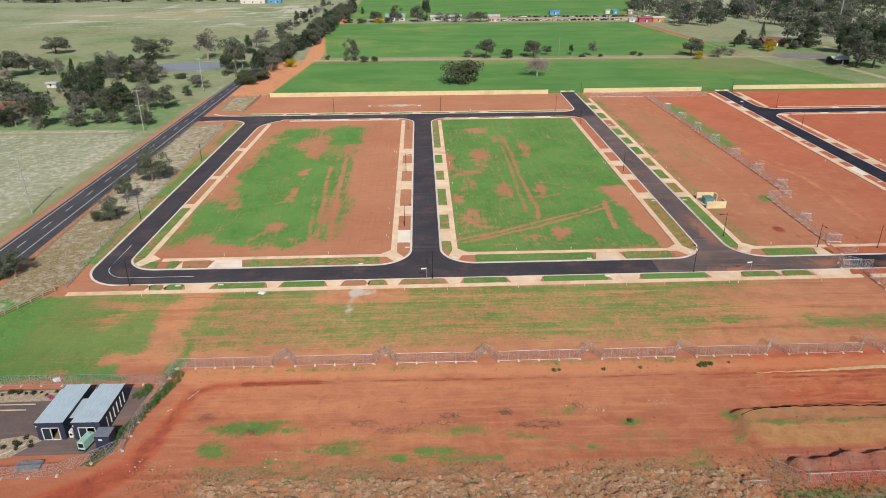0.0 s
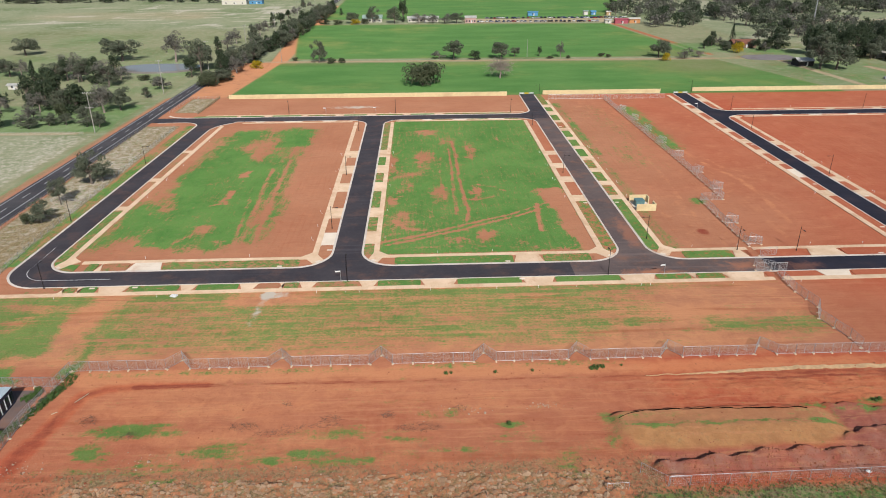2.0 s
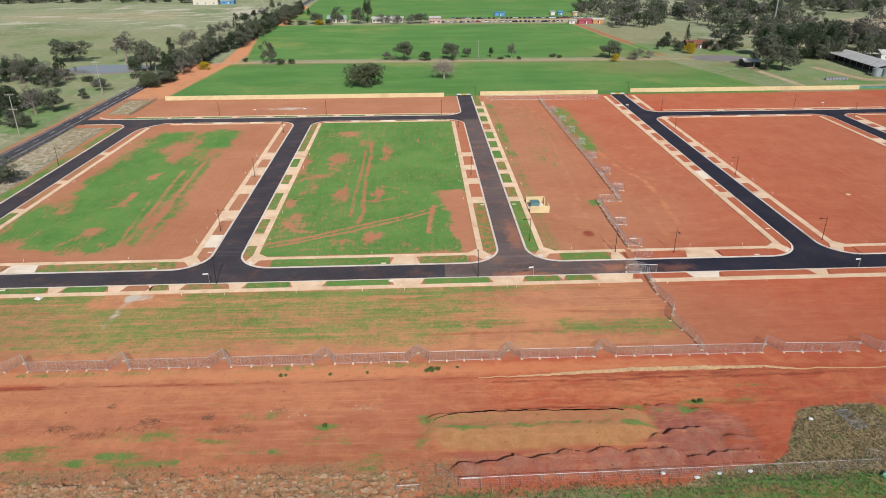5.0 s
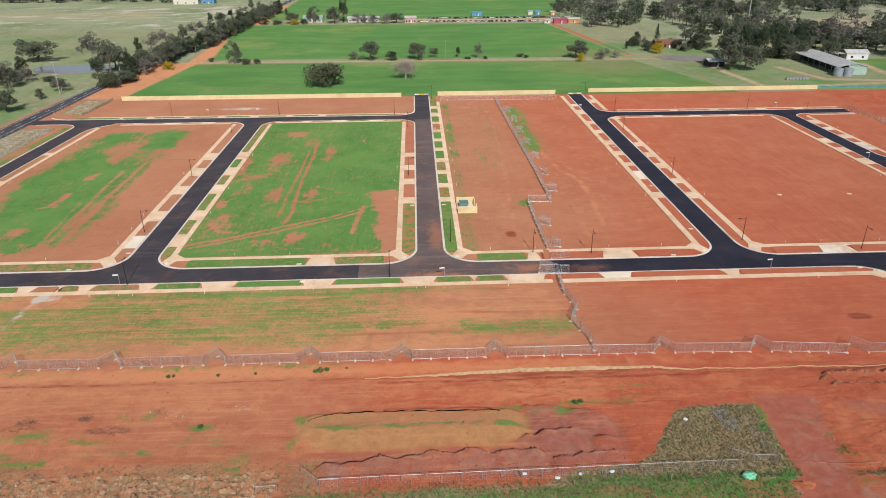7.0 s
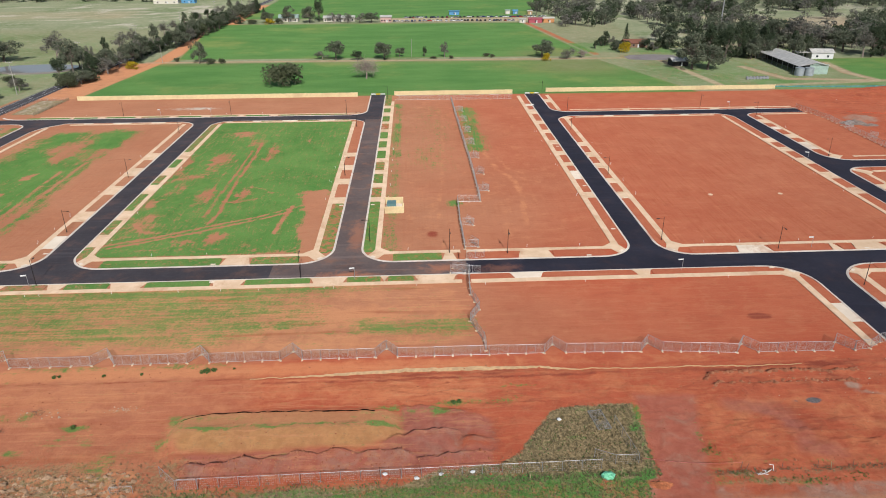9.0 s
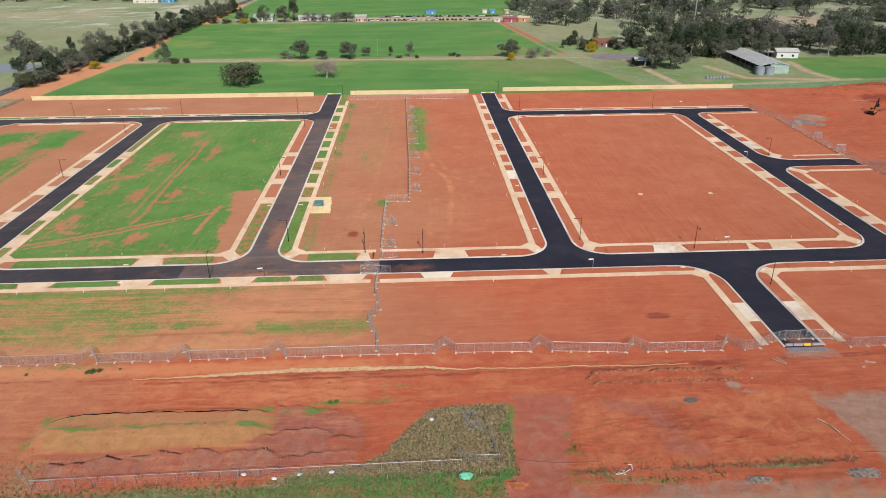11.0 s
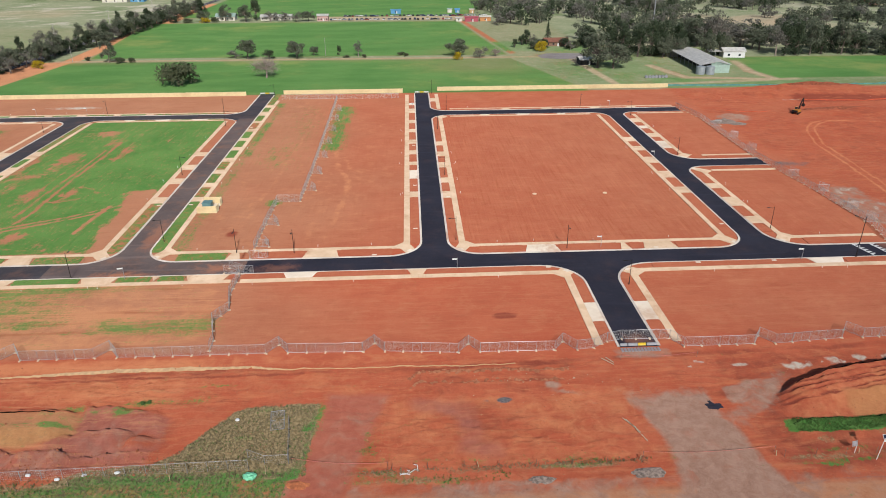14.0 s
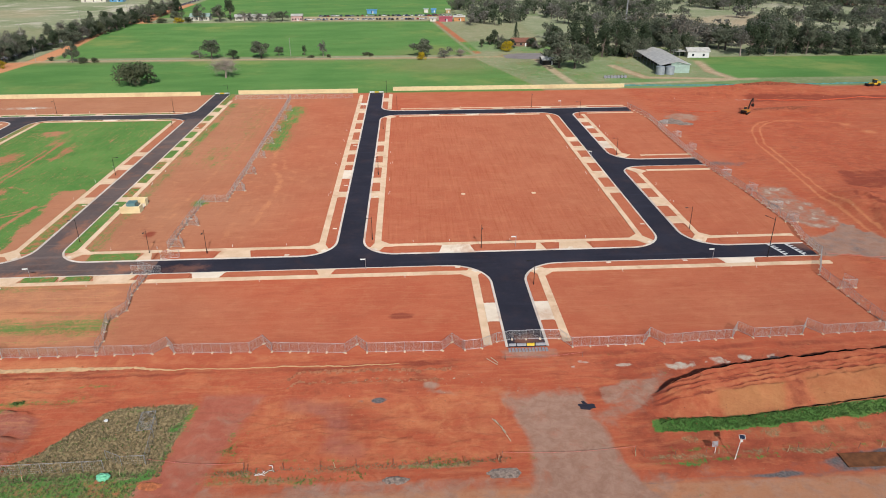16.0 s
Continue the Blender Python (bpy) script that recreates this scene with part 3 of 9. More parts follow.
def build_ground():
    xs, ys = axis(-100, 318, 0.55, -3500, 4000), np.concatenate([axis(53, 93, 0.3, -2500, 93), np.arange(93.45, 142, 0.45)])
    ys = np.concatenate([ys[ys < 141], axis(141.5, 320, 0.8, 141.5, 4500, 1.03)])
    X, Y = np.meshgrid(xs, ys)
    V = Y - SKEW * (X - 100)
    Z = relief(X, Y)
    nA, nB, nC = fbm(X, Y, 30, 5, 1.0), fbm(X, Y, 9, 5, 5.0), fbm(X * 0.30, Y, 6, 5, 11.0)
    nL = fbm(X * 1.2, Y * 0.22, 5, 5, 21.0)         # long in the lots' depth
    nF = fbm(X, Y, 2.5, 3, 31.0)
    z0 = 0 * X
    # --- grass
    # block A: turf with ragged edges, a bare east side and long thin streaks
    Xw, Yw = X + 5 * (nB - 0.5) + 4 * (nF - 0.5), Y + 10 * (nB - 0.5) + 6 * (nF - 0.5)
    turf = [(-40.6, 235), (-39.2, 250.5), (-28, 253.5), (-27.7, 240), (-36.5, 229), (-28.2, 226), (-25.5, 214), (-21, 212), (-21, 232), (-21.7, 256), (-10.6, 253), (-9, 232), (-8.2, 203), (-7, 172), (-7, 149), (-8, 142), (-15.3, 143),
            (-30, 146.5), (-39.5, 152), (-44, 148.5), (-51, 144), (-51, 153), (-47, 161), (-50.4, 160), (-51.2, 168), (-49.2, 176.6), (-44, 178), (-40.7, 169), (-37.4, 172), (-39, 181), (-43.6, 186), (-44, 199), (-42, 210)]
    a = poly(Xw, Yw, turf, 5.5) * (0.62 + 0.36 * nA) + inbox(X, V, -50, -6, 143, 256, 5) * (0.12 * nF + 0.42 * sstep(0.40, 0.62, nL) * nB)
    a = a - 0.7 * poly(Xw, Y, [(-26.2, 173), (-26.2, 185), (-23.7, 186), (-24.2, 174)], 0.8) - 0.6 * poly(Xw, Y, [(-26.3, 202), (-23.5, 204.5), (-23, 198), (-25.3, 197)], 0.8)
    a = a - 0.55 * poly(Xw, Yw, [(-30, 149), (-28.2, 158), (-23, 160.5), (-23, 152.5)], 1.5) * (0.5 + nF)
    thin = sstep(-20, -13, X + 0.035 * (V - 200)) * inbox(X, V, -22, -4, 138, 232, 3)
    a = a - thin * (0.12 + 2.6 * np.clip(nL - 0.44, 0, 1))
    for line in (((-17.2, 206), (-15.7, 180), (-14, 145)), ((-12.8, 215), (-12.2, 182), (-10.8, 146)), ((-18.4, 180), (-16.4, 157), (-15.6, 144))):
        a = a - 0.55 * trail(X + 1.2 * (nB - 0.5), Y, line, 0.5, 0.6) * (0.3 + 1.2 * nF)
    grass = np.clip(a, 0, 1) * 1.05
    # block B: nearly all turf, crossed by wheel tracks, bare towards its east corner
    b = inbox(X, V, 20, 72.5, 140, 266, 1.0) * (0.70 + 0.34 * nA)
    for line, w, q in ((((41.6, 236), (42.6, 219), (42.3, 195), (42.7, 179.5), (43.3, 168), (42.4, 159)), 0.50, 1.0), (((40.2, 226), (40.5, 209), (40, 184.5), (39.8, 164)), 0.42, 0.85), (((19.8, 146.3), (29.2, 150.1), (41.5, 156.5), (56.6, 165.1), (66.1, 172)), 0.42, 1.1),
                       (((21.8, 144.8), (30.4, 148.6), (41.9, 154.2), (55.3, 162.2), (63, 167)), 0.42, 1.1), (((42.2, 176), (45.9, 174.7), (50.7, 177.3)), 0.45, 0.8), (((47.3, 188.2), (52, 186), (55, 182)), 0.35, 0.7), (((37, 216), (36.2, 198), (37.4, 176)), 0.3, 0.55),
                       (((62.4, 171), (61.4, 161), (61, 152.5)), 0.8, 0.8), (((23, 160), (26, 155), (31, 153.5)), 0.6, 0.6), (((47.5, 216), (46.3, 236)), 0.5, 0.4), (((24, 143), (46, 143.6), (58, 141.8)), 0.3, 0.5)):
        b = b - q * trail(X + 0.9 * (nB - 0.5), Y + 1.2 * (nF - 0.5), line, w * 0.85, 0.5) * (0.38 + 0.7 * nF)
    b = b - 0.95 * poly(X + 3 * (nB - 0.5) + 3 * (nF - 0.5), Y + 5 * (nB - 0.5) + 4 * (nF - 0.5), [(63.6, 183), (69, 184), (72.8, 177), (72.8, 140), (69.5, 139.3), (68.4, 144.3), (68.1, 152.4), (66.5, 158), (68, 167), (65.3, 173)], 1.5) * (0.75 + 0.4 * nF)
    for cx, cy, rx, ry, q in ((32.3, 247, 4.0, 3.2, 0.9), (32, 216, 2.6, 8, 0.75), (26.5, 199, 5.5, 4, 0.7), (21.6, 213, 1.4, 9, 0.75), (35.9, 181, 2.2, 6, 0.7), (47.8, 224, 1.6, 8, 0.65), (46.8, 184, 1.4, 5, 0.8), (47, 151, 2.2, 2.6, 0.95), (39.9, 146.5, 3, 1.5, 0.5),
                              (24.7, 158, 3.2, 6, 0.5), (22.6, 175, 1.5, 3.5, 0.8), (58.1, 236, 1.2, 3, 0.5), (26.5, 187, 2.0, 6, 0.55), (64, 141, 5, 1.0, 0.7), (39.5, 236, 2.5, 5, 0.4), (55, 146, 1.5, 2, 0.5)):
        b = b - 0.8 * q * blob(X + 5 * (nF - 0.5), Y + 9 * (nB - 0.5) + 7 * (nF - 0.5), cx, cy, rx, ry, 0.9) * (0.25 + 0.8 * nF + 0.6 * nL)
    grass = np.maximum(grass, b)
    # block C: mostly bare; a green streak along the panel fence and by the path
    grass = np.maximum(grass, inbox(X, V, 88.5, 92.5, 139, 295, 1.5) * (0.16 + 0.75 * nB))
    grass = np.maximum(grass, inbox(X + 5 * (nB - 0.5), V, 115.5, 123.5, 220, 288, 4.0) * (0.52 + 0.45 * nL) + 0.7 * blob(X, V, 108, 171, 2.5, 3))
    grass = np.maximum(grass, inbox(X, V, 94, 112, 200, 290, 7) * 0.55 * nB)
    # lots south of the long street
    s = inbox(X, V, -62, 80, 99, 123, 2.0) * (0.10 + 0.60 * nC + 0.08 * sstep(30, -30, X))
    s = s + 0.40 * inbox(X, V, -62, 98, 119.5, 122.6, 0.8) * (0.4 + nB) + 0.16 * inbox(X, V, -34, 66, 104, 118, 3)
    s = s * (1 - 0.75 * leftof(X, Y, (96, 128), (58, 95), 6))
    s = s * (1 - 0.9 * band(X, V, (-33, 125), (-40, 95), 3.5, 2.5))
    s = s * (1 - 0.8 * inbox(X, V, -10, 9, 117, 123, 2))
    s = np.maximum(s, 0.75 * blob(X, V, 99, 104.5, 10, 4.2, 0.7) * (0.45 + 0.8 * nC))
    grass = np.maximum(grass, s)
    w = inbox(X + 5 * (nB - 0.5), V + 3 * (nB - 0.5), -92, -30.5, 91.5, 122, 1.6) * (0.72 + 0.40 * nA)
    w = w - 0.95 * trail(X + 3 * (nB - 0.5), Y + 2 * (nF - 0.5), ((-33.6, 124), (-34.6, 119), (-35.6, 113.8), (-35.4, 106), (-35.2, 98), (-38, 94.5)), 3.0, 2.0) - 0.8 * trail(X + 5 * (nB - 0.5), Y + 3 * (nF - 0.5), ((-54, 119), (-44, 116.6), (-36, 118)), 2.2, 1.8)
    w = w - 0.7 * trail(X + 4 * (nB - 0.5), Y + 2 * (nF - 0.5), ((-36, 95.5), (-44, 97.5)), 1.6, 1.5) - 0.5 * sstep(0.52, 0.66, nC) * sstep(-62, -46, X)
    grass = np.maximum(grass, w)
    for cx, cy, rx, ry, q in ((-27, 105.5, 7, 2.6, 0.9), (-19, 108.4, 6, 1.6, 0.85), (-24, 101.6, 6, 1.2, 0.7), (-8, 115, 14, 1.3, 0.65), (14, 114.4, 10, 1.4, 0.7), (27, 110.4, 8, 1.4, 0.75), (50.7, 112.8, 5, 1.6, 0.85), (62, 106.4, 7, 1.5, 0.75), (72, 106.6, 5, 1.8, 0.8), (36, 106, 9, 1.0, 0.65),
                              (14, 101.6, 7, 0.8, 0.7), (2, 108, 9, 1.0, 0.6), (42, 118, 12, 0.9, 0.6), (18, 119.6, 12, 0.8, 0.65), (94, 105, 9, 2.4, 0.9), (86, 103, 6, 0.8, 0.7), (90, 108, 5, 0.7, 0.55), (-16, 120.5, 12, 1.2, 0.8)):
        grass = np.maximum(grass, q * blob(X + 9 * (nF - 0.5), Y + 1.6 * (nC - 0.5) + 1.2 * (nF - 0.5), cx, cy, rx, ry, 0.8) * (0.45 + nC + 0.3 * (nF - 0.5)))
    # weeds on the bare works
    for cx, cy, rx, ry, q in ((-13, 77.4, 6, 1.3, 0.95), (-18.5, 72.8, 2.5, 2.2, 0.85), (2, 73, 6, 1.6, 0.65), (18, 76, 7, 1.4, 0.6), (34, 79.5, 3, 1.0, 0.8), (44, 73, 4, 1.3, 0.6), (-12, 70, 9, 1.5, 0.55),
                              (15, 70, 14, 1.6, 0.5), (52, 68, 3, 3, 0.5), (100, 78.5, 3, 1, 0.8), (108, 81, 5, 0.8, 0.5), (26, 89.5, 1.5, 0.4, 0.8), (92, 79.6, 4, 0.7, 0.6), (140, 69, 1.2, 4, 0.7), (150, 64.6, 7, 0.6, 0.6), (172, 64.2, 6, 0.5, 0.6)):
        grass = np.maximum(grass, q * blob(X + 7 * (nF - 0.5), Y + 3.5 * (nB - 0.5), cx, cy, rx, ry, 0.9) * (0.45 + nB))
    grass = np.maximum(grass, 0.5 * inbox(X, Y, 60, 93, 73.9, 74.5, 0.5) * (0.35 + nB) + 0.5 * inbox(X, Y, 62, 92, 75.4, 76.0, 0.5) * (0.2 + nC) + 0.55 * inbox(X, Y, 62, 92, 77.0, 77.6, 0.4) * (0.2 + nC) + 0.6 * blob(X, Y, 58.6, 73.5, 1.4, 3.2, 0.6))
    grass = np.maximum(grass, inbox(X, Y, 58, 129, 53, 62.4 + 1.8 * (X > 98), 1.0) * (0.26 + 0.46 * nB + 0.16 * sstep(92, 104, X)))
    grass = np.maximum(grass, 0.55 * band(X + 2.4 * (nB - 0.5), Y, (131.0, 63), (129.6, 78), 0.7, 0.9) * (0.4 + nF))
    grass = np.maximum(grass, 1.0 * inbox(X, Y - 0.10 * np.maximum(0, X - 215) + 1.2 * (nF - 0.5), 204.5, 330, 67.6, 70.9, 0.5) * (0.85 + 0.5 * nB))
    grass = np.maximum(grass, 0.45 * inbox(X, Y, 138, 185, 63, 66, 1.0) * nB + 0.6 * inbox(X, Y, 203, 260, 63.5, 65, 0.7) * nB)
    grass = np.maximum(grass, inbox(X, V, -28, 66, 92.6, 94.4, 0.7) * 0.75 * nB)
    # --- dry grass and stalks
    waste = poly(X + 1.6 * (nB - 0.5) + 1.4 * (nF - 0.5), Y + 1.2 * (nF - 0.5), [(118, 77.8), (123, 79), (131.6, 79), (131.6, 74), (130.6, 62), (94, 62), (100, 65.4), (108.8, 66), (112.3, 68.4), (114.4, 72.7)], 0.6)
    dry = 1.15 * waste * (0.62 + 0.6 * nB)
    dry = np.maximum(dry, inbox(X, Y, -22, 64, 50, 69.5, 2.5) * (0.22 + 0.62 * nB))
    dry = np.maximum(dry, 0.55 * inbox(X, Y, -10, 60, 66, 74, 2) * nB)
    dry = np.maximum(dry, inbox(X, Y, 58, 129, 53, 63 + 1.5 * (X > 98), 1.0) * (0.4 + 0.4 * nB))
    dry = np.maximum(dry, inbox(X, Y, 58, 95, 69.5, 78.5, 1.0) * (0.12 + 0.30 * nC))
    grass = np.maximum(grass, inbox(X, Y, 60, 95, 74.0, 78.0, 0.6) * (0.10 + 0.34 * nC))
    # fenced strips beside the highway
    strip = inbox(X, Y, -77.5, -63.6, 126, 262, 0.8) + inbox(X, Y, -73, -62, 284, 311, 1.0)
    strip = np.clip(strip + inbox(X, Y, -95, -62, 40, 126, 1.0) * sstep(0, 1.5, (-65.5 - 0.52 * (124 - Y)) - X), 0, 1)
    dry = np.maximum(dry, strip * (0.95 + 0.4 * nB))
    grass = np.maximum(grass, strip * 0.55 * nA)
    grass = np.maximum(grass, inbox(X - 0.034 * (Y - 140), Y, -65.5, -61.0, 136, 262, 0.8) * (0.25 + 0.75 * nB))
    hwy = X + 88.5 - 0.030 * (np.minimum(Y, 350) - 150) - 0.0405 * np.maximum(0, Y - 350)
    grass = np.maximum(grass, (1 - sstep(0.6, 1.5, np.abs(hwy + 4.3 + 1.6 * (nB - 0.5)))) * (0.35 + 0.7 * nB))
    dry = np.maximum(dry, (1 - sstep(0.9, 2.0, np.abs(hwy + 2.6))) * 0.75 * nB * 1.3)
    # --- gravel
    half = 6.4 + 0.020 * np.maximum(0, 66 - Y) ** 2.2 + 0.25 * np.maximum(0, Y - 74)
    gravel = (1 - sstep(-1.5, 1.5, np.abs(X - (191.2 + 0.22 * (66 - Y) * (Y > 66))) - half)) * inbox(X, Y, 150, 260, 40, 79.5, 3.5) * (0.62 + 0.4 * nB)
    gravel = np.maximum(gravel, 0.75 * band(X, Y, (198, 72), (210, 82), 2.6, 2.5) * (0.3 + 0.8 * nB))
    gravel = np.maximum(gravel, 0.62 * inbox(X, Y, 196, 330, 42, 60.5, 1.5) * (0.4 + 0.5 * nB))
    gravel = np.maximum(gravel, 0.75 * inbox(X, Y, 128, 186, 42, 60.5, 1.2) * (0.4 + 0.6 * nB) + 0.85 * inbox(X, Y, 64, 98, 48, 61, 1.0) * (0.35 + 0.7 * nA))
    gravel = np.maximum(gravel, 0.8 * blob(X, Y, 279, 258, 7, 6, 0.6))
    gravel = np.maximum(gravel, 0.7 * inbox(X, Y, 183.5, 194, 89.3, 92.5, 0.8))
    gravel = np.maximum(gravel, 0.85 * blob(X, Y, 240, 412, 14, 6, 0.5))
    gravel = np.maximum(gravel, 0.42 * inbox(X, Y, 63, 96, 64.4, 68.8, 0.6) + 0.35 * blob(X, Y, 102, 71.5, 9, 6, 0.5) + 0.50 * inbox(X, Y, 120, 400, 30, 58.0, 0.5) + 0.45 * (1 - sstep(3.0, 6.5, np.abs(X - (-88.5 + 0.043 * (Y - 130))))) * (0.5 + nB))
    lime = 0.75 * band(X, Y, (-2.0, 121.5), (-3.4, 108), 1.0, 0.9) * (0.3 + 0.9 * nB) + 0.75 * blob(X, Y, -0.5, 120.3, 3.4, 1.6, 0.7) + 0.8 * blob(X, Y, 2, 291, 13, 3, 0.8) * (0.35 + nB) + 0.5 * blob(X, Y, 318, 288, 7, 1.5, 0.5)
    lime = lime + 0.75 * trail(X, Y + 0.8 * (nF - 0.5), ((213, 85.6), (221, 87.0), (233, 87.6)), 1.2, 0.8) * sstep(0.40, 0.56, nF) + 0.7 * blob(X, Y + 0.5 * (nF - 0.5), 204.7, 86.6, 1.8, 0.6, 0.4) + 0.7 * inbox(X, Y, 194, 200, 85.5, 88.6, 0.8) * sstep(0.52, 0.6, nF)
    lime = lime + 0.62 * inbox(X, Y, -420, -80, 40, 250, 1.5) * (1 - sstep(-5.5, -2.5, X - (-92.5 + 0.04 * (Y - 130)) + 2 * (nB - 0.5))) * (0.6 + 0.5 * nA) + 0.62 * (inbox(X, Y, -77.5, -63.6, 126, 262, 0.8) + inbox(X, Y, -73, -62, 284, 311, 1.0) + inbox(X, Y, -95, -62, 40, 126, 1.0) * sstep(0, 1.5, (-65.5 - 0.52 * (124 - Y)) - X)) * (0.5 + 0.7 * nA)
    lime = lime + 0.7 * inbox(X, Y, -330, -60, 560, 790, 40) * sstep(0.42, 0.62, nC)
    # --- pale crusts, moist patches, darker ruts and a darker east end
    pale = np.clip(0.80 * inbox(X, Y, -30, 110, 79, 93, 3) * (0.25 + 0.8 * nC) + 0.45 * inbox(X, Y, -30, 150, 90, 93.6, 1) + 0.75 * inbox(X, V, -50, 107, 96, 125, 3) * (0.35 + nC), 0, 1)
    pale = np.maximum(pale, 0.75 * inbox(X, Y, 214, 300, 72, 77, 1.5) * nB * 1.5)
    pale = np.maximum(pale, inbox(X, Y, 58, 95, 69, 78, 1) * (0.34 + 0.4 * nB) + inbox(X, Y, 40, 58, 64, 80, 3) * 0.6 * nB)
    pale = np.maximum(pale, 0.65 * band(X, Y, (127, 54), (137, 80), 4.0, 1.5) * (0.5 + 0.6 * nB))
    pale = np.maximum(pale, 0.7 * inbox(X, Y, 120, 400, 30, 58.0, 0.8))
    pale = np.maximum(pale, 0.25 * inbox(X, Y, 136, 186, 60, 84, 4) * (0.3 + nA) + 0.5 * inbox(X, Y, 204, 330, 65.2, 67.6, 0.6) * (0.4 + nB))
    pale = np.maximum(pale, 0.42 * inbox(X, V, 92, 144, 140, 300, 4) * nL * 1.3)
    for line, w, q in ((((121, 222), (122.3, 212), (123.8, 201), (127.7, 188), (127.9, 172), (126, 155)), 1.3, 0.75), (((125, 216), (127, 203), (131, 189), (131.4, 170)), 1.0, 0.6), (((108.6, 256), (108.3, 250), (106.3, 213), (105, 187), (103, 160)), 0.9, 0.6), (((105.4, 250), (103.4, 213), (101.6, 187)), 0.6, 0.5), (((98, 200), (100, 170), (104, 146)), 0.8, 0.4)):
        pale = np.maximum(pale, q * trail(X + 1.6 * (nB - 0.5), Y, line, w, 0.9) * (0.4 + 0.8 * nF))
    arcs = z0
    for r0 in (0.0, 2.6):
        way = ((283.6, 136), (284.5, 153), (285, 165), (286.9, 178.3), (289.1, 193.5), (290.9, 209.5), (292.1, 220.4), (298, 237), (301.1, 242.4), (306, 248), (311.2, 251.2), (322, 251), (337, 247), (342, 226))
        for k in range(len(way) - 1):
            arcs = np.maximum(arcs, band(X - r0 + 1.0 * (nB - 0.5), Y + 0.3 * r0, way[k], way[k + 1], 0.5, 0.5) * (0.6 + 0.5 * nF))
    pale = np.maximum(pale, arcs)
    lime = np.maximum(lime, 0.30 * arcs)
    haul = z0
    way = ((-42.0, 60), (-34.0, 65.4), (-29.4, 69.4), (-28.0, 75), (-25.6, 86.4), (-22.4, 88.3), (-16.5, 89.1), (-6, 89.1))
    for k in range(7):
        haul = np.maximum(haul, band(X + 0.8 * (nB - 0.5), Y, way[k], way[k + 1], (2.6, 2.2, 1.7, 1.3, 1.0, 0.8, 0.5)[k], 0.9))
    dark = np.clip(0.30 * inbox(X, Y, 84, 138, 58, 92, 6) * (0.20 + 0.9 * nA) + 0.35 * inbox(X, Y, 120, 200, 58, 91, 5) * nA + 0.75 * inbox(X, Y, 200, 270, 58, 91, 5) * (0.35 + 0.9 * nA) + 0.30 * inbox(X, V, 110, 260, 95, 122, 4) * nA, 0, 1)
    dark = np.maximum(dark, haul * 0.62 + 1.1 * inbox(X, Y + 0.8 * (nA - 0.5), -18, 118, 88.5, 89.1, 0.5) * (0.6 + 0.6 * nB) + 0.5 * inbox(X, Y, -18, 75, 84.0, 88.2, 0.8) * nC)
    dark = np.maximum(dark, 0.75 * inbox(X, Y + (nA - 0.5), 70, 128, 87.0, 87.9, 0.4) + 0.3 * inbox(X, Y, 95, 125, 80, 87, 2) * nC)
    dark = np.maximum(dark, 0.5 * blob(X, Y, 102, 71.5, 10, 7, 0.5) * (0.5 + nB) + 0.6 * inbox(X, Y, 62, 98, 64.6, 68.6, 0.8) * (0.5 + nF))
    dark = np.maximum(dark, 0.55 * inbox(X, Y, 268, 420, 60, 320, 6) * (0.05 + 0.75 * nA + 0.5 * nC) * (1 - arcs) + 0.7 * inbox(X, Y, 320, 420, 285, 293, 2))
    dark = np.maximum(dark, inbox(X, Y, 196, 330, 55, 92, 6) * (0.28 + 0.4 * nA))
    dark = np.maximum(dark, 0.9 * blob(X, Y, 101.3, 149.4, 1.6, 2.2, 0.6) + 1.1 * blob(X + 2 * (nF - 0.5), Y, 165, 105.5, 2.5, 1.3, 0.6) + 0.6 * blob(X, Y, 132, 59, 2.0, 1.6, 0.5) + 0.9 * blob(X, Y, 199, 78.5, 1.8, 1.2, 0.7))
    dark = np.maximum(dark, inbox(X + 3 * (nB - 0.5), Y + 1.5 * (nB - 0.5), 146, 187, 85.0, 88.4, 1.0) * (0.1 + 0.35 * nB) + 0.6 * blob(X, Y, 156, 76.5, 7, 3, 0.8) * (0.4 + nB))
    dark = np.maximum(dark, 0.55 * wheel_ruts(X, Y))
    streak = np.clip(0.9 * inbox(X, V, -62, 108, 96, 123, 2) + 0.75 * inbox(X, Y, -30, 108, 54, 92, 4) + 0.3 * inbox(X, Y, 108, 205, 54, 92, 4) + 0.25 * inbox(X, V, 88, 262, 95, 125, 3) + 0.35 * inbox(X, Y, 62, 92, 72, 78, 1) , 0, 1)
    # bank ruts, coloured darker along their hollows
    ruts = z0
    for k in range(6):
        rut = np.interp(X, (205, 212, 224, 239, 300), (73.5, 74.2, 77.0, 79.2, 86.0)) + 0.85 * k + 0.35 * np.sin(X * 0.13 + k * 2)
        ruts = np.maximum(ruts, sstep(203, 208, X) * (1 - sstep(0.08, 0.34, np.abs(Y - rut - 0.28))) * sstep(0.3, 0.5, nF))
    streak = streak * (1 - 0.8 * haul)
    # broken clay crust along the south edge
    clay = inbox(X, Y + 2.5 * (nB - 0.5), -20, 58, 50, 67.0, 1.2)
    top = crust(X, Y, 2.4)
    pale = np.maximum(pale, clay * (0.35 + 0.6 * top))
    lime = np.maximum(lime, clay * 0.40 * top * (0.45 + nB))
    # cracks between the clods are darkened in colour for their shade
    dark = np.maximum(dark * (1 - clay), 0.55 * clay * (1 - top) * nF)
    dry = np.maximum(dry * (1 - 0.6 * clay * top), 0.75 * clay * (1 - top) * (0.4 + nB))
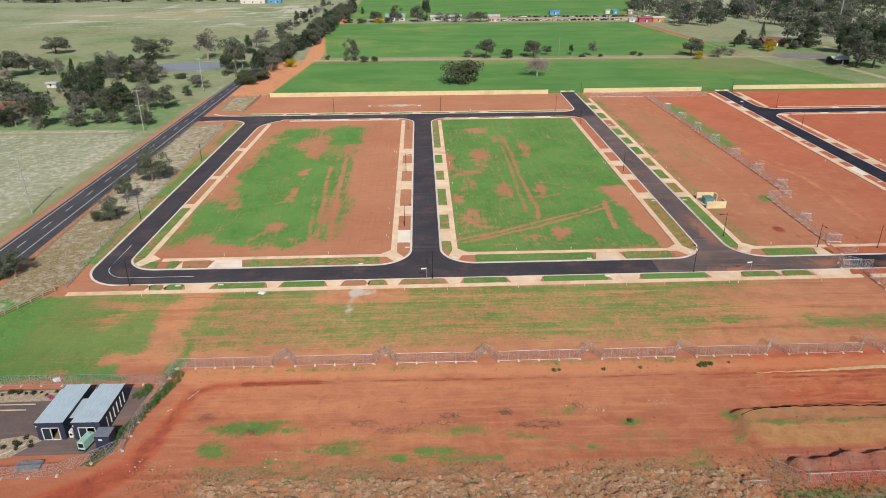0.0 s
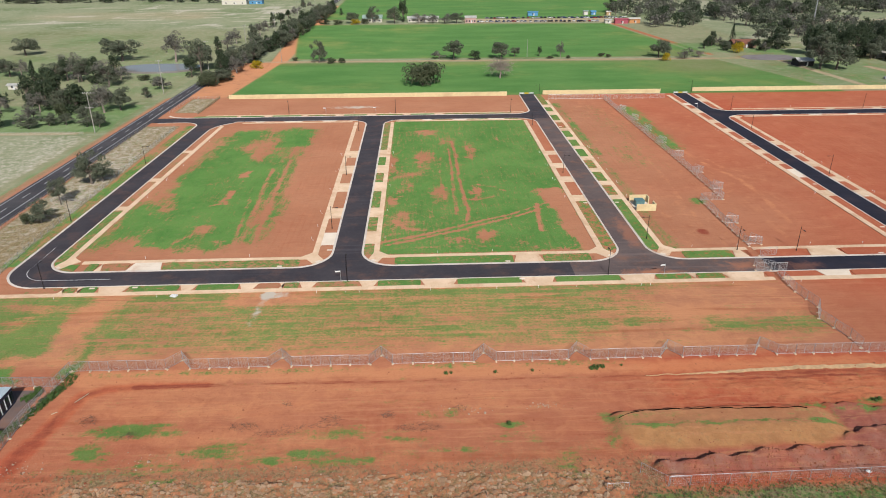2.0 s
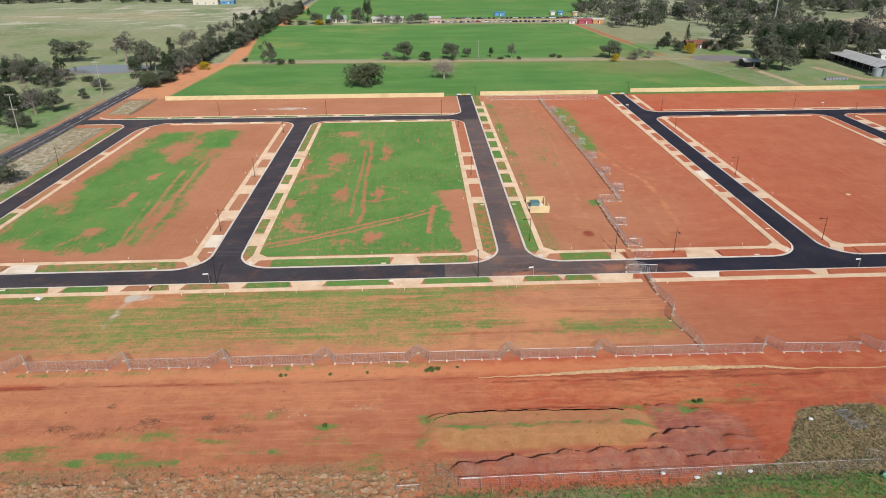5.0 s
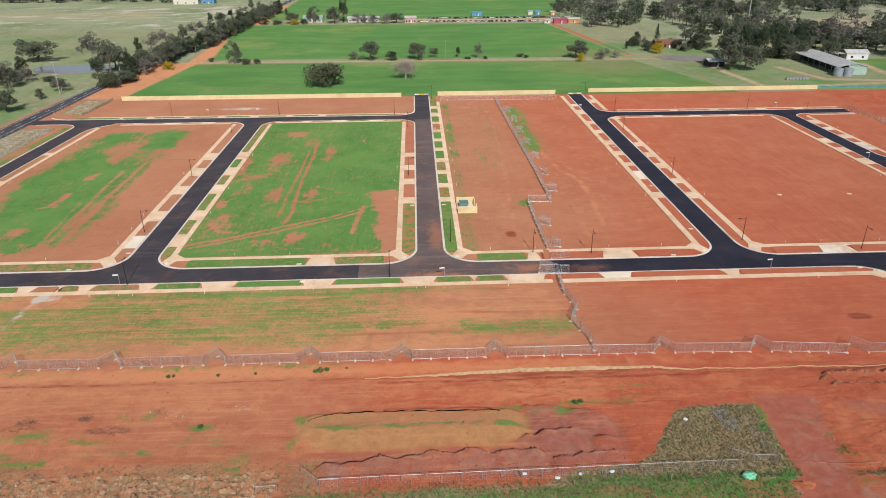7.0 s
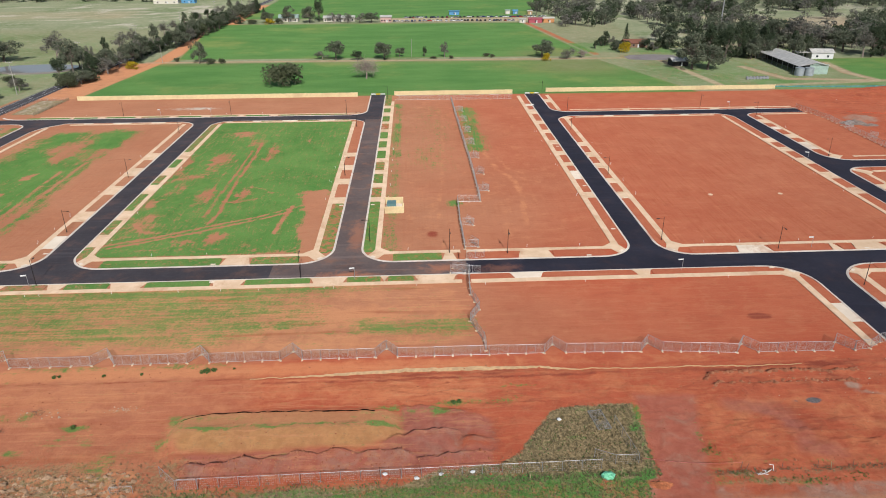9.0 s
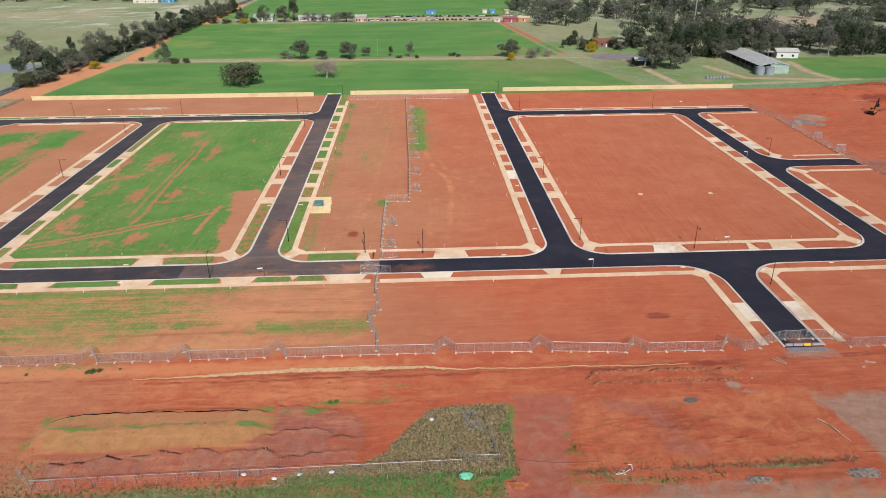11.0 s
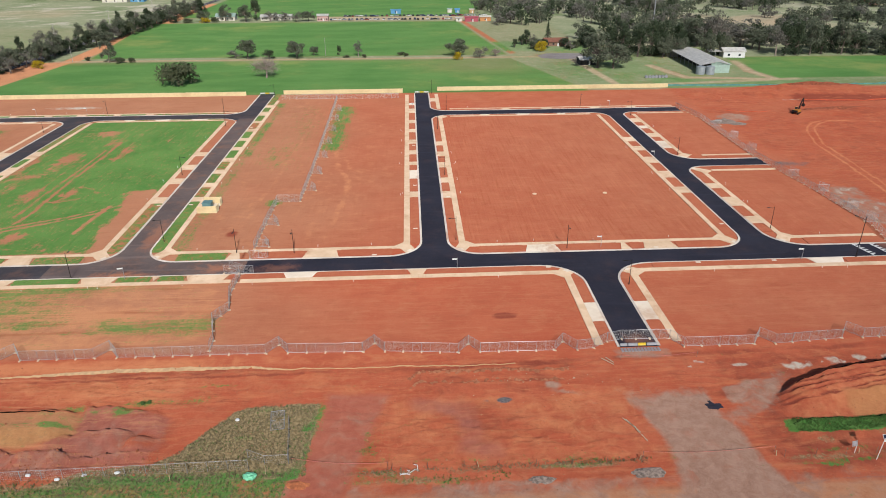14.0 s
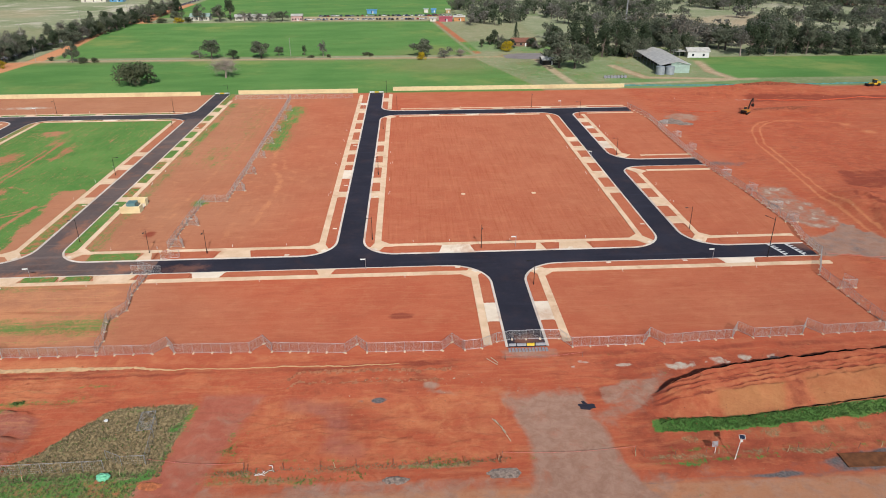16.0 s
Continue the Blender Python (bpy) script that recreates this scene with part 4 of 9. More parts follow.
    # the stockpile: thin dry growth on its batter, green lines along the top
    batter = poly(X + 1.5 * (nF - 0.5), Y + 1.2 * (nF - 0.5), [(58.4, 74), (61.5, 79), (94.5, 77.6), (94.5, 72.5), (89.5, 70.3), (69, 69.6), (61.5, 70.4)], 0.7)
    slope_ = batter * (1 - sstep(73.4, 74.4, Y + 0.8 * (nF - 0.5)))
    dry = np.maximum(dry * (1 - batter), slope_ * (0.16 + 0.20 * nF) + 0.16 * (batter - slope_))
    pale = np.maximum(pale * (1 - 0.5 * batter), slope_ * (0.35 + 0.3 * nB))
    grass = grass * (1 - 0.9 * slope_) * (1 - 0.25 * batter)
    ochre = slope_ * (0.55 + 0.4 * nF) + 0.35 * (batter - slope_) + 0.6 * poly(X + 1.5 * (nF - 0.5), Y, [(216.6, 75.6), (222, 76.6), (229, 78), (227.5, 72.4), (220, 71.2), (217, 70.9)], 0.5) * (0.6 + 0.6 * nF)
    ochre = ochre + 0.5 * poly(X + 1.5 * (nF - 0.5), Y, [(232, 79), (262, 84), (262, 77), (234, 73)], 0.8) * (0.3 + 0.9 * nB)
    # darker churned ground east of the stockpile and along the haul track
    soil_dark = inbox(X + 8 * (nB - 0.5), Y + 3 * (nB - 0.5), 82, 150, 78.5, 92, 3) * (0.02 + 0.18 * nC) + inbox(X + 8 * (nB - 0.5), Y, 142, 205, 79.5, 91.5, 2) * (0.05 + 0.42 * nA)
    soil_dark = np.maximum(soil_dark, 0.85 * blob(X + 4 * (nF - 0.5), Y + 2 * (nF - 0.5), 99, 74.5, 8, 5.5, 0.5) * (0.45 + 0.8 * nF))
    soil_dark = np.maximum(soil_dark, 0.35 * inbox(X, Y, 144.5, 172, 81.0, 86.8, 0.8) * (0.65 + 0.5 * nB) + 0.7 * blob(X + 4 * (nB - 0.5), Y + 2 * (nF - 0.5), 158, 73.5, 7, 3.2, 0.7) * (0.3 + nB))
    soil_dark = np.maximum(soil_dark, 0.65 * inbox(X + 5 * (nB - 0.5), Y + 2 * (nB - 0.5), 200, 262, 59, 66.5, 1.5) * (0.2 + nA))
    soil_dark = np.maximum(soil_dark, 0.75 * trail(X, Y + 1.5 * (nB - 0.5), ((84, 88.2), (110, 89.0), (142, 87.8), (176, 89.4), (204, 90.4), (262, 92.5)), 1.0, 0.8) * (0.4 + 0.9 * nB))
    dark = np.maximum(dark, np.clip(soil_dark, 0, 1))
    for cx, cy, rx in ((143, 62.4, 7), (156, 62.6, 9), (170, 63.1, 9), (148, 61.0, 10), (206, 62.8, 6), (222, 63.4, 12)):
        dry = np.maximum(dry, 0.7 * blob(X, Y + 1.4 * (nF - 0.5), cx, cy, rx, 0.7, 0.7) * (0.3 + nF))
    # green fringe of the waste block
    grass = np.maximum(grass, 0.58 * trail(X + 2.0 * (nB - 0.5) + 1.2 * (nF - 0.5), Y, ((131.6, 78), (131.0, 70), (130.2, 63), (124, 61)), 1.0, 0.9) * (0.4 + nF) + 0.35 * waste * sstep(0.58, 0.72, nF))
    pale = np.maximum(pale, 0.75 * inbox(X, Y - 0.08 * np.maximum(0, X - 215), 203, 330, 65.4, 67.6, 0.6) * (0.4 + 0.8 * nF))
    dry = np.maximum(dry, 0.55 * inbox(X, Y - 0.08 * np.maximum(0, X - 215), 203, 330, 65.6, 67.4, 0.5) * sstep(0.4, 0.6, nF))
    # smooth pinkish haul road and the sealed edge of the near road
    haulroad = poly(X + 1.4 * (nB - 0.5), Y, [(132.6, 81.5), (143, 81), (141, 75), (139.2, 67), (137, 58), (127, 58.5), (130.8, 64.5), (131.7, 74)], 0.8)
    gravel = np.maximum(gravel * (1 - haulroad), haulroad * (0.20 + 0.22 * nB))
    dark, pale, streak = dark * (1 - 0.8 * haulroad), pale * (1 - haulroad), streak * (1 - haulroad)
    # orange flat beside the entrance
    flat = inbox(X + 4 * (nB - 0.5), Y + 3 * (nB - 0.5), 141, 183, 63.5, 82, 2) * (1 - np.clip(0.9 * soil_dark, 0, 1)) + 0.8 * inbox(X + 6 * (nB - 0.5), Y, 104, 140, 79, 91, 3)
    pale = np.maximum(pale, flat * (0.30 + 0.52 * nC))
    for cx, cy, rx, ry, q in ((144, 61.2, 5.5, 0.8, 0.6), (152, 60.6, 5, 0.7, 0.55), (139.8, 67.2, 0.9, 2.4, 0.65), (145.5, 73, 1.2, 0.6, 0.8), (173.5, 63.6, 5.5, 0.5, 0.62), (168, 63, 3, 0.4, 0.5), (141, 63, 3, 0.5, 0.6), (102.5, 80.6, 2.4, 0.7, 0.9), (114, 84.5, 3, 0.6, 0.6), (206, 61.5, 5, 0.6, 0.6), (214, 62, 7, 0.6, 0.6),
                              (-14, 78.3, 3.4, 1.1, 0.95), (-10.5, 79, 2.5, 0.6, 0.9), (-17.6, 72.6, 2.2, 1.5, 0.9), (-12, 68.4, 5, 1.1, 0.7), (8.5, 70, 2.2, 1.2, 0.8), (14, 71.8, 6, 0.9, 0.75), (24.6, 74.4, 5, 0.7, 0.7), (34, 71.4, 4, 1.0, 0.7), (43.5, 76.8, 2.4, 0.7, 0.8), (23, 70.2, 6, 0.8, 0.6), (-2, 66.5, 7, 0.8, 0.55),
                              (58.6, 76.2, 1.7, 2.6, 0.95), (65, 74.6, 5, 0.5, 0.95), (78, 74.7, 9, 0.35, 0.8), (90.5, 74.8, 3.4, 0.6, 0.95)):
        grass = np.maximum(grass, q * blob(X + 3.5 * (nF - 0.5), Y + 1.6 * (nF - 0.5) + 1.2 * (nB - 0.5), cx, cy, rx, ry, 0.8) * (0.5 + nF))
    # grey tongue of gravel, wet blue-grey seal, purplish clay on churned ground
    tongue = poly(X + 1.5 * (nF - 0.5), Y + 1.5 * (nF - 0.5), [(211, 83), (206, 82.4), (198.5, 80.5), (198, 77), (201.6, 72.4), (206.4, 76.4)], 0.6)
    gravel = np.maximum(gravel, tongue * (0.45 + 0.35 * nB) * (0.6 + 0.8 * nF))
    gravel = np.maximum(gravel, 1.1 * blob(X + 2 * (nF - 0.5), Y, 79, 60.6, 7, 1.3, 0.6) + 0.8 * blob(X, Y, 170.5, 82.1, 1.5, 0.9, 0.5) + 0.6 * trail(X + (nF - 0.5), Y, ((170, 80.6), (173.4, 80), (176.4, 77.4)), 0.6, 0.7) * (0.4 + nF) + 0.7 * blob(X, Y + (nF - 0.5), 162, 59.8, 5, 0.6, 0.7))
    wet = 0.95 * blob(X, Y, 161.7, 78.5, 1.3, 0.75, 0.4) + 0.45 * blob(X, Y, 158.6, 78.7, 0.8, 0.5, 0.6) + 0.8 * poly(X + 3 * (nB - 0.5), Y + 1.4 * (nF - 0.5), [(214, 57.8), (222, 60.6), (231, 62.2), (262, 67), (262, 61.6), (231, 58.4)], 0.8) * (0.55 + 0.6 * nB)
    wet = wet * (1 - 0.9 * blob(X, Y, 224.1, 59.6, 2.4, 1.0, 0.8)) + 0.5 * trail(X, Y + 0.5 * (nF - 0.5), ((199, 57.6), (206, 58.2), (214, 58.4), (222, 58.6)), 0.35, 0.5)
    mauve = trail(X + 3.5 * (nB - 0.5), Y + 2 * (nF - 0.5), ((148, 78), (154.5, 76.5), (155.5, 71.5), (155, 67.5), (158, 66.5)), 1.7, 1.4) * (0.35 + 0.75 * nF)
    mauve = np.maximum(mauve, 0.8 * inbox(X + 2 * (nB - 0.5), Y + 1.2 * (nF - 0.5), 63, 108, 64.6, 69.6, 0.6) * (0.5 + 0.7 * nB) + 0.9 * poly(X + 2 * (nF - 0.5), Y + 1.4 * (nF - 0.5), [(91, 70), (95, 79.6), (103, 78.4), (108, 76.5), (108, 69), (100, 67)], 0.8) * (1 - blob(X, Y, 105.1, 70.4, 3.0, 2.6, 0.4)))
    mauve = np.maximum(np.clip(mauve, 0, 1) * (1 - batter), 0.62 * haulroad)
    loose = np.clip(inbox(X, Y, -30, 300, 55, 92.5, 2) * (1 - haulroad) * (1 - waste) + 0.8 * inbox(X, Y, 268, 420, 60, 312, 3), 0, 1) * (0.55 + 0.45 * sstep(50, 110, X)) * (1 - batter)
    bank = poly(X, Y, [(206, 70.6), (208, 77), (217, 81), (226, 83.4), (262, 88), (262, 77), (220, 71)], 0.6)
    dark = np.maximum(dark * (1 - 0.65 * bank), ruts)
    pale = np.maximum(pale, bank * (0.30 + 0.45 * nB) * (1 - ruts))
    # shade of the berm's drops, painted as broken dark lines on crest and step
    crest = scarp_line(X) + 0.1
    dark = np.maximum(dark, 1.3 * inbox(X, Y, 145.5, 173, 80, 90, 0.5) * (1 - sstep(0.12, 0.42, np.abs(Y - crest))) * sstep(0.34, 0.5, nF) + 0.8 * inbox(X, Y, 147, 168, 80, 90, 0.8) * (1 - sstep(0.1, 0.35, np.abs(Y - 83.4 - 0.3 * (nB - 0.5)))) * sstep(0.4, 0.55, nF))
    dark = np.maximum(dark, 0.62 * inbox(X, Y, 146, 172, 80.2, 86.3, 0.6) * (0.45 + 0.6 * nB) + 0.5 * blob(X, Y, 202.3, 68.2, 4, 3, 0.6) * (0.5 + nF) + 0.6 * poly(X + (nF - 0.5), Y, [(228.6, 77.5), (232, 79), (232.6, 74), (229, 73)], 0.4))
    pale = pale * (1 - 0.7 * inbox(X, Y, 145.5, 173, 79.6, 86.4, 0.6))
    grass = grass * (1 - loose * 0.35 * inbox(X, Y, 134, 204, 58, 84, 2)) * (1 - 0.6 * blob(X, Y, 206.3, 67.0, 2.2, 0.9, 0.4))
    field = inbox(X, Y, -24, 60, 58, 92, 3)
    pale = np.maximum(pale, 0.62 * inbox(X, Y, -12, 60, 58, 88, 4) * (0.25 + 0.9 * nC) * (1 - haul))
    dark = dark * (1 - 0.30 * inbox(X, Y, -8, 58, 64, 87, 3) * (1 - haul))
    grass = grass * (1 - field * (0.55 - 0.75 * sstep(0.36, 0.58, nF)))
    dry = np.maximum(dry, clay * (0.30 + 0.35 * nF))
    # spoil, cut faces and rubble of the eastern works
    spoil = poly(X + 3 * (nB - 0.5), Y + 6 * (nB - 0.5), [(266, 165), (270, 176.3), (274, 178), (279, 174.8), (281, 162.5), (281, 146), (275, 144), (268, 145.4), (266, 155)], 2.0)
    yard = poly(X + 2 * (nF - 0.5), Y + 3 * (nF - 0.5), [(264.4, 137), (264, 128), (273, 128), (279, 124), (287, 131), (283, 143), (280, 147), (275, 142.4)], 0.8)
    gravel = np.maximum(gravel, 0.9 * yard)
    wet = np.maximum(wet, yard * (0.22 + 0.35 * nF) + 0.30 * spoil * sstep(0.45, 0.6, nB) + 0.55 * poly(X + 3 * (nB - 0.5), Y, [(264, 196), (266, 201), (272, 203), (279, 198), (272, 194)], 1.5) * (0.4 + nF))
    gravel = np.maximum(gravel, spoil * (0.25 + 0.8 * nF))
    lime = np.maximum(lime, spoil * 0.55 * sstep(0.46, 0.66, nF))
    hollow = poly(X + 4 * (nB - 0.5), Y + 6 * (nB - 0.5), [(303, 189), (335, 187), (330, 171), (298, 171.5), (298.6, 179)], 2.0) + poly(X + 3 * (nB - 0.5), Y + 5 * (nB - 0.5), [(290, 163), (300, 169.5), (318, 169), (306, 146), (288.5, 149)], 2.0) * sstep(0.45, 0.60, nF)
    hollow = hollow + 0.7 * blob(X, Y + 6 * (nB - 0.5), 334, 316, 30, 6, 0.5) + 0.6 * blob(X, Y, 329, 266, 14, 4, 0.6)
    dark = np.maximum(dark, np.clip(hollow, 0, 1) * (0.65 + 0.4 * nF))
    pale = np.maximum(pale, 0.5 * inbox(X + 10 * (nB - 0.5), Y + 10 * (nB - 0.5), 300, 345, 200, 245, 6) * nC)
    dark = np.maximum(dark, 0.5 * inbox(X + 8 * (nB - 0.5), Y + 8 * (nB - 0.5), 272, 420, 196, 312, 5) * sstep(0.40, 0.72, nC) * (1 - arcs))
    red = np.clip(sstep(0, 60, X - 45 - 40 * sstep(93, 97, V) + 30 * (nA - 0.5)) * (0.64 + 0.45 * nA) + 0.15 * nB + 1.0 * haul + 0.30 * inbox(X, Y, -60, 96, 40, 96, 3) * (0.5 + nA) + 0.6 * inbox(X, Y, 72, 138, 76, 92, 5) + 0.5 * inbox(X, Y, 140, 262, 76, 93, 3), 0, 1)
    red = np.clip(red + 0.15 * inbox(X, Y, 140, 205, 60, 92, 4), 0, 1)
    red = red * (1 - inbox(X, Y, 120, 400, 30, 58.0, 0.8))
    red = red * (1 - 0.8 * batter) * (1 - 0.22 * sstep(150, 225, X) * inbox(X, V, 140, 270, 95, 310, 3))
    red = red * (1 - 0.32 * inbox(X, V, 90, 146, 138, 302, 2)) * (1 - 0.30 * inbox(X, V, 160, 225, 140, 266, 2) * nA)
    dark = dark * (1 - inbox(X, Y, 120, 400, 30, 58.0, 0.8))
    comb = np.clip(inbox(X, V, 160, 224, 140, 265, 2) + 0.35 * inbox(X, V, 92, 145, 141, 300, 2) + 0.7 * inbox(X, V, 241, 262, 140, 265, 2) + 0.5 * inbox(X, V, -8, 4, 141, 265, 2) + 0.6 * inbox(X, Y, -16, 36, 75.6, 79.6, 0.8) * sstep(0.50, 0.60, nA) + 0.8 * inbox(X, Y, 18, 60, 60, 73, 3) * nB * 1.4 + 0.7 * inbox(X, Y, 140, 182, 66, 84, 4) * nA, 0, 1)
    # --- farm land
    f1 = inbox(X, Y, -150, 300, 312.8, 405.5, 1.2) * leftof(X, Y, (232, 315), (205, 413), 1.0) * (1 - leftof(X, Y, (-58, 312), (-50, 400), 1.0))
    f2 = inbox(X, Y, -150, 300, 419, 592, 1.5) * leftof(X, Y, (207, 418), (187, 592), 1.0) * (1 - leftof(X, Y, (-43, 412), (-66, 585), 1.0))
    f3 = inbox(X, Y, -51, 260, 628, 1300, 2.0) * leftof(X, Y, (190, 620), (300, 900), 1.0)
    f4 = inbox(X, Y, 335, 900, 337.5, 400, 1.2)
    crop = np.clip(f1 * (1 - 0.55 * blob(X, Y, 205, 385, 42, 22, 0.9) * (0.4 + nA)) * (1 - 0.35 * inbox(X, Y, -60, 230, 397, 407, 3) * (nB > 0.4) * nB) + f2 * (1 - 0.4 * blob(X, Y, 190, 430, 25, 14, 0.9) * nA * 1.6) + f3 + f4, 0, 1)
    west = sstep(-91.5, -94.5, X - 0.040 * (Y - 130) + 2.5 * (nB - 0.5))
    past = np.clip(west + sstep(312.5, 315, Y) + sstep(900, 1000, X) + sstep(700, 760, Y), 0, 1) * (1 - crop)
    past = past * (1 - inbox(X, Y, -60, 230, 407.5, 410.5, 1.0)) * (1 - inbox(X, Y, 268, 470, 200, 316, 3))
    past = past * (1 - inbox(X, Y, -83, -47, 318, 760, 1.0) * (1 - leftof(X, Y, (-51, 312), (-66, 590), 1.0)))
    past = past * (1 - 0.9 * band(X, Y, (192, 587), (211, 425), 2.2, 1.0)) * (1 - blob(X, Y, 240, 412, 15, 7, 0.5))
    past = np.clip(past, 0, 1)
    # lawns round the farmhouses and the greener parts of the pasture
    lawn = inbox(X, Y, -195, -90, 254, 300, 3) * (0.75 + 0.6 * nA) + inbox(X, Y, -420, -92, 385, 560, 25) * (0.25 + 0.6 * nA) + inbox(X, Y, -230, -88, 300, 390, 8) * 0.8 * nA * 1.3 + inbox(X, Y, 205, 345, 318, 470, 8) * (0.30 + 0.6 * nA)
    lawn = lawn + inbox(X, Y, 270, 420, 316, 340, 2) * 0.7 + inbox(X, Y, 195, 260, 430, 590, 4) * 0.7 * nA + inbox(X, Y, -97, -90, 100, 250, 1.5) * 0.6 * nB
    past = past * (1 - np.clip(lawn, 0, 1) * 0.48)
    grass = np.where(lawn > 0.02, np.maximum(grass, lawn), grass)
    dry = np.maximum(dry, np.clip(west + sstep(315, 320, Y) * (1 - blob(X, Y, 240, 412, 15, 7, 0.5)), 0, 1) * 0.65 * (1 - band(X, Y, (192, 587), (211, 425), 2.2, 1.0)))
    orange = inbox(X, Y, -83, -40, 318, 760, 1.0) * (1 - leftof(X, Y, (-51, 312), (-66, 590), 1.0))
    edge_strip = inbox(X, Y, -80, -46, 313, 408, 1.5) * leftof(X, Y, (-58, 312), (-50, 400), 1.0)
    past = past * (1 - edge_strip)
    grass = grass * (1 - 0.8 * edge_strip)
    orange = np.maximum(orange, edge_strip * (0.5 + 0.7 * nB))
    lime = np.maximum(lime, 0.12 * edge_strip)
    dry = dry * (1 - 0.85 * orange)
    pale = np.maximum(pale, 0.9 * orange)
    lime = np.maximum(lime, 0.12 * orange)
    # dry bare floor of the woodland, palest in its clearings
    floor = inbox(X, Y, 258, 900, 432, 900, 12) * (1 - crop)
    open_ = floor * sstep(0.40, 0.56, nA) + 0.9 * blob(X + 14 * (nB - 0.5), Y + 20 * (nB - 0.5), 422, 566, 40, 34, 0.3)
    lime = np.maximum(lime, 0.62 * np.clip(open_, 0, 1) * (0.55 + 0.6 * nB))
    past = np.maximum(past * (1 - 0.6 * blob(X, Y, 422, 566, 36, 30, 0.4)), 0.6 * floor)
    farm = z0
    for p0, p1 in (((335.6, 386), (330, 355)), ((330, 355), (334, 337)), ((282, 376), (290, 341)), ((290, 341), (330, 335))):
        past = past * (1 - 0.9 * band(X, Y, p0, p1, 2.6, 1.5))
        grass = grass * (1 - 0.9 * band(X, Y, p0, p1, 2.6, 1.5))
        farm = np.maximum(farm, band(X + 3 * (nB - 0.5), Y, p0, p1, 2.4, 1.6))
    dry = np.maximum(dry, 0.8 * inbox(X, Y, 228, 345, 320, 460, 8) * sstep(0.45, 0.62, nA))
    past = past * (1 - 0.5 * inbox(X, Y, 228, 345, 320, 460, 8) * sstep(0.48, 0.62, nB))
    track = farm * 0.9 + inbox(X, Y + 1.5 * (nA - 0.5), -60, 228, 407.2, 410.8, 1.0) * (0.55 + 0.45 * nB) + 0.9 * band(X, Y, (243, 404), (250, 322), 2.2, 1.2) + 0.8 * band(X, Y, (250, 322), (345, 335), 2.4, 1.2)
    track = track + 0.85 * inbox(X, Y, 70, 200, 596, 624, 2) + 0.7 * inbox(X, Y, -165, -99, 251, 254.5, 0.8) + 0.75 * inbox(X, Y, -320, -160, 640, 700, 14) * nA
    track = track + 0.7 * inbox(X, Y, 300, 480, 450, 620, 20) * sstep(0.5, 0.62, nA)
    track = np.clip(track, 0, 1)
    grass = np.clip(grass, 0, 1)
    verts = np.stack([X.ravel(), Y.ravel(), Z.ravel()], 1)
    ny, nx = X.shape
    i = np.arange(nx * ny).reshape(ny, nx)
    faces = np.stack([i[:-1, :-1].ravel(), i[:-1, 1:].ravel(), i[1:, 1:].ravel(), i[1:, :-1].ravel()], 1)
    me = bpy.data.meshes.new("ground")
    me.from_pydata(verts.tolist(), [], faces.tolist())
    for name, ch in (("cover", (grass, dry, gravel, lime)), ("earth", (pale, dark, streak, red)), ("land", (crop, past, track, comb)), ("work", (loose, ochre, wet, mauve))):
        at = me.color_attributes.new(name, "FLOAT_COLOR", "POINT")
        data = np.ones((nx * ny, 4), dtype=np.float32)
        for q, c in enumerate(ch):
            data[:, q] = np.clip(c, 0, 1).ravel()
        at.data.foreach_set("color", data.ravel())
    me.polygons.foreach_set("use_smooth", [True] * len(me.polygons))
    me.materials.append(M_GROUND)
    return tagged(new("ground", me), "red volcanic soil with grass patches, crops and pasture", "ground", kind="structure")


build_ground()

# ---------------------------------------------------------------- streets
Z_ROAD, Z_KERB, Z_PATH, Z_VERGE = 0.035, 0.16, 0.13, 0.10


def fillet(cx, cv, sx, sv, r):
    """The paved corner outside a kerb return: block corner at (cx, cv), block towards (sx, sv)."""
    a0 = {(1, 1): 180, (-1, 1): 270, (-1, -1): 0, (1, -1): 90}[(sx, sv)]
    pts = arc(cx + sx * r, cv + sv * r, r, a0, a0 + 90, 10)
    return [(cx, cv)] + pts


def paved(name, rects, corners, mat, label):
    bm = bmesh.new()
    for q in rects:
        slab(bm, rect(*q), -0.2, Z_ROAD)
    for c in corners:
        pts = [W(*p) for p in fillet(*c)]
        area = sum(pts[k - 1][0] * pts[k][1] - pts[k][0] * pts[k - 1][1] for k in range(len(pts)))
        slab(bm, pts if area > 0 else pts[::-1], -0.2, Z_ROAD)
    return tagged(part(name, bm, mat), label, "road", kind="structure")


R = 8.0
f0, f1 = FORE
b0, b1 = BACK
OLD_END = 108.6                         # the finished stage ends here
bend = [(-61.6 + 9, f0 + 9)]
paved("road_fore_west", [(-47.6, 64.0, f0, f1)], [(ST[2][0], f1, -1, 1, R), (ST[2][1], f1, 1, 1, R)], M_MID, "dusty grey asphalt residential street")
paved("road_fore_middle", [(64.0, OLD_END, f0, f1)], [(ST[3][0], f1, -1, 1, R)], M_OLD, "asphalt street stained with red dust")
paved("road_fore_east", [(OLD_END, EAST, f0, f1)], [(ST[4][0], f1, -1, 1, R), (ST[4][1], f1, 1, 1, R), (ST[5][0], f1, -1, 1, R), (ST[5][1], f1, 1, 1, 9), (ST[6][0], f0, -1, -1, 9), (ST[6][1], f0, 1, -1, 9)], M_NEW, "fresh black asphalt residential street")
paved("road_street_2", [(*ST[2], f1, b0)], [], M_MID, "dark asphalt residential street")
paved("road_street_3", [(*ST[3], f1, b0)], [(ST[3][1], f1, 1, 1, R)], M_OLD, "older dusty asphalt residential street")
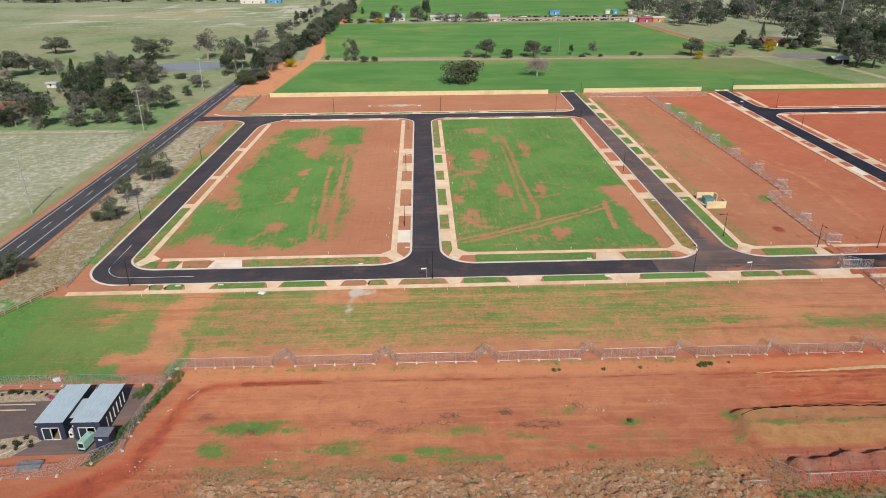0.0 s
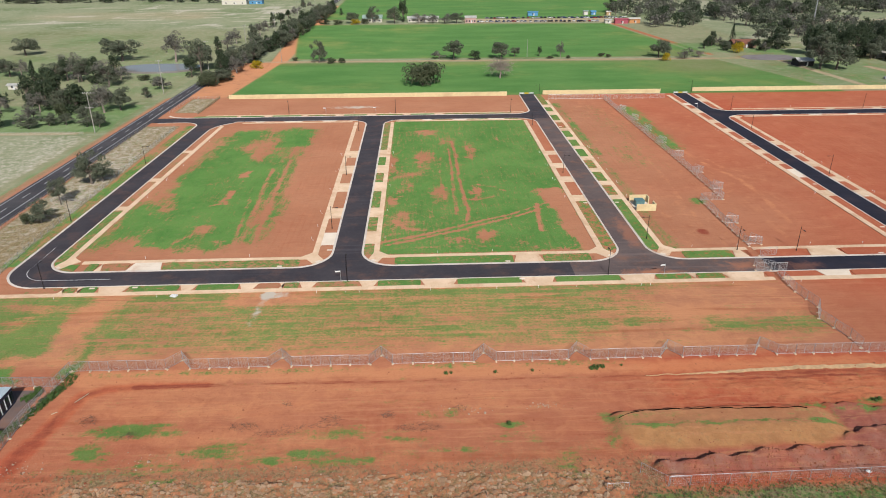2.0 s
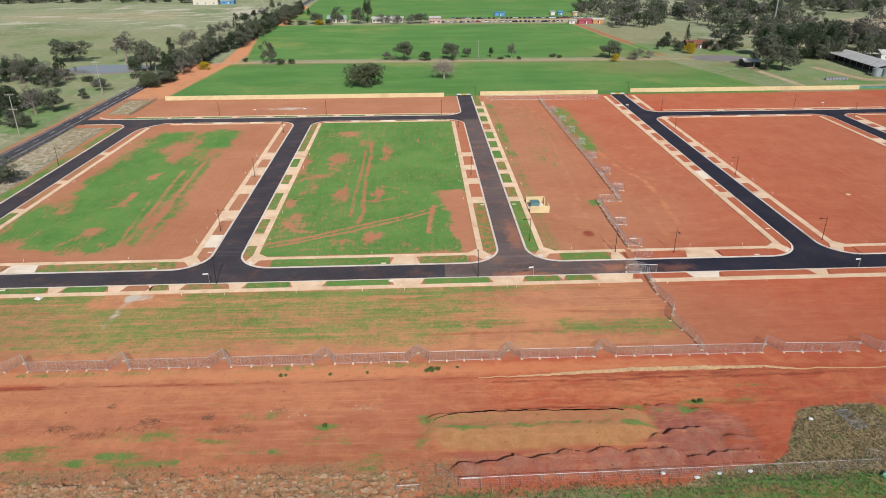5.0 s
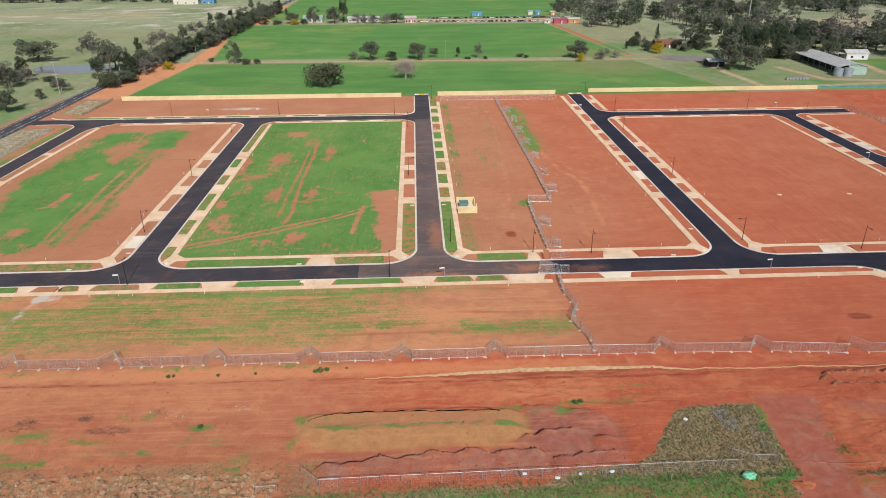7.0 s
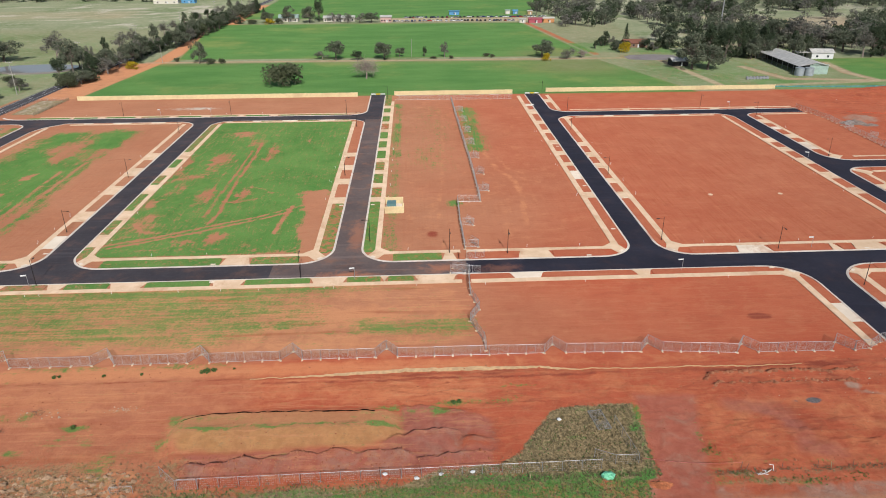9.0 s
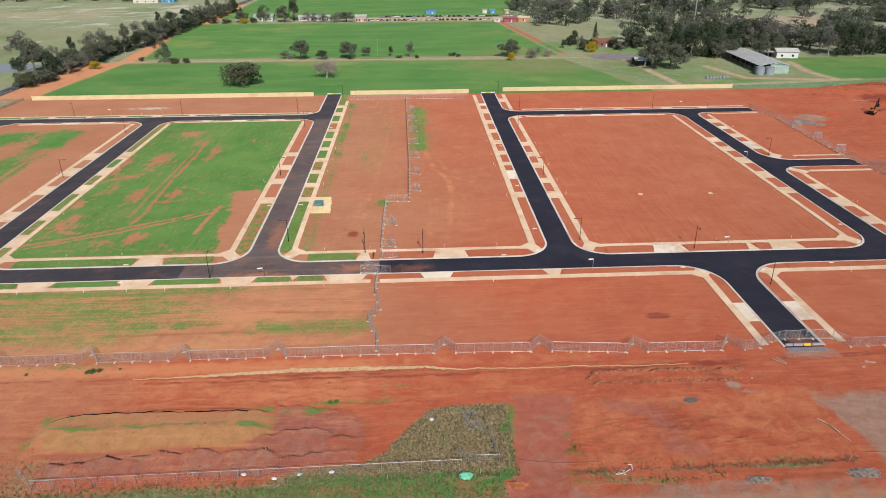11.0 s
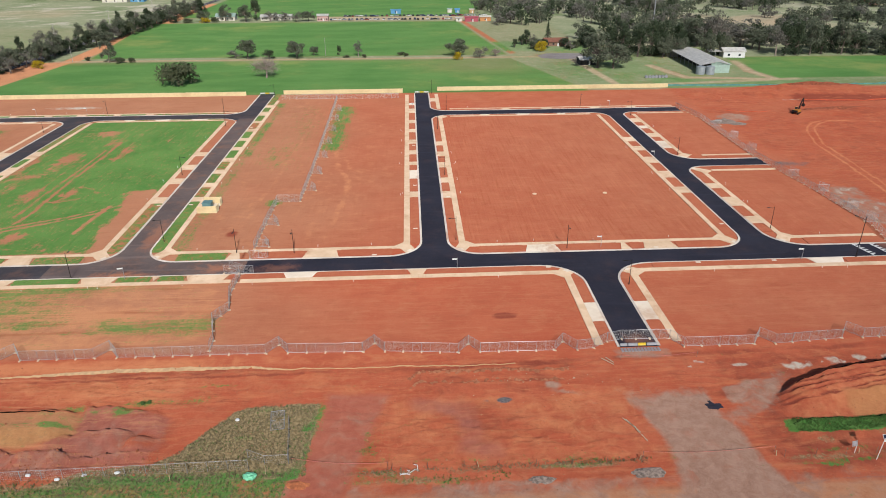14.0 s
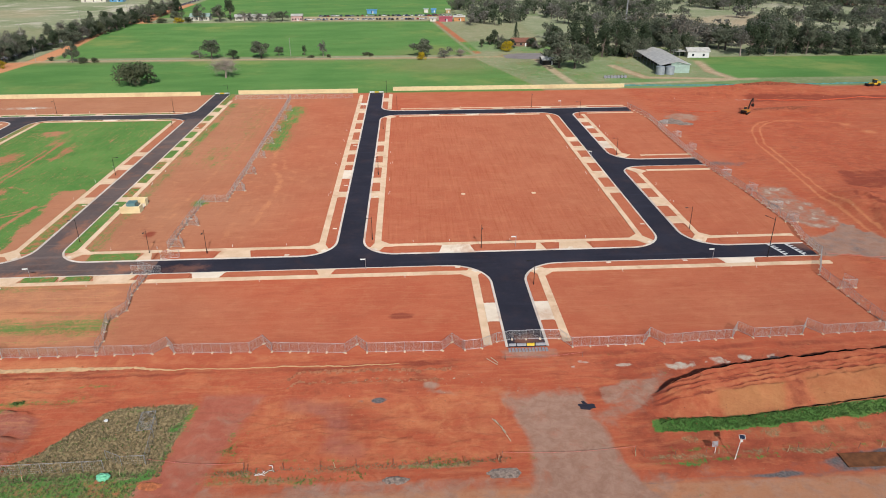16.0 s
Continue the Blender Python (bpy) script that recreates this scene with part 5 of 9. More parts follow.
paved("road_street_3_end", [(*ST[3], b0, 314.0)], [(ST[3][0], b0, -1, -1, 7), (ST[3][0], b1, -1, 1, 7)], M_MID, "dark asphalt street end")
paved("road_street_4", [(*ST[4], f1, 311.5)], [(ST[4][1], b0, 1, -1, 7), (ST[4][1], b1, 1, 1, 7)], M_NEW, "fresh black asphalt residential street")
paved("road_street_5", [(*ST[5], f1, b0)], [(ST[5][0], b0, -1, -1, 7), (ST[5][1], b0, 1, -1, 5), (ST[5][1], ESTUB[0], 1, -1, 6), (ST[5][1], ESTUB[1], 1, 1, 9)], M_NEW, "fresh black asphalt residential street")
paved("road_street_6", [(*ST[6], 92.2, f0)], [], M_NEW, "fresh black asphalt street stub")
paved("road_east_stub", [(ST[5][1], EAST, *ESTUB)], [], M_NEW, "fresh black asphalt street stub")
paved("road_back_west", [(-78, ST[3][0], b0, b1)], [(ST[2][0], b0, -1, -1, 7), (ST[2][1], b0, 1, -1, 7), (ST[1][1], b0, 1, -1, 13), (ST[1][0], b0, -1, -1, 6)], M_MID, "dark asphalt residential street")
paved("road_back_east", [(ST[4][1], EAST - 2, b0, b1)], [], M_NEW, "fresh black asphalt residential street")
bm = bmesh.new()
slab(bm, [W(*p) for p in [(ST[1][0], b0)] + [(ST[1][0], f0 + 9)] + arc(ST[1][0] + 9, f0 + 9, 9, 180, 270, 12)[1:] + [(-47.6, f0), (-47.6, f1)] + arc(ST[1][1] + 7, f1 + 7, 7, 270, 180, 10) + [(ST[1][1], b0)]], -0.2, Z_ROAD)
tagged(part("road_street_1", bm, M_MID), "dark asphalt street curving round a bend", "road", kind="structure")

# highway with its shoulder, widening slightly towards the viewer
HWY = lambda y: (-88.5 + 0.030 * (min(y, 350) - 150) + 0.0405 * max(0, y - 350), -78.9 + 0.018 * (min(y, 350) - 150) + 0.0405 * max(0, y - 350))
bm = bmesh.new()
ys = [-400] + list(range(0, 1400, 40))
rows = [[bm.verts.new((x, y, 0.05)) for x in HWY(y)] for y in ys]
for p, q in zip(rows, rows[1:]):
    bm.faces.new((p[0], p[1], q[1], q[0]))
tagged(part("road_highway", bm, M_HWY), "two-lane sealed country highway", "road", kind="structure")


def along(y, f):
    a, b = HWY(y)
    return a + (b - a) * f


bm = bmesh.new()
for f in (0.10, 0.72):
    for y in range(0, 900, 30):
        vs = [bm.verts.new((along(yy, f) + d, yy, 0.056)) for d, yy in ((-0.09, y), (0.09, y), (0.09, y + 30), (-0.09, y + 30))]
        bm.faces.new(vs)
for y in range(2, 700, 12):
    vs = [bm.verts.new((along(yy, 0.41) + d, yy, 0.056)) for d, yy in ((-0.09, y), (0.09, y), (0.09, y + 4), (-0.09, y + 4))]
    bm.faces.new(vs)
tagged(part("highway_line_marking", bm, M_PAINT), "white edge lines and dashed centre line", "road marking", kind="structure")
bm = bmesh.new()
ribbon(bm, [(-58.1, 148), (-58.1, f0 + 9)] + arc(-52.1, f0 + 9.5, 6, 180, 270, 10) + [(-38, f0 + 3.5)], -0.07, 0.07, 0.036, 0.042)
tagged(part("bend_line_marking", bm, M_PAINT), "white centre line round the bend", "road marking", kind="structure")


# --- kerbs: each follows a block's rounded outline, block on the left
def ring(x0, x1, v0, v1, sw=0, se=0, ne=0, nw=0):
    """An anticlockwise rounded outline; None leaves that side open (start after it)."""
    return ([(x0 + sw, v0), (x1 - se, v0)] + arc(x1 - se, v0 + se, se, 270, 360)[1:] + [(x1, v1 - ne)] + arc(x1 - ne, v1 - ne, ne, 0, 90)[1:]
            + [(x0 + nw, v1)] + arc(x0 + nw, v1 - nw, nw, 90, 180)[1:] + [(x0, v0 + sw)] + arc(x0 + sw, v0 + sw, sw, 180, 270)[1:])


def kerb(line, closed=False):
    bm = bmesh.new()
    ribbon(bm, line, -0.30, 0.0, -0.1, 0.055)
    ribbon(bm, line, 0.0, 0.20, -0.1, Z_KERB)
    ob = part("kerb", bm, M_KERB)
    return tagged(ob, "pale concrete kerb and gutter", "kerb", kind="structure")


kerb(ring(ST[1][1], ST[2][0], f1, b0, 7, R, 7, 13))
kerb(ring(ST[2][1], ST[3][0], f1, b0, R, R, 7, 7))
kerb([(ST[3][1], 312)] + [(ST[3][1], f1 + R)] + arc(ST[3][1] + R, f1 + R, R, 180, 270)[1:] + [(ST[4][0] - R, f1)] + arc(ST[4][0] - R, f1 + R, R, 270, 360)[1:] + [(ST[4][0], 311)])
kerb(ring(ST[4][1], ST[5][0], f1, b0, R, R, 7, 7))
kerb([(EAST, ESTUB[0]), (ST[5][1] + 6, ESTUB[0])] + arc(ST[5][1] + 6, ESTUB[0] - 6, 6, 90, 180)[1:] + [(ST[5][1], f1 + 9)] + arc(ST[5][1] + 9, f1 + 9, 9, 180, 270)[1:] + [(EAST, f1)])
kerb([(EAST - 2, b0), (ST[5][1] + 5, b0)] + arc(ST[5][1] + 5, b0 - 5, 5, 90, 180)[1:] + [(ST[5][1], ESTUB[1] + 9)] + arc(ST[5][1] + 9, ESTUB[1] + 9, 9, 180, 270)[1:] + [(EAST, ESTUB[1])])
kerb(arc(-67, b1 + 7, 7, 205, 270)[0:] + [(ST[3][0] - 7, b1)] + arc(ST[3][0] - 7, b1 + 7, 7, 270, 360)[1:] + [(ST[3][0], 313)])
kerb([(ST[4][1], 311), (ST[4][1], b1 + 7)] + arc(ST[4][1] + 7, b1 + 7, 7, 180, 270)[1:] + [(EAST - 2, b1)])
kerb([(ST[6][0], 92.4), (ST[6][0], f0 - 9)] + arc(ST[6][0] - 9, f0 - 9, 9, 0, 90)[1:] + [(ST[1][0] + 9, f0)] + arc(ST[1][0] + 9, f0 + 9, 9, 270, 180)[1:] + [(ST[1][0], b0 - 6)] + arc(ST[1][0] - 6, b0 - 6, 6, 0, 90)[1:] + [(-74, b0 - 0.4)])
kerb([(EAST, f0), (ST[6][1] + 9, f0)] + arc(ST[6][1] + 9, f0 - 9, 9, 90, 180)[1:] + [(ST[6][1], 92.4)])


# --- footpaths, verges and crossings
def pad(name, pts, mat, z, label, cat):
    bm = bmesh.new()
    slab(bm, pts, -0.1, z)
    return tagged(part(name, bm, mat), label, cat, kind="structure")


def path_along(axis_, c0, c1, a0, a1, joint=1.5):
    """A footpath of cast bays with open joints; axis 'v' runs away, 'x' across."""
    bm = bmesh.new()
    n = max(1, int(round((a1 - a0) / joint)))
    d = (a1 - a0) / n
    if (axis_ == "x" and c0 < 150) or a1 < 130:
        walk_way = thing("footpath", "sandy concrete footpath cast in bays", "footpath", kind="structure")
        p, q = a0 + 0.008, a0 + d - 0.008
        slab(bm, rect(c0, c1, p, q) if axis_ == "v" else rect(p, q, c0, c1), -0.1, Z_PATH)
        first_bay = part("bay", bm, M_PATH, walk_way)
        for k in range(1, n):
            bay = new("bay", first_bay.data)
            bay.parent = walk_way
            bay.matrix_basis = Matrix.Translation((0, k * d, 0) if axis_ == "v" else (k * d, SKEW * k * d, 0))
        return walk_way
    for k in range(n):
        p, q = a0 + k * d + 0.012, a0 + (k + 1) * d - 0.012
        slab(bm, rect(c0, c1, p, q) if axis_ == "v" else rect(p, q, c0, c1), -0.1, Z_PATH)
    return tagged(part("footpath", bm, M_PATH), "sandy concrete footpath cast in bays", "footpath", kind="structure")


def soft_rect(x0, x1, v0, v1, r=0.5):
    pts = []
    for cx, cv, a in ((x1 - r, v0 + r, 270), (x1 - r, v1 - r, 0), (x0 + r, v1 - r, 90), (x0 + r, v0 + r, 180)):
        pts += arc(cx, cv, r, a, a + 90, 3)
    return [W(*p) for p in pts]


def verge(x0, x1, v0, v1, mat):
    label = {"verge_turf": "green turf street verge", "verge_thin": "patchy turf street verge", "verge_bare": "bare red soil street verge"}[mat.name]
    return pad("verge", soft_rect(x0, x1, v0, v1), mat, Z_VERGE + 0.02, label, "verge")


def side_v(xk, xp0, xp1, v0, v1, cells, mats, pale=()):
    """One side of a street running away: kerb at xk, path from xp0 to xp1, verges at cells; concrete elsewhere."""
    inner, sgn = (xp0, 1) if xp0 > xk else (xp1, -1)
    a, b = sorted((xk + sgn * 0.22, inner - sgn * 0.02))
    path_along("v", min(xp0, xp1), max(xp0, xp1), v0, v1)
    cells = sorted(cells)
    for k, (p, q) in enumerate(cells):
        verge(a, b, p, q, mats[k % len(mats)])
    for (p, q), (r, s) in zip(cells, cells[1:]):
        if r - q > 0.5:
            pad("driveway_crossing", rect(a, b, q + 0.05, r - 0.05), M_PALE if round(q) in pale else M_PATH, Z_PATH - 0.005, "cast concrete driveway crossing", "driveway")


def side_x(vk, vp0, vp1, x0, x1, cells, mats, pale=()):
    inner, sgn = (vp0, 1) if vp0 > vk else (vp1, -1)
    a, b = sorted((vk + sgn * 0.22, inner - sgn * 0.02))
    path_along("x", vp0, vp1, x0, x1)
    cells = sorted(cells)
    for k, (p, q) in enumerate(cells):
        verge(p, q, a, b, mats[k % len(mats)])
    for (p, q), (r, s) in zip(cells, cells[1:]):
        if r - q > 0.5:
            flare = [W(q + 0.05 + (0.9 if sgn > 0 else 0), b), W(q + 0.05 + (0 if sgn > 0 else 0.9), a), W(r - 0.05 - (0 if sgn > 0 else 0.9), a), W(r - 0.05 - (0.9 if sgn > 0 else 0), b)]
            pad("driveway_crossing", flare, M_PALE if round(q) in pale else M_PATH, Z_PATH - 0.005, "cast concrete driveway crossing", "driveway")


T, H, B = M_TURF, M_THIN, M_BARE
side_v(ST[1][1], -51.9, -50.5, 139, 262, [(140.5, 152), (152.2, 172), (175, 196), (199, 226), (229, 258)], [T, T, H, H, B])
pad("verge", [W(*p) for p in arc(ST[1][1] + 7, f1 + 7, 6.6, 182, 268, 9) + [(ST[1][1] + 6.8, 138.0), (-52.1, 138.0), (-52.1, f1 + 6.8)]], M_TURF, Z_VERGE + 0.02, "green turf verge round a street corner", "verge")
side_v(ST[2][0], 4.5, 5.9, 138.2, 265, [(139.8, 145.9), (153.6, 163.1), (170.5, 183.8), (191.3, 200.5), (208.7, 217.4), (225.4, 262.2)], [B], (146,))
side_v(ST[2][1], 18.9, 20.2, 138.2, 265, [(139.8, 146.2), (153.9, 163.5), (170.5, 183.8), (191.9, 200.6), (208.7, 217.5), (226.2, 263.3)], [H, H, T, T, T, T])
side_v(ST[3][0], 72.2, 73.6, 138.2, 265, [(139.7, 172.5), (177.5, 188.8), (194.1, 202.5), (207.8, 217.2), (221.8, 265.9)], [H, B, B, B, B])
side_v(ST[3][1], 87.1, 88.4, 138.2, 300, [(139.6, 173.4), (177.1, 185.3), (189.4, 198.0), (202.0, 210.3), (214.7, 223.3), (227.4, 235.4), (239.2, 247.9), (252.0, 260.7), (264.2, 272.7), (279.5, 286.7), (292.0, 312.7)], [T, T, T, T, T, T, T, H, T, T, T])
side_v(ST[4][0], 144.9, 146.5, 138.2, 308, [(140.6, 172.9), (177.6, 189.2), (197.5, 202.7), (206.3, 214.5), (219.2, 227.5), (232.7, 242.7), (247.6, 256.1), (261.5, 272.8), (280.8, 287.1), (291.4, 306.0)], [B], (189, 287))
side_v(ST[4][1], 158.5, 160.1, 138.2, 265, [(140.8, 171.8), (177.4, 184.9), (189.6, 199.6), (205.0, 211.8), (217.1, 224.6), (229.6, 263.1)], [B])
side_v(ST[4][1], 158.5, 160.1, 279.2, 309, [(280.7, 293.6), (300.4, 308.7)], [B])
side_v(ST[5][0], 224.2, 225.5, 138.2, 265, [(141.4, 171.5), (176.7, 185.0), (191.5, 199.8), (206.5, 213.8), (219.2, 225.1), (230.9, 262.6)], [B])
side_v(ST[5][1], 239.0, 240.4, 140.2, 191.5, [(142.5, 147.8), (152.8, 160.3), (167.4, 174.6), (179.1, 189.0)], [B])
side_v(ST[5][1], 239.0, 240.4, 209.5, 265, [(210.2, 215.8), (225.0, 230.3), (235.6, 242.3), (246.4, 251.6), (257.8, 262.5)], [B], (216, 242))
side_v(ST[6][0], 180.6, 182.2, 93.2, 122.0, [(93.6, 101.5), (109.0, 117.6)], [B], (102,))
side_v(ST[6][1], 195.6, 197.2, 93.6, 122.0, [(94.0, 101.5), (109.0, 118.0)], [B], (102,))
side_x(f0, 122.6, 124.0, -62, 107, [(-53.4, -46.4), (-45.6, -43.3), (-42.0, -38.9), (-32.3, -21.7), (-17.9, -9.1), (-4.9, -0.5), (0.7, 3.7), (7.5, 16.5), (20.7, 29.9), (37.9, 51.8), (59.3, 73.5), (81.6, 89.0), (90.7, 96.5), (106, 107.5)], [H, T, T, T, T, H, H, H, T, T, T, T, H, B])
side_x(f0, 122.4, 124.0, 109, 180, [(109.0, 118.0), (125.5, 145.8), (150.2, 174.5)], [B], (118,))
side_x(f0, 122.4, 124.0, 198, 264.5, [(202, 239.2), (247.7, 261.8)], [B], (239,))
side_x(f1, 138.2, 139.6, -47.5, 4.4, [(-45.5, -43.4), (-41.7, -36.3), (-28.4, 2.2)], [T, H, H], (-36,))
side_x(f1, 138.2, 139.6, 20.3, 72.1, [(24.0, 51.4), (58.5, 69.5)], [T])
side_x(f1, 138.2, 139.6, 88.5, 107.6, [(91.5, 103.0), (106.6, 107.4)], [T, B])
side_x(f1, 138.2, 139.6, 109.0, 144.8, [(109.4, 121.0), (129.7, 142.2)], [B])
side_x(f1, 138.2, 139.6, 160.2, 224.1, [(163.0, 174.1), (182.7, 197.3), (200.0, 203.0), (211.5, 221.5)], [B], (174,))
side_x(f1, 138.2, 139.6, 240.5, EAST, [(244.0, 262.5)], [B])
side_x(b1, 278.6, 279.8, -62, 70, [(-66.0, -49.1), (-44.6, -33.8), (-30.3, -18.5), (-15.4, -4.7), (-0.9, 8.4), (12.7, 23.5), (26.8, 36.6), (40.6, 69.2)], [T])
side_x(b0, 266.0, 267.2, -40, 3.5, [(-40, -35.6), (-31.7, -24.1), (-16.4, -8.9), (-3, 2.5)], [B], (-36, -24, -9))
side_x(b0, 266.0, 267.2, 21.0, 71.5, [(23.4, 31.4), (35.5, 43.4), (49.8, 58.2), (65.0, 70.6)], [H], (31, 43, 58))
side_x(b1, 278.6, 279.9, 164, 261, [(165, 186), (190, 203), (208, 224), (229, 240), (245, 258)], [B])
side_x(b0, 266.0, 267.2, 163.5, 222, [(166, 176), (180, 191), (197, 208), (212, 221)], [B], (176, 191, 208))
side_x(b0, 266.2, 267.2, 242, EAST - 2, [(243, 260)], [B])
side_x(ESTUB[1], 206.6, 207.8, 246, EAST, [(247, 262)], [B])
side_x(ESTUB[0], 190.6, 192.0, 243, EAST, [(244, 262)], [B])


# flared concrete where two footpaths meet, with a pale ramp at the kerb return
def corner_flare(px, pv, sx, sv, bx, bv, r):
    """Paths meet at (px, pv); the block lies towards (sx, sv) of its kerb corner (bx, bv), rounded by r."""
    cx, cv = bx + sx * r, bv + sv * r
    d0, d1 = [(cx - sx * (r - 0.28) * math.cos(radians(q)), cv - sv * (r - 0.28) * math.sin(radians(q))) for q in (34, 56)]
    pts = [(px + sx * 3.0, pv + sv * 0.7), (px + sx * 0.7, pv + sv * 2.8), (px - sx * 0.7, pv + sv * 1.6), d0, d1, (px + sx * 1.6, pv - sv * 0.7)]
    pts = [W(*p) for p in pts]
    area = sum(pts[k - 1][0] * pts[k][1] - pts[k][0] * pts[k - 1][1] for k in range(len(pts)))
    pad("footpath_corner", pts if area > 0 else pts[::-1], M_PATH, Z_PATH + 0.006, "sandy concrete corner of the footpath", "footpath")
    bm = bmesh.new()
    box(bm, -0.65, 0.65, -0.35, 0.35, -0.1, Z_PATH + 0.014)
    ob = part("kerb_ramp", bm, M_PALE)
    ob.matrix_basis = pose(*W(cx - sx * (r - 0.75) * 0.707, cv - sv * (r - 0.75) * 0.707), 0, 0, 0, -45 * sx * sv)
    tagged(ob, "pale concrete pedestrian ramp", "ramp", kind="structure")


for px, pv, sx, sv, bx, bv, r in ((5.2, 138.9, -1, 1, ST[2][0], f1, R), (19.5, 138.9, 1, 1, ST[2][1], f1, R), (72.9, 138.9, -1, 1, ST[3][0], f1, R), (87.7, 138.9, 1, 1, ST[3][1], f1, R), (145.7, 138.9, -1, 1, ST[4][0], f1, R), (159.3, 138.9, 1, 1, ST[4][1], f1, R),
                                  (224.8, 138.9, -1, 1, ST[5][0], f1, R), (239.7, 138.9, 1, 1, ST[5][1], f1, 9), (181.4, 123.2, -1, -1, ST[6][0], f0, 9), (196.4, 123.2, 1, -1, ST[6][1], f0, 9), (159.3, 266.5, 1, -1, ST[4][1], b0, 7),
                                  (239.7, 207.2, 1, 1, ST[5][1], ESTUB[1], 9), (239.7, 191.3, 1, -1, ST[5][1], ESTUB[0], 6), (-51.2, 138.9, 1, 1, ST[1][1], f1, 7)):
    corner_flare(px, pv, sx, sv, bx, bv, r)

# ---------------------------------------------------------------- boundary wall
def rendered_wall(name, x0, x1, v, h=1.9):
    bay = 3.0
    n = round((x1 - x0) / bay)
    d = (x1 - x0) / n
    w = thing(name, "long cream rendered boundary wall in panels", "wall", kind="structure")
    for k in range(n):
        bm = bmesh.new()
        a, b = W(x0 + k * d + 0.03, v), W(x0 + (k + 1) * d - 0.03, v)
        box(bm, a[0], b[0], a[1] - 0.09, a[1] + 0.09, -0.2, h + (0.03 if k % 2 else 0.0))
        part("panel", bm, M_WALL, w)
    bm = bmesh.new()
    for k in range(n + 1):
        p = W(x0 + k * d, v)
        box(bm, p[0] - 0.13, p[0] + 0.13, p[1] - 0.13, p[1] + 0.13, -0.2, h + 0.06)
    part("piers", bm, M_WALL, w)


rendered_wall("wall_north_west", -60.5, 71.0, 311.6)
rendered_wall("wall_north_middle", 88.2, 143.6, 313.4)
rendered_wall("wall_north_east", 160.2, 272.0, 316.2)

# ---------------------------------------------------------------- temporary fencing
M_FOOT = plain("fence_foot", (0.78, 0.62, 0.44), 0.85, vary=0.1)
M_WIRE = plain("fence_wire", (0.62, 0.60, 0.58), 0.5, 0.2, 0.1)


def fence_panel():
    p = thing("temporary_fence_panel", "galvanised mesh construction fence panel standing on a block foot", "fence", "temporary fence panels")
    bm = bmesh.new()
    for a, b in (((0, 0, 0.08), (0, 0, 2.1)), ((3.3, 0, 0.08), (3.3, 0, 2.1)), ((0, 0, 2.08), (3.3, 0, 2.08)), ((0, 0, 0.16), (3.3, 0, 0.16))):
        tube(bm, a, b, 0.032, n=5)
    part("frame", bm, M_STEEL, p)
    bm = bmesh.new()
    tube(bm, (1.65, 0, 0.16), (1.65, 0, 2.08), 0.024, n=5)
    part("mid_post", bm, M_STEEL, p)
    bm = bmesh.new()
    for k in range(1, 27):
        box(bm, k * 0.122 - 0.0055, k * 0.122 + 0.0055, -0.003, 0.003, 0.17, 2.07)
    for k in range(1, 8):
        box(bm, 0.03, 3.27, -0.003, 0.003, 0.16 + k * 0.24, 0.168 + k * 0.24)
    part("wire_mesh", bm, M_WIRE, p)
    bm = bmesh.new()
    box(bm, -0.15, 0.15, -0.33, 0.33, 0.0, 0.14)
    box(bm, -0.11, 0.11, -0.24, 0.24, 0.14, 0.18)
    part("block_foot", bm, M_FOOT, p)
    return p


PANEL = fence_panel()
panels_used = [False]


def fence_line(points, first=0.0):
    """Panels hung end to end along a bent line."""
    for (ax, ay), (bx, by) in zip(points, points[1:]):
        L = math.hypot(bx - ax, by - ay)
        n = max(1, round(L / 3.3))
        ang = math.degrees(math.atan2(by - ay, bx - ax))
        for k in range(n):
            q = k / n
            x, y = ax + (bx - ax) * q, ay + (by - ay) * q
            jig = random.uniform(-1.2, 1.2)
            m = pose(x, y, 0.0, random.uniform(-1.5, 1.5), 0, ang + jig) @ Matrix.Diagonal((L / n / 3.3, 1, random.uniform(0.985, 1.015), 1))
            if not panels_used[0]:
                PANEL.matrix_basis, panels_used[0] = m, True
            else:
                copy_thing(PANEL, m @ Matrix.Diagonal([1 / q for q in PANEL.scale] + [1]))


def front_y(x):
    return float(np.interp(x, (-31, 60, 112, 141, 160, 211, 230, 270), (93.7, 94.0, 94.4, 93.8, 92.5, 92.6, 93.9, 95.4)))


def bays(x0, x1, apexes):
    pts = [(x0, front_y(x0))]
    for a in apexes:
        pts += [(a - 2.0, front_y(a)), (a, front_y(a) + 2.7), (a + 2.0, front_y(a))]
    return pts + [(x1, front_y(x1))]


fence_line(bays(-30.5, 177.0, (-12.3, 5.2, 22.8, 41.0, 57.7, 74.2, 91.3, 122.0, 139.7, 157.1, 174.8)))
fence_line([(177.0, front_y(177)), (180.1, 92.9), (183.1, 94.8), (186.1, 95.6), (191.4, 95.5), (195.1, 95.3), (196.9, 92.5)])
fence_line(bays(196.9, 275.0, (212.2, 229.6, 243.4, 260.0)))
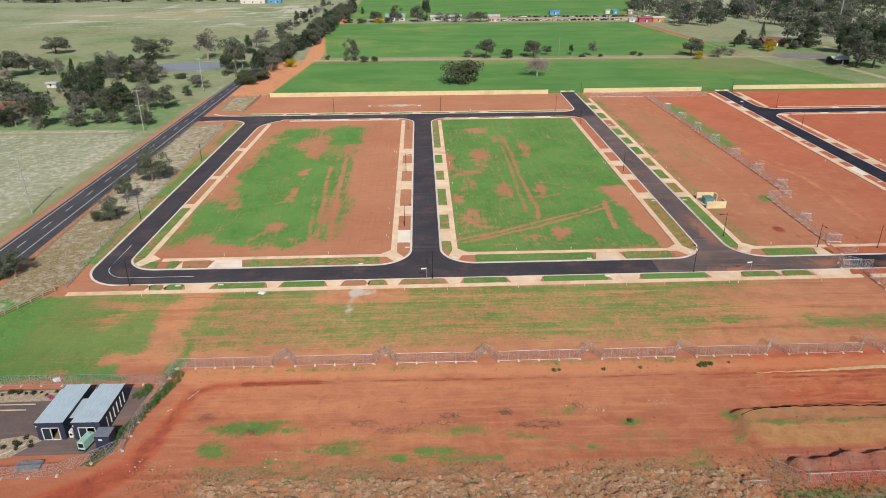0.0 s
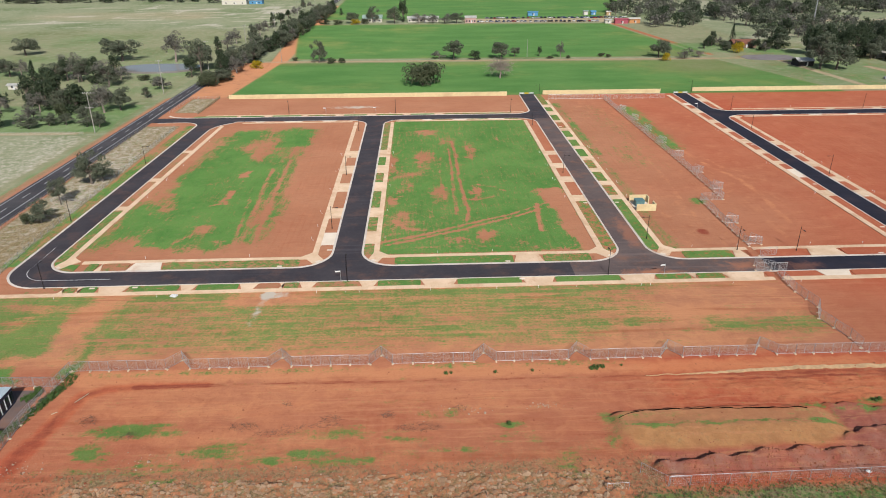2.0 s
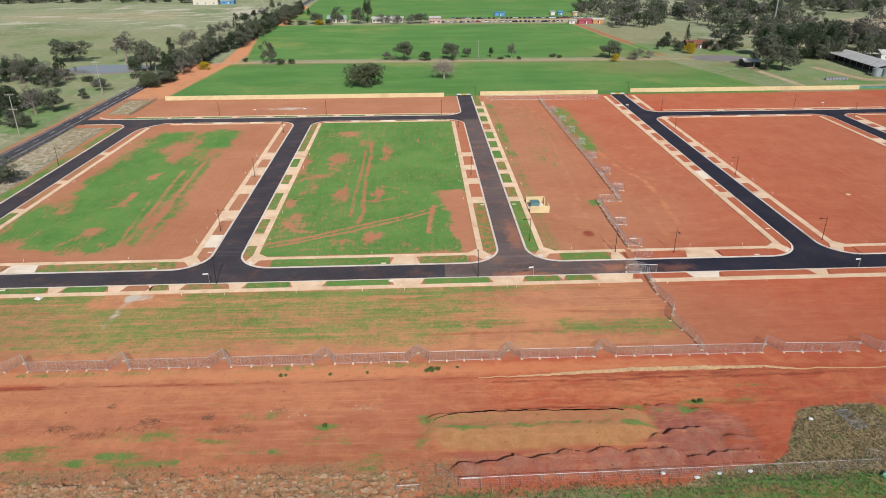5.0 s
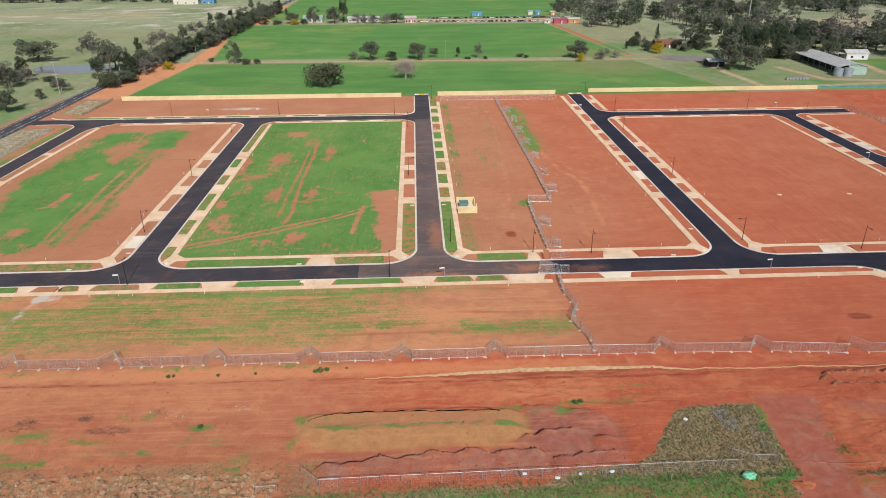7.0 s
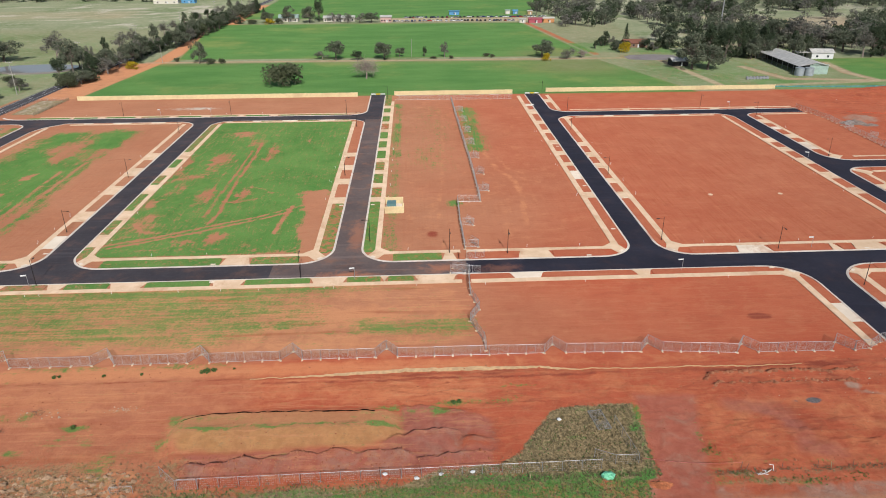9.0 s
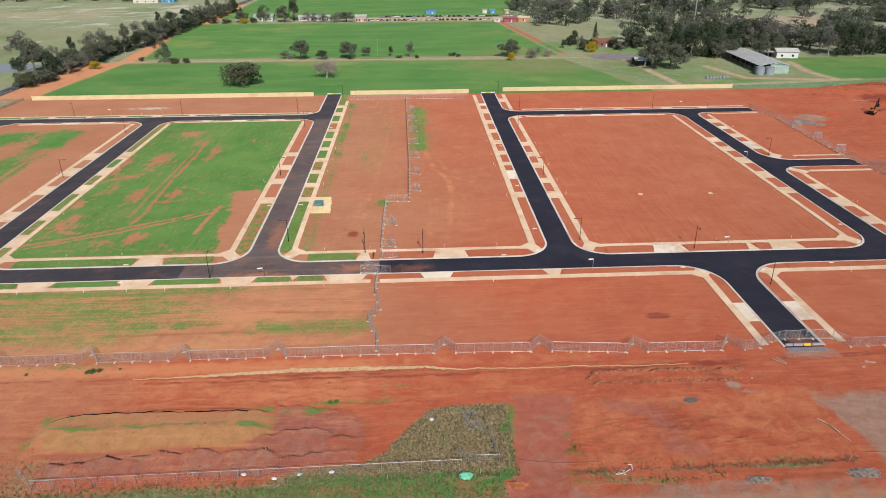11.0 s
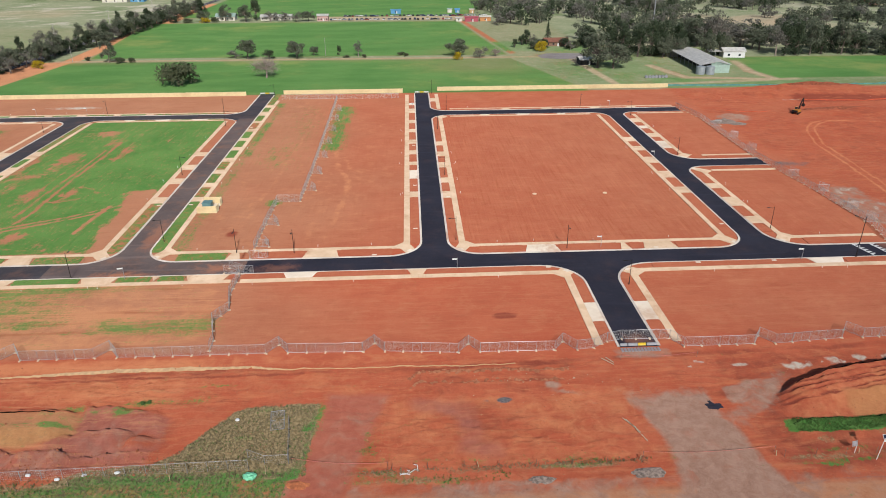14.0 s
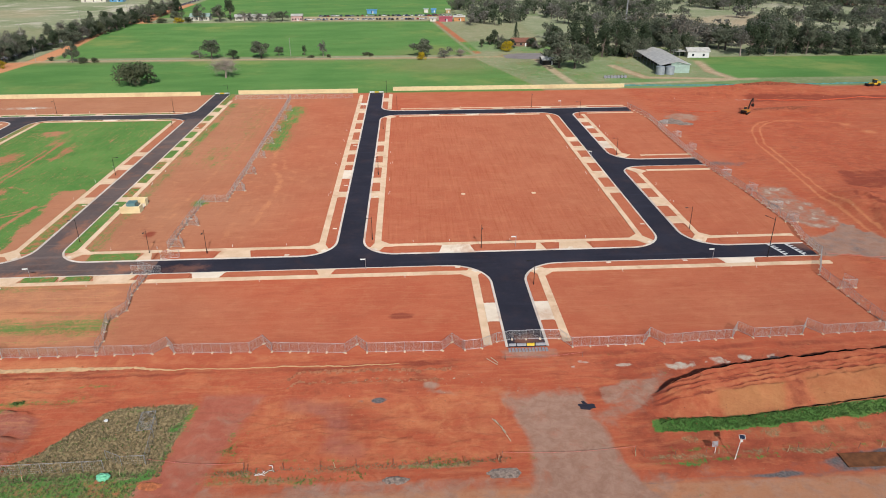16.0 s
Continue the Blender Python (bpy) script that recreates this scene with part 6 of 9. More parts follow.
# stage fence between the older and newer streets
fence_line([(109.5, 95.5), (109.4, 99.0), (107.4, 106.0), (109.6, 110.5), (108.3, 117.0), (108.6, 125.4)])
fence_line([(104.6, 127.4), (111.3, 127.0)])
fence_line([(105.3, 129.8), (108.9, 127.6)])
fence_line([(108.8, 134.6), (113.0, 135.2)])
fence_line([(108.8, 140.0), (108.7, 156.0), (109.0, 172.0), (115.5, 171.8), (115.5, 201.0), (114.6, 260.0), (114.1, 301.5)])
for x, y in ((108.9, 141.5), (108.9, 155.0), (115.5, 181.0), (115.6, 196.4), (115.5, 213.6), (115.3, 230.4), (115.2, 247.3), (115.0, 263.7), (114.6, 280.0)):
    fence_line([(x + 0.2, y), (x + 3.3, y - 0.5)])
    fence_line([(x + 3.3, y - 0.5), (x + 1.6, y + 2.4)])
fence_line([(89.0, 303.0), (142.0, 302.4)])
# east edge of the works
fence_line([(261.6, 277.5), (264.8, 257.5), (263.6, 231.0), (262.9, 206.5), (263.6, 196.5), (265.7, 171.5), (266.4, 146.0), (264.3, 137.4), (264.2, 128.6), (258.2, 118.5), (259.4, 98.6), (261.0, 95.0)])
for x, y in ((264.0, 214.0), (264.6, 230.0), (265.0, 246.0), (264.3, 186.0), (266.0, 172.0), (266.4, 158.0), (265.8, 148.5), (259.4, 112.2)):
    fence_line([(x, y), (x + 3.2, y - 0.2)])
    fence_line([(x + 3.2, y - 0.2), (x + 2.0, y + 2.8)])
# fence round the site office
fence_line([(-30.5, 93.7), (-31.1, 88.0), (-31.9, 79.5), (-31.9, 73.2), (-35.2, 70.6), (-38.9, 68.4), (-46.4, 67.9), (-60, 67.4)])
fence_line([(-31.3, 89.4), (-58.0, 89.8), (-72, 90.2)])


# ---------------------------------------------------------------- street furniture
def lamp_post(h=6.2, arm=1.3, rad=0.062):
    p = thing("street_lamp", "dark painted street lamp with a short outreach arm", "street lamp", "street lamps")
    bm = bmesh.new()
    tube(bm, (0, 0, 0), (0, 0, h), rad * 1.35, rad * 0.8, 8)
    part("pole", bm, M_DARKPOLE, p)
    bm = bmesh.new()
    tube(bm, (0, 0, 0.0), (0, 0, 0.5), rad * 2.2, rad * 1.7, 8)
    part("base_sleeve", bm, M_DARKPOLE, p)
    bm = bmesh.new()
    tube(bm, (0, 0, h * 0.92), (arm, 0, h * 0.935), rad * 0.6, rad * 0.5, 6)
    part("arm", bm, M_DARKPOLE, p)
    bm = bmesh.new()
    box(bm, arm - 0.1, arm + 0.55, -0.14, 0.14, h * 0.935 - 0.05, h * 0.935 + 0.07)
    part("lantern", bm, M_DARKPOLE, p)
    return p


LAMP = lamp_post()
spots = [(-50.2, 125.0, 90), (14.0, 125.9, 90), (71.2, 126.6, 90), (7.5, 155.3, 0), (7.2, 198.6, 0), (7.2, 251.0, 0), (-23.9, 278.6, 270), (20.4, 278.8, 270), (-61.7, 163.4, 0), (-60.0, 213.5, 0),
         (75.0, 197.2, 0), (74.5, 256.7, 0), (85.6, 145.6, 180), (85.2, 306.0, 180), (68.7, 278.6, 270), (118.8, 137.2, 270), (157.6, 192.8, 180), (157.9, 142.9, 180), (157.5, 247.4, 180), (162.5, 278.4, 270),
         (184.4, 136.6, 270), (193.9, 117.3, 180), (238.0, 209.7, 180), (239.0, 145.5, 180), (157.3, 311.0, 180), (237.8, 263.8, 180), (220.4, 279.4, 270), (105.0, 138.2, 270)]
for k, (x, y, a) in enumerate(spots):
    m = pose(x, y, 0.05, 0, 0, a)
    if k:
        copy_thing(LAMP, m)
    else:
        LAMP.matrix_basis = m
tall = lamp_post(10.3, 2.0, 0.085)
tagged(tall, "tall dark street lamp beside the new street", "street lamp")
tall.matrix_basis = pose(251.0, 128.0 + 0, 0.05, 0, 0, 120)


def street_sign():
    p = thing("street_sign", "grey post with a plain white street name blade", "sign", "street name signs")
    bm = bmesh.new()
    tube(bm, (0, 0, 0), (0, 0, 2.9), 0.05, n=6)
    part("post", bm, M_STEEL, p)
    bm = bmesh.new()
    box(bm, -1.15, 0.06, -0.03, 0.03, 2.55, 2.85)
    part("name_blade", bm, M_WHITE, p, "white name blade")
    bm = bmesh.new()
    box(bm, -0.06, 0.06, -0.06, 0.06, 2.5, 2.9)
    part("bracket", bm, M_STEEL, p)
    return p


SIGN = street_sign()
for k, (x, y, a) in enumerate(((12.7, 125.4, 8), (83.3, 125.6, 12), (157.1, 126.4, 5), (192.8, 137.0, 0), (237.6, 127.4, 0), (229.0 - 0.8, 205.1, -20), (-8.5, 278.4, 0), (12.2, 278.6, 0), (148.2, 279.0, 0), (233.1, 279.2, 0))):
    m = pose(x, y, 0.05, 0, 0, a)
    if k:
        copy_thing(SIGN, m)
    else:
        SIGN.matrix_basis = m


def peg():
    p = thing("survey_peg", "white survey peg at a lot corner", "peg", "survey pegs")
    bm = bmesh.new()
    box(bm, -0.05, 0.05, -0.05, 0.05, 0, 0.75)
    part("stake", bm, M_WHITE, p)
    bm = bmesh.new()
    box(bm, -0.06, 0.06, -0.06, 0.06, 0.75, 0.92)
    part("cap", bm, M_WHITE, p)
    return p


PEG = peg()
first_peg = [True]


def stake(x, v):
    wx, wy = W(x, v)
    m = pose(wx, wy, 0, random.uniform(-8, 8), random.uniform(-8, 8), random.uniform(0, 90)) @ Matrix.Diagonal((0.6, 0.6, random.uniform(0.4, 0.75), 1))
    if first_peg[0]:
        PEG.matrix_basis, first_peg[0] = m, False
    else:
        copy_thing(PEG, m @ Matrix.Diagonal((1 / 0.6, 1 / 0.6, 1 / PEG.scale.z, 1)))


for x, vs in ((3.6, (149, 158, 167, 186, 203, 221)), (21.2, (150, 168, 188, 207, 222)), (71.3, (176, 191, 205, 219, 240)), (89.6, (175, 187, 200, 212, 225, 250)), (143.8, (175, 203, 216, 231, 245)), (161.2, (175, 187, 203, 215, 228)),
              (223.0, (174, 189, 204, 217)), (241.6, (163, 178, 233, 245)), (-49.3, (182, 197, 212, 240))):
    for v in vs:
        stake(x, v)
        if int(v) % 2:
            stake(x + random.uniform(-0.6, 0.6), v + 1.2)
for v, xs in ((121.6, (-46, -25, -21, 8, 14, 17, 32, 46, 55, 63, 77, 79, 97, 112, 134, 166, 215, 240, 246)), (140.6, (-34, -10, 34, 47, 95, 106, 124, 137, 168, 177, 192, 211, 250)), (281.2, (-40, -20, 3, 18, 33, 172, 190, 230))):
    for x in xs:
        stake(x, v)


def service_pit(x, v, w=1.1, d=0.6):
    bm = bmesh.new()
    box(bm, -w / 2, w / 2, -d / 2, d / 2, -0.1, 0.17)
    box(bm, -w / 2 + 0.12, w / 2 - 0.12, -d / 2 + 0.1, d / 2 - 0.1, 0.17, 0.19)
    ob = part("service_pit", bm, M_PALE)
    wx, wy = W(x, v)
    ob.matrix_basis = pose(wx, wy, 0)
    tagged(ob, "pale concrete service pit lid in the verge", "pit lid", "service pits")


for x, v in ((-31, 125.9), (52, 125.9), (50, 134.8), (-2, 134.7), (138, 134.8), (206, 134.8), (213, 126.1), (147.9, 150), (8.3, 143), (157.6, 172.5), (227.9, 148), (76.2, 171), (85.0, 171), (85.0, 254), (148.1, 183), (148.1, 225), (178, 126.0), (231, 126.0), (-40, 125.9)):
    service_pit(x, v)
for x, y in ((182.9, 174.3), (203.5, 174.0)):
    bm = bmesh.new()
    tube(bm, (0, 0, 0), (0, 0, 0.12), 0.65, n=14)
    ob = part("manhole", bm, M_PATH)
    ob.matrix_basis = pose(x, y, 0)
    tagged(ob, "round pale concrete manhole cover in bare soil", "manhole", "manholes")


# ---------------------------------------------------------------- walled transformer bay
def transformer_bay():
    t = thing("transformer_enclosure", "cream rendered walls sheltering an electrical kiosk", "enclosure", at=pose(88.6, 164.3, 0))
    for name, q in (("south_wall", (0, 5.3, 0, 0.22)), ("north_wall", (0, 5.0, 7.3, 7.52)), ("east_wall", (5.05, 5.27, 0.22, 2.6)), ("east_wall", (4.78, 5.0, 5.4, 7.3))):
        bm = bmesh.new()
        box(bm, *q, -0.1, 1.95)
        part(name, bm, M_WALL, t)
    bm = bmesh.new()
    box(bm, 0.1, 4.7, 0.25, 7.25, 0.0, 0.1)
    part("floor_slab", bm, M_PALE, t)
    return t


transformer_bay()
M_TEAL = plain("teal_paint", (0.16, 0.30, 0.30), 0.5, vary=0.1)
kiosk = thing("transformer_kiosk", "grey-green steel electrical transformer cabinet on a slab", "cabinet", at=pose(89.3, 167.2, 0.1))
bm = bmesh.new()
box(bm, 0, 2.3, 0, 2.4, 0, 1.6)
part("housing", bm, M_TEAL, kiosk)
bm = bmesh.new()
box(bm, -0.1, 2.4, -0.1, 2.5, 1.6, 1.72)
part("lid", bm, M_TEAL, kiosk)
bm = bmesh.new()
box(bm, 0.1, 1.1, -0.03, 0.0, 0.1, 1.5)
part("door", bm, M_TEAL, kiosk)
bm = bmesh.new()
box(bm, 1.2, 2.2, -0.03, 0.0, 0.1, 1.5)
part("door", bm, M_TEAL, kiosk)


# ---------------------------------------------------------------- street ends
def barrier(x, y, w, mat, label, a=0):
    b = thing("road_barrier", label, "barrier", "road barriers", at=pose(x, y, 0.04, 0, 0, a))
    bm = bmesh.new()
    vs = [(-w / 2, -0.28, 0), (-w / 2, 0.28, 0), (-w / 2, 0.16, 0.16), (-w / 2, 0.1, 0.38), (-w / 2, -0.1, 0.38), (-w / 2, -0.16, 0.16)]
    a_ = [bm.verts.new(v) for v in vs]
    b_ = [bm.verts.new((w / 2, v[1], v[2])) for v in vs]
    bm.faces.new(a_)
    bm.faces.new(b_[::-1])
    for k in range(6):
        bm.faces.new((a_[k - 1], a_[k], b_[k], b_[k - 1]))
    part("shell", bm, mat, b)
    bm = bmesh.new()
    tube(bm, (w / 2 - 0.15, 0, 0.38), (w / 2 - 0.15, 0, 0.43), 0.09, n=8)
    part("filler_cap", bm, mat, b)


M_YELLOW = plain("yellow_plastic", (0.75, 0.50, 0.03), 0.5, vary=0.08)
M_GREYP = plain("grey_plastic", (0.34, 0.34, 0.36), 0.6, vary=0.1)
for x, w, m, lab in ((185.9, 1.3, M_GREYP, "dark grey water-filled road barrier"), (187.6, 1.7, M_GREYP, "grey water-filled road barrier"), (189.3, 1.4, M_YELLOW, "yellow water-filled road barrier"), (191.2, 1.9, M_GREYP, "grey water-filled road barrier")):
    barrier(x, 93.6, w, m, lab)
bm = bmesh.new()
for k in range(12):
    box(bm, 185.0 + k * 0.62, 185.42 + k * 0.62, 91.4, 92.6, -0.05, 0.10)
tagged(part("rubber_ramp", bm, M_GREYP), "ribbed grey ramp at the end of the new street", "ramp", kind="structure")
for x0 in (254.2, 258.6):
    bm = bmesh.new()
    for k in range(6):
        slab(bm, [(x0 + 0.25 * k, 135.1 - k * 1.05), (x0 + 0.25 * k + 0.45, 134.5 - k * 1.05), (x0 + 0.25 * k + 1.5, 134.9 - k * 1.05), (x0 + 0.25 * k + 1.2, 135.3 - k * 1.05)], 0.02, 0.041)
        slab(bm, [(x0 + 0.25 * k, 135.1 - k * 1.05), (x0 + 0.25 * k + 0.25, 133.9 - k * 1.05), (x0 + 0.25 * k + 0.6, 133.9 - k * 1.05), (x0 + 0.25 * k + 0.45, 135.1 - k * 1.05)], 0.02, 0.043)
    tagged(part("hatched_line_marking", bm, M_PAINT), "white toothed line painted on new asphalt", "road marking", kind="structure")
for cx, v, w in ((80.5, 313.4, 6.6), (152.6, 311.2, 6.4)):
    e = thing("street_end_rail", "white and yellow rail closing a street end", "barrier", "street end rails", at=pose(*W(cx, v), 0))
    for k in range(4):
        bm = bmesh.new()
        x = -w / 2 + w * k / 3
        box(bm, x - 0.06, x + 0.06, -0.06, 0.06, 0, 1.0)
        part("post", bm, M_STEEL, e)
    for k in range(3):
        bm = bmesh.new()
        box(bm, -w / 2 + w * k / 3 + 0.1, -w / 2 + w * (k + 1) / 3 - 0.1, -0.1, -0.05, 0.45, 0.95)
        part("board", bm, M_YELLOW if k == 1 else M_WHITE, e)

# ---------------------------------------------------------------- site office
M_NAVY = plain("dark_blue_cladding", (0.035, 0.042, 0.075), 0.55, vary=0.15)
M_ROOF = plain("pale_blue_roof_steel", (0.64, 0.74, 0.78), 0.45, 0.1, 0.05, 0.6)
M_GLASS = Nodes("window_glass", 0.08, 0.0, 0.8)
M_GLASS.set("Base Color", (0.03, 0.04, 0.05))
M_GLASS = M_GLASS.m
M_FRAME = plain("white_window_frame", (0.75, 0.75, 0.74), 0.5, vary=0.05)
M_DECK = plain("brown_floor", (0.32, 0.22, 0.14), 0.8, vary=0.2)


def office(x0, x1, y0, y1, glazed):
    h0, h1 = 2.9, 3.15
    o = thing("site_office", "dark blue modular site office with a ribbed pale blue roof", "building", "site offices", at=pose(x0, y0, 0))
    w, d = x1 - x0, y1 - y0
    door0, door1, dh = 0.7, w - 0.75, 2.25
    for name, q in (("front_wall", (0, door0, 0, 0.14, 0, h1)), ("front_wall", (door1, w, 0, 0.14, 0, h1)), ("front_wall", (door0, door1, 0, 0.14, dh, h1)), ("west_wall", (0, 0.14, 0.14, d, 0, h0 + 0.05)),
                    ("rear_wall", (0.14, w - 0.14, d - 0.14, d, 0, h0)), ("floor", (0.14, w - 0.14, 0.14, d - 0.14, 0.02, 0.12))):
        bm = bmesh.new()
        box(bm, *q)
        part(name, bm, M_DECK if name == "floor" else M_NAVY, o)
    if glazed:
        bm = bmesh.new()
        box(bm, w - 0.14, w, 0.14, 2.2, 0, h0)
        box(bm, w - 0.14, w, 2.2, d, 0, 0.35)
        box(bm, w - 0.14, w, 2.2, d, 2.3, h0)
        part("east_wall", bm, M_NAVY, o)
        n = 6
        for k in range(n):
            a, b = 2.2 + (d - 2.2) * k / n, 2.2 + (d - 2.2) * (k + 1) / n
            win = bmesh.new()
            box(win, w - 0.07, w - 0.04, a + 0.12, b, 0.4, 2.25)
            pane = part("window", win, M_GLASS, o)
            win = bmesh.new()
            box(win, w - 0.10, w + 0.05, a, a + 0.14, 0.35, 2.3)
            part("window_frame", win, M_FRAME, pane)
    else:
        bm = bmesh.new()
        box(bm, w - 0.14, w, 0.14, d, 0, h0)
        part("east_wall", bm, M_NAVY, o)
    bm = bmesh.new()
    for q in ((door0, door0 + 0.12, 0, dh), (door1 - 0.12, door1, 0, dh), (door0, door1, dh - 0.12, dh), (door0, door1, 0, 0.1), ((door0 + door1) / 2 - 0.05, (door0 + door1) / 2 + 0.05, 0, dh)):
        box(bm, q[0], q[1], -0.05, 0.1, q[2], q[3])
    part("door_frame", bm, M_FRAME, o)
    bm = bmesh.new()
    box(bm, door0 + 0.1, (door0 + door1) / 2, 0.02, 0.05, 0.1, dh - 0.1)
    part("door_glass", bm, M_GLASS, o)
    bm = bmesh.new()
    n = int(w / 0.42)
    for k in range(n):
        a = -0.08 + (w + 0.16) * k / n
        vs = [bm.verts.new(p) for p in ((a, -0.12, h1 + 0.02), (a + 0.26, -0.12, h1 + 0.02), (a + 0.33, -0.12, h1 + 0.12), (a + (w + 0.16) / n, -0.12, h1 + 0.02))]
        ws = [bm.verts.new((v.co.x, d + 0.12, v.co.z - (h1 - h0))) for v in vs]
        for i in range(3):
            bm.faces.new((vs[i], vs[i + 1], ws[i + 1], ws[i]))
    bmesh.ops.remove_doubles(bm, verts=bm.verts, dist=0.005)
    part("roof", bm, M_ROOF, o)
    bm = bmesh.new()
    box(bm, -0.1, w + 0.1, -0.16, -0.08, h1 - 0.22, h1 + 0.02)
    part("fascia", bm, M_NAVY, o)
    bm = bmesh.new()
    box(bm, 0.15, 0.33, -0.3, -0.16, 2.6, 2.75)
    part("flood_light", bm, M_WHITE, o)


office(-45.0, -41.0, 76.0, 85.6, False)
office(-39.7, -35.7, 75.9, 85.5, True)
link = thing("link_roof", "low grey roof bridging two site offices", "roof", at=pose(-41.0, 78.0, 0))
bm = bmesh.new()
box(bm, 0, 1.3, 0, 4.6, 2.35, 2.45)
part("sheet", bm, M_ROOF, link)
for y in (0.1, 4.4):
    for x in (0.1, 1.1):
        bm = bmesh.new()
        box(bm, x, x + 0.1, y, y + 0.1, 0, 2.35)
        part("post", bm, M_NAVY, link)
toilet = thing("site_toilet_block", "small dark blue site cabin with a flat grey roof", "cabin", at=pose(-35.7, 73.7, 0))
for name, q, m in (("body", (0, 2.1, 0, 1.9, 0, 2.3), M_NAVY), ("roof", (-0.08, 2.18, -0.08, 1.98, 2.3, 2.42), M_STEEL), ("window", (0.55, 1.05, -0.03, 0.0, 1.5, 1.8), M_FRAME), ("door", (2.1, 2.13, 0.5, 1.4, 0.1, 2.1), M_NAVY)):
    bm = bmesh.new()
    box(bm, *q)
    part(name, bm, m, toilet)
M_MINT = plain("mint_green_paint", (0.42, 0.66, 0.55), 0.5, vary=0.08)
gen = thing("generator", "mint green skid-mounted diesel generator", "generator", at=pose(-38.2, 73.5, 0, 0, 0, -12))
for name, q, m in (("canopy", (0, 1.1, 0, 2.5, 0.25, 1.5), M_MINT), ("skid", (-0.05, 1.15, -0.05, 2.55, 0.0, 0.25), M_DARKPOLE), ("roof_panel", (0.05, 1.05, 0.05, 2.45, 1.5, 1.56), M_MINT), ("vent", (0.15, 0.95, -0.03, 0.0, 0.6, 1.3), M_DARKPOLE)):
    bm = bmesh.new()
    box(bm, *q)
    part(name, bm, m, gen)
bm = bmesh.new()
tube(bm, (0.8, 2.0, 1.5), (0.8, 2.0, 1.85), 0.05)
part("exhaust", bm, M_STEEL, gen)
for k, (x, y) in enumerate(((-40.7, 76.3), (-40.0, 76.5))):
    ac = thing("air_conditioner", "white outdoor air conditioner unit beside the office", "air conditioner", "air conditioners", at=pose(x, y, 0))
    for name, q, m in (("case", (0, 0.55, 0, 0.9, 0.1, 1.2), M_WHITE), ("feet", (0.03, 0.52, 0.05, 0.85, 0, 0.1), M_DARKPOLE)):
        bm = bmesh.new()
        box(bm, *q)
        part(name, bm, m, ac)
    bm = bmesh.new()
    tube(bm, (0.28, -0.02, 0.65), (0.28, 0.0, 0.65), 0.22, n=12)
    part("fan_grille", bm, M_DARKPOLE, ac)
M_BITUM = asphalt("site_paving", (0.105, 0.080, 0.076), (0.165, 0.125, 0.115), 0.55)
pad("site_paving", [(-72, 72.3), (-33.2, 72.8), (-32.6, 88.6), (-72, 89.0)], M_BITUM, 0.015, "dark gravelled yard round the site office", "paving")
M_PLANK = plain("pale_timber", (0.60, 0.50, 0.36), 0.8, vary=0.15)
st = thing("frame_stack", "stack of grey metal fence frames lying on soil", "stack", at=pose(-45.2, 69.4, 0, 0, 0, 3))
for k in range(5):
    bm = bmesh.new()
    for j in range(8):
        box(bm, 0, 3.3, j * 0.24, j * 0.24 + 0.05, 0.05 + k * 0.08, 0.09 + k * 0.08)
    for j in (0, 3.25):
        box(bm, j, j + 0.05, 0, 1.75, 0.05 + k * 0.08, 0.1 + k * 0.08)
    part("frame", bm, M_STEEL, st)
edge = thing("garden_edging", "pale timber edging boards round a planted bed", "edging", at=pose(0, 0, 0))
for a, b in (((-46.6, 75.0), (-49.5, 72.4)), ((-46.6, 75.0), (-46.6, 75.9)), ((-72, 84.8), (-49.8, 84.6)), ((-72, 83.4), (-50.6, 83.2))):
    bm = bmesh.new()
    tube(bm, (*a, 0.12), (*b, 0.12), 0.1, n=4)
    part("board", bm, M_PLANK, edge)


# ---------------------------------------------------------------- foreground fence and works litter
def chain_fence(points, h=1.75, label="grey chain-mesh fence with a top rail"):
    f = thing("chain_mesh_fence", label, "fence", "chain mesh fences")
    for (ax, ay), (bx, by) in zip(points, points[1:]):
        L = math.hypot(bx - ax, by - ay)
        n = max(1, round(L / 2.75))
        for k in range(n + 1):
            q = k / n
            x, y = ax + (bx - ax) * q, ay + (by - ay) * q
            bm = bmesh.new()
            tube(bm, (x, y, -0.2), (x + random.uniform(-0.05, 0.05), y + random.uniform(-0.08, 0.05), h + 0.03), 0.038, n=6)
            part("post", bm, M_STEEL, f)
        bm = bmesh.new()
        tube(bm, (ax, ay, h), (bx, by, h), 0.026, n=6)
        part("top_rail", bm, M_STEEL, f)
        bm = bmesh.new()
        u = Vector((bx - ax, by - ay, 0)) / L
        m = Matrix.Translation((ax, ay, 0)) @ Matrix.Rotation(math.atan2(u.y, u.x), 4, "Z")
        for k in range(int(L / 0.30)):
            box(bm, k * 0.30, k * 0.30 + 0.006, -0.003, 0.003, 0.05, h, m)
        for k in range(5):
            box(bm, 0, L, -0.003, 0.003, 0.06 + k * 0.38, 0.066 + k * 0.38, m)
        part("wire_mesh", bm, M_WIRE, f)


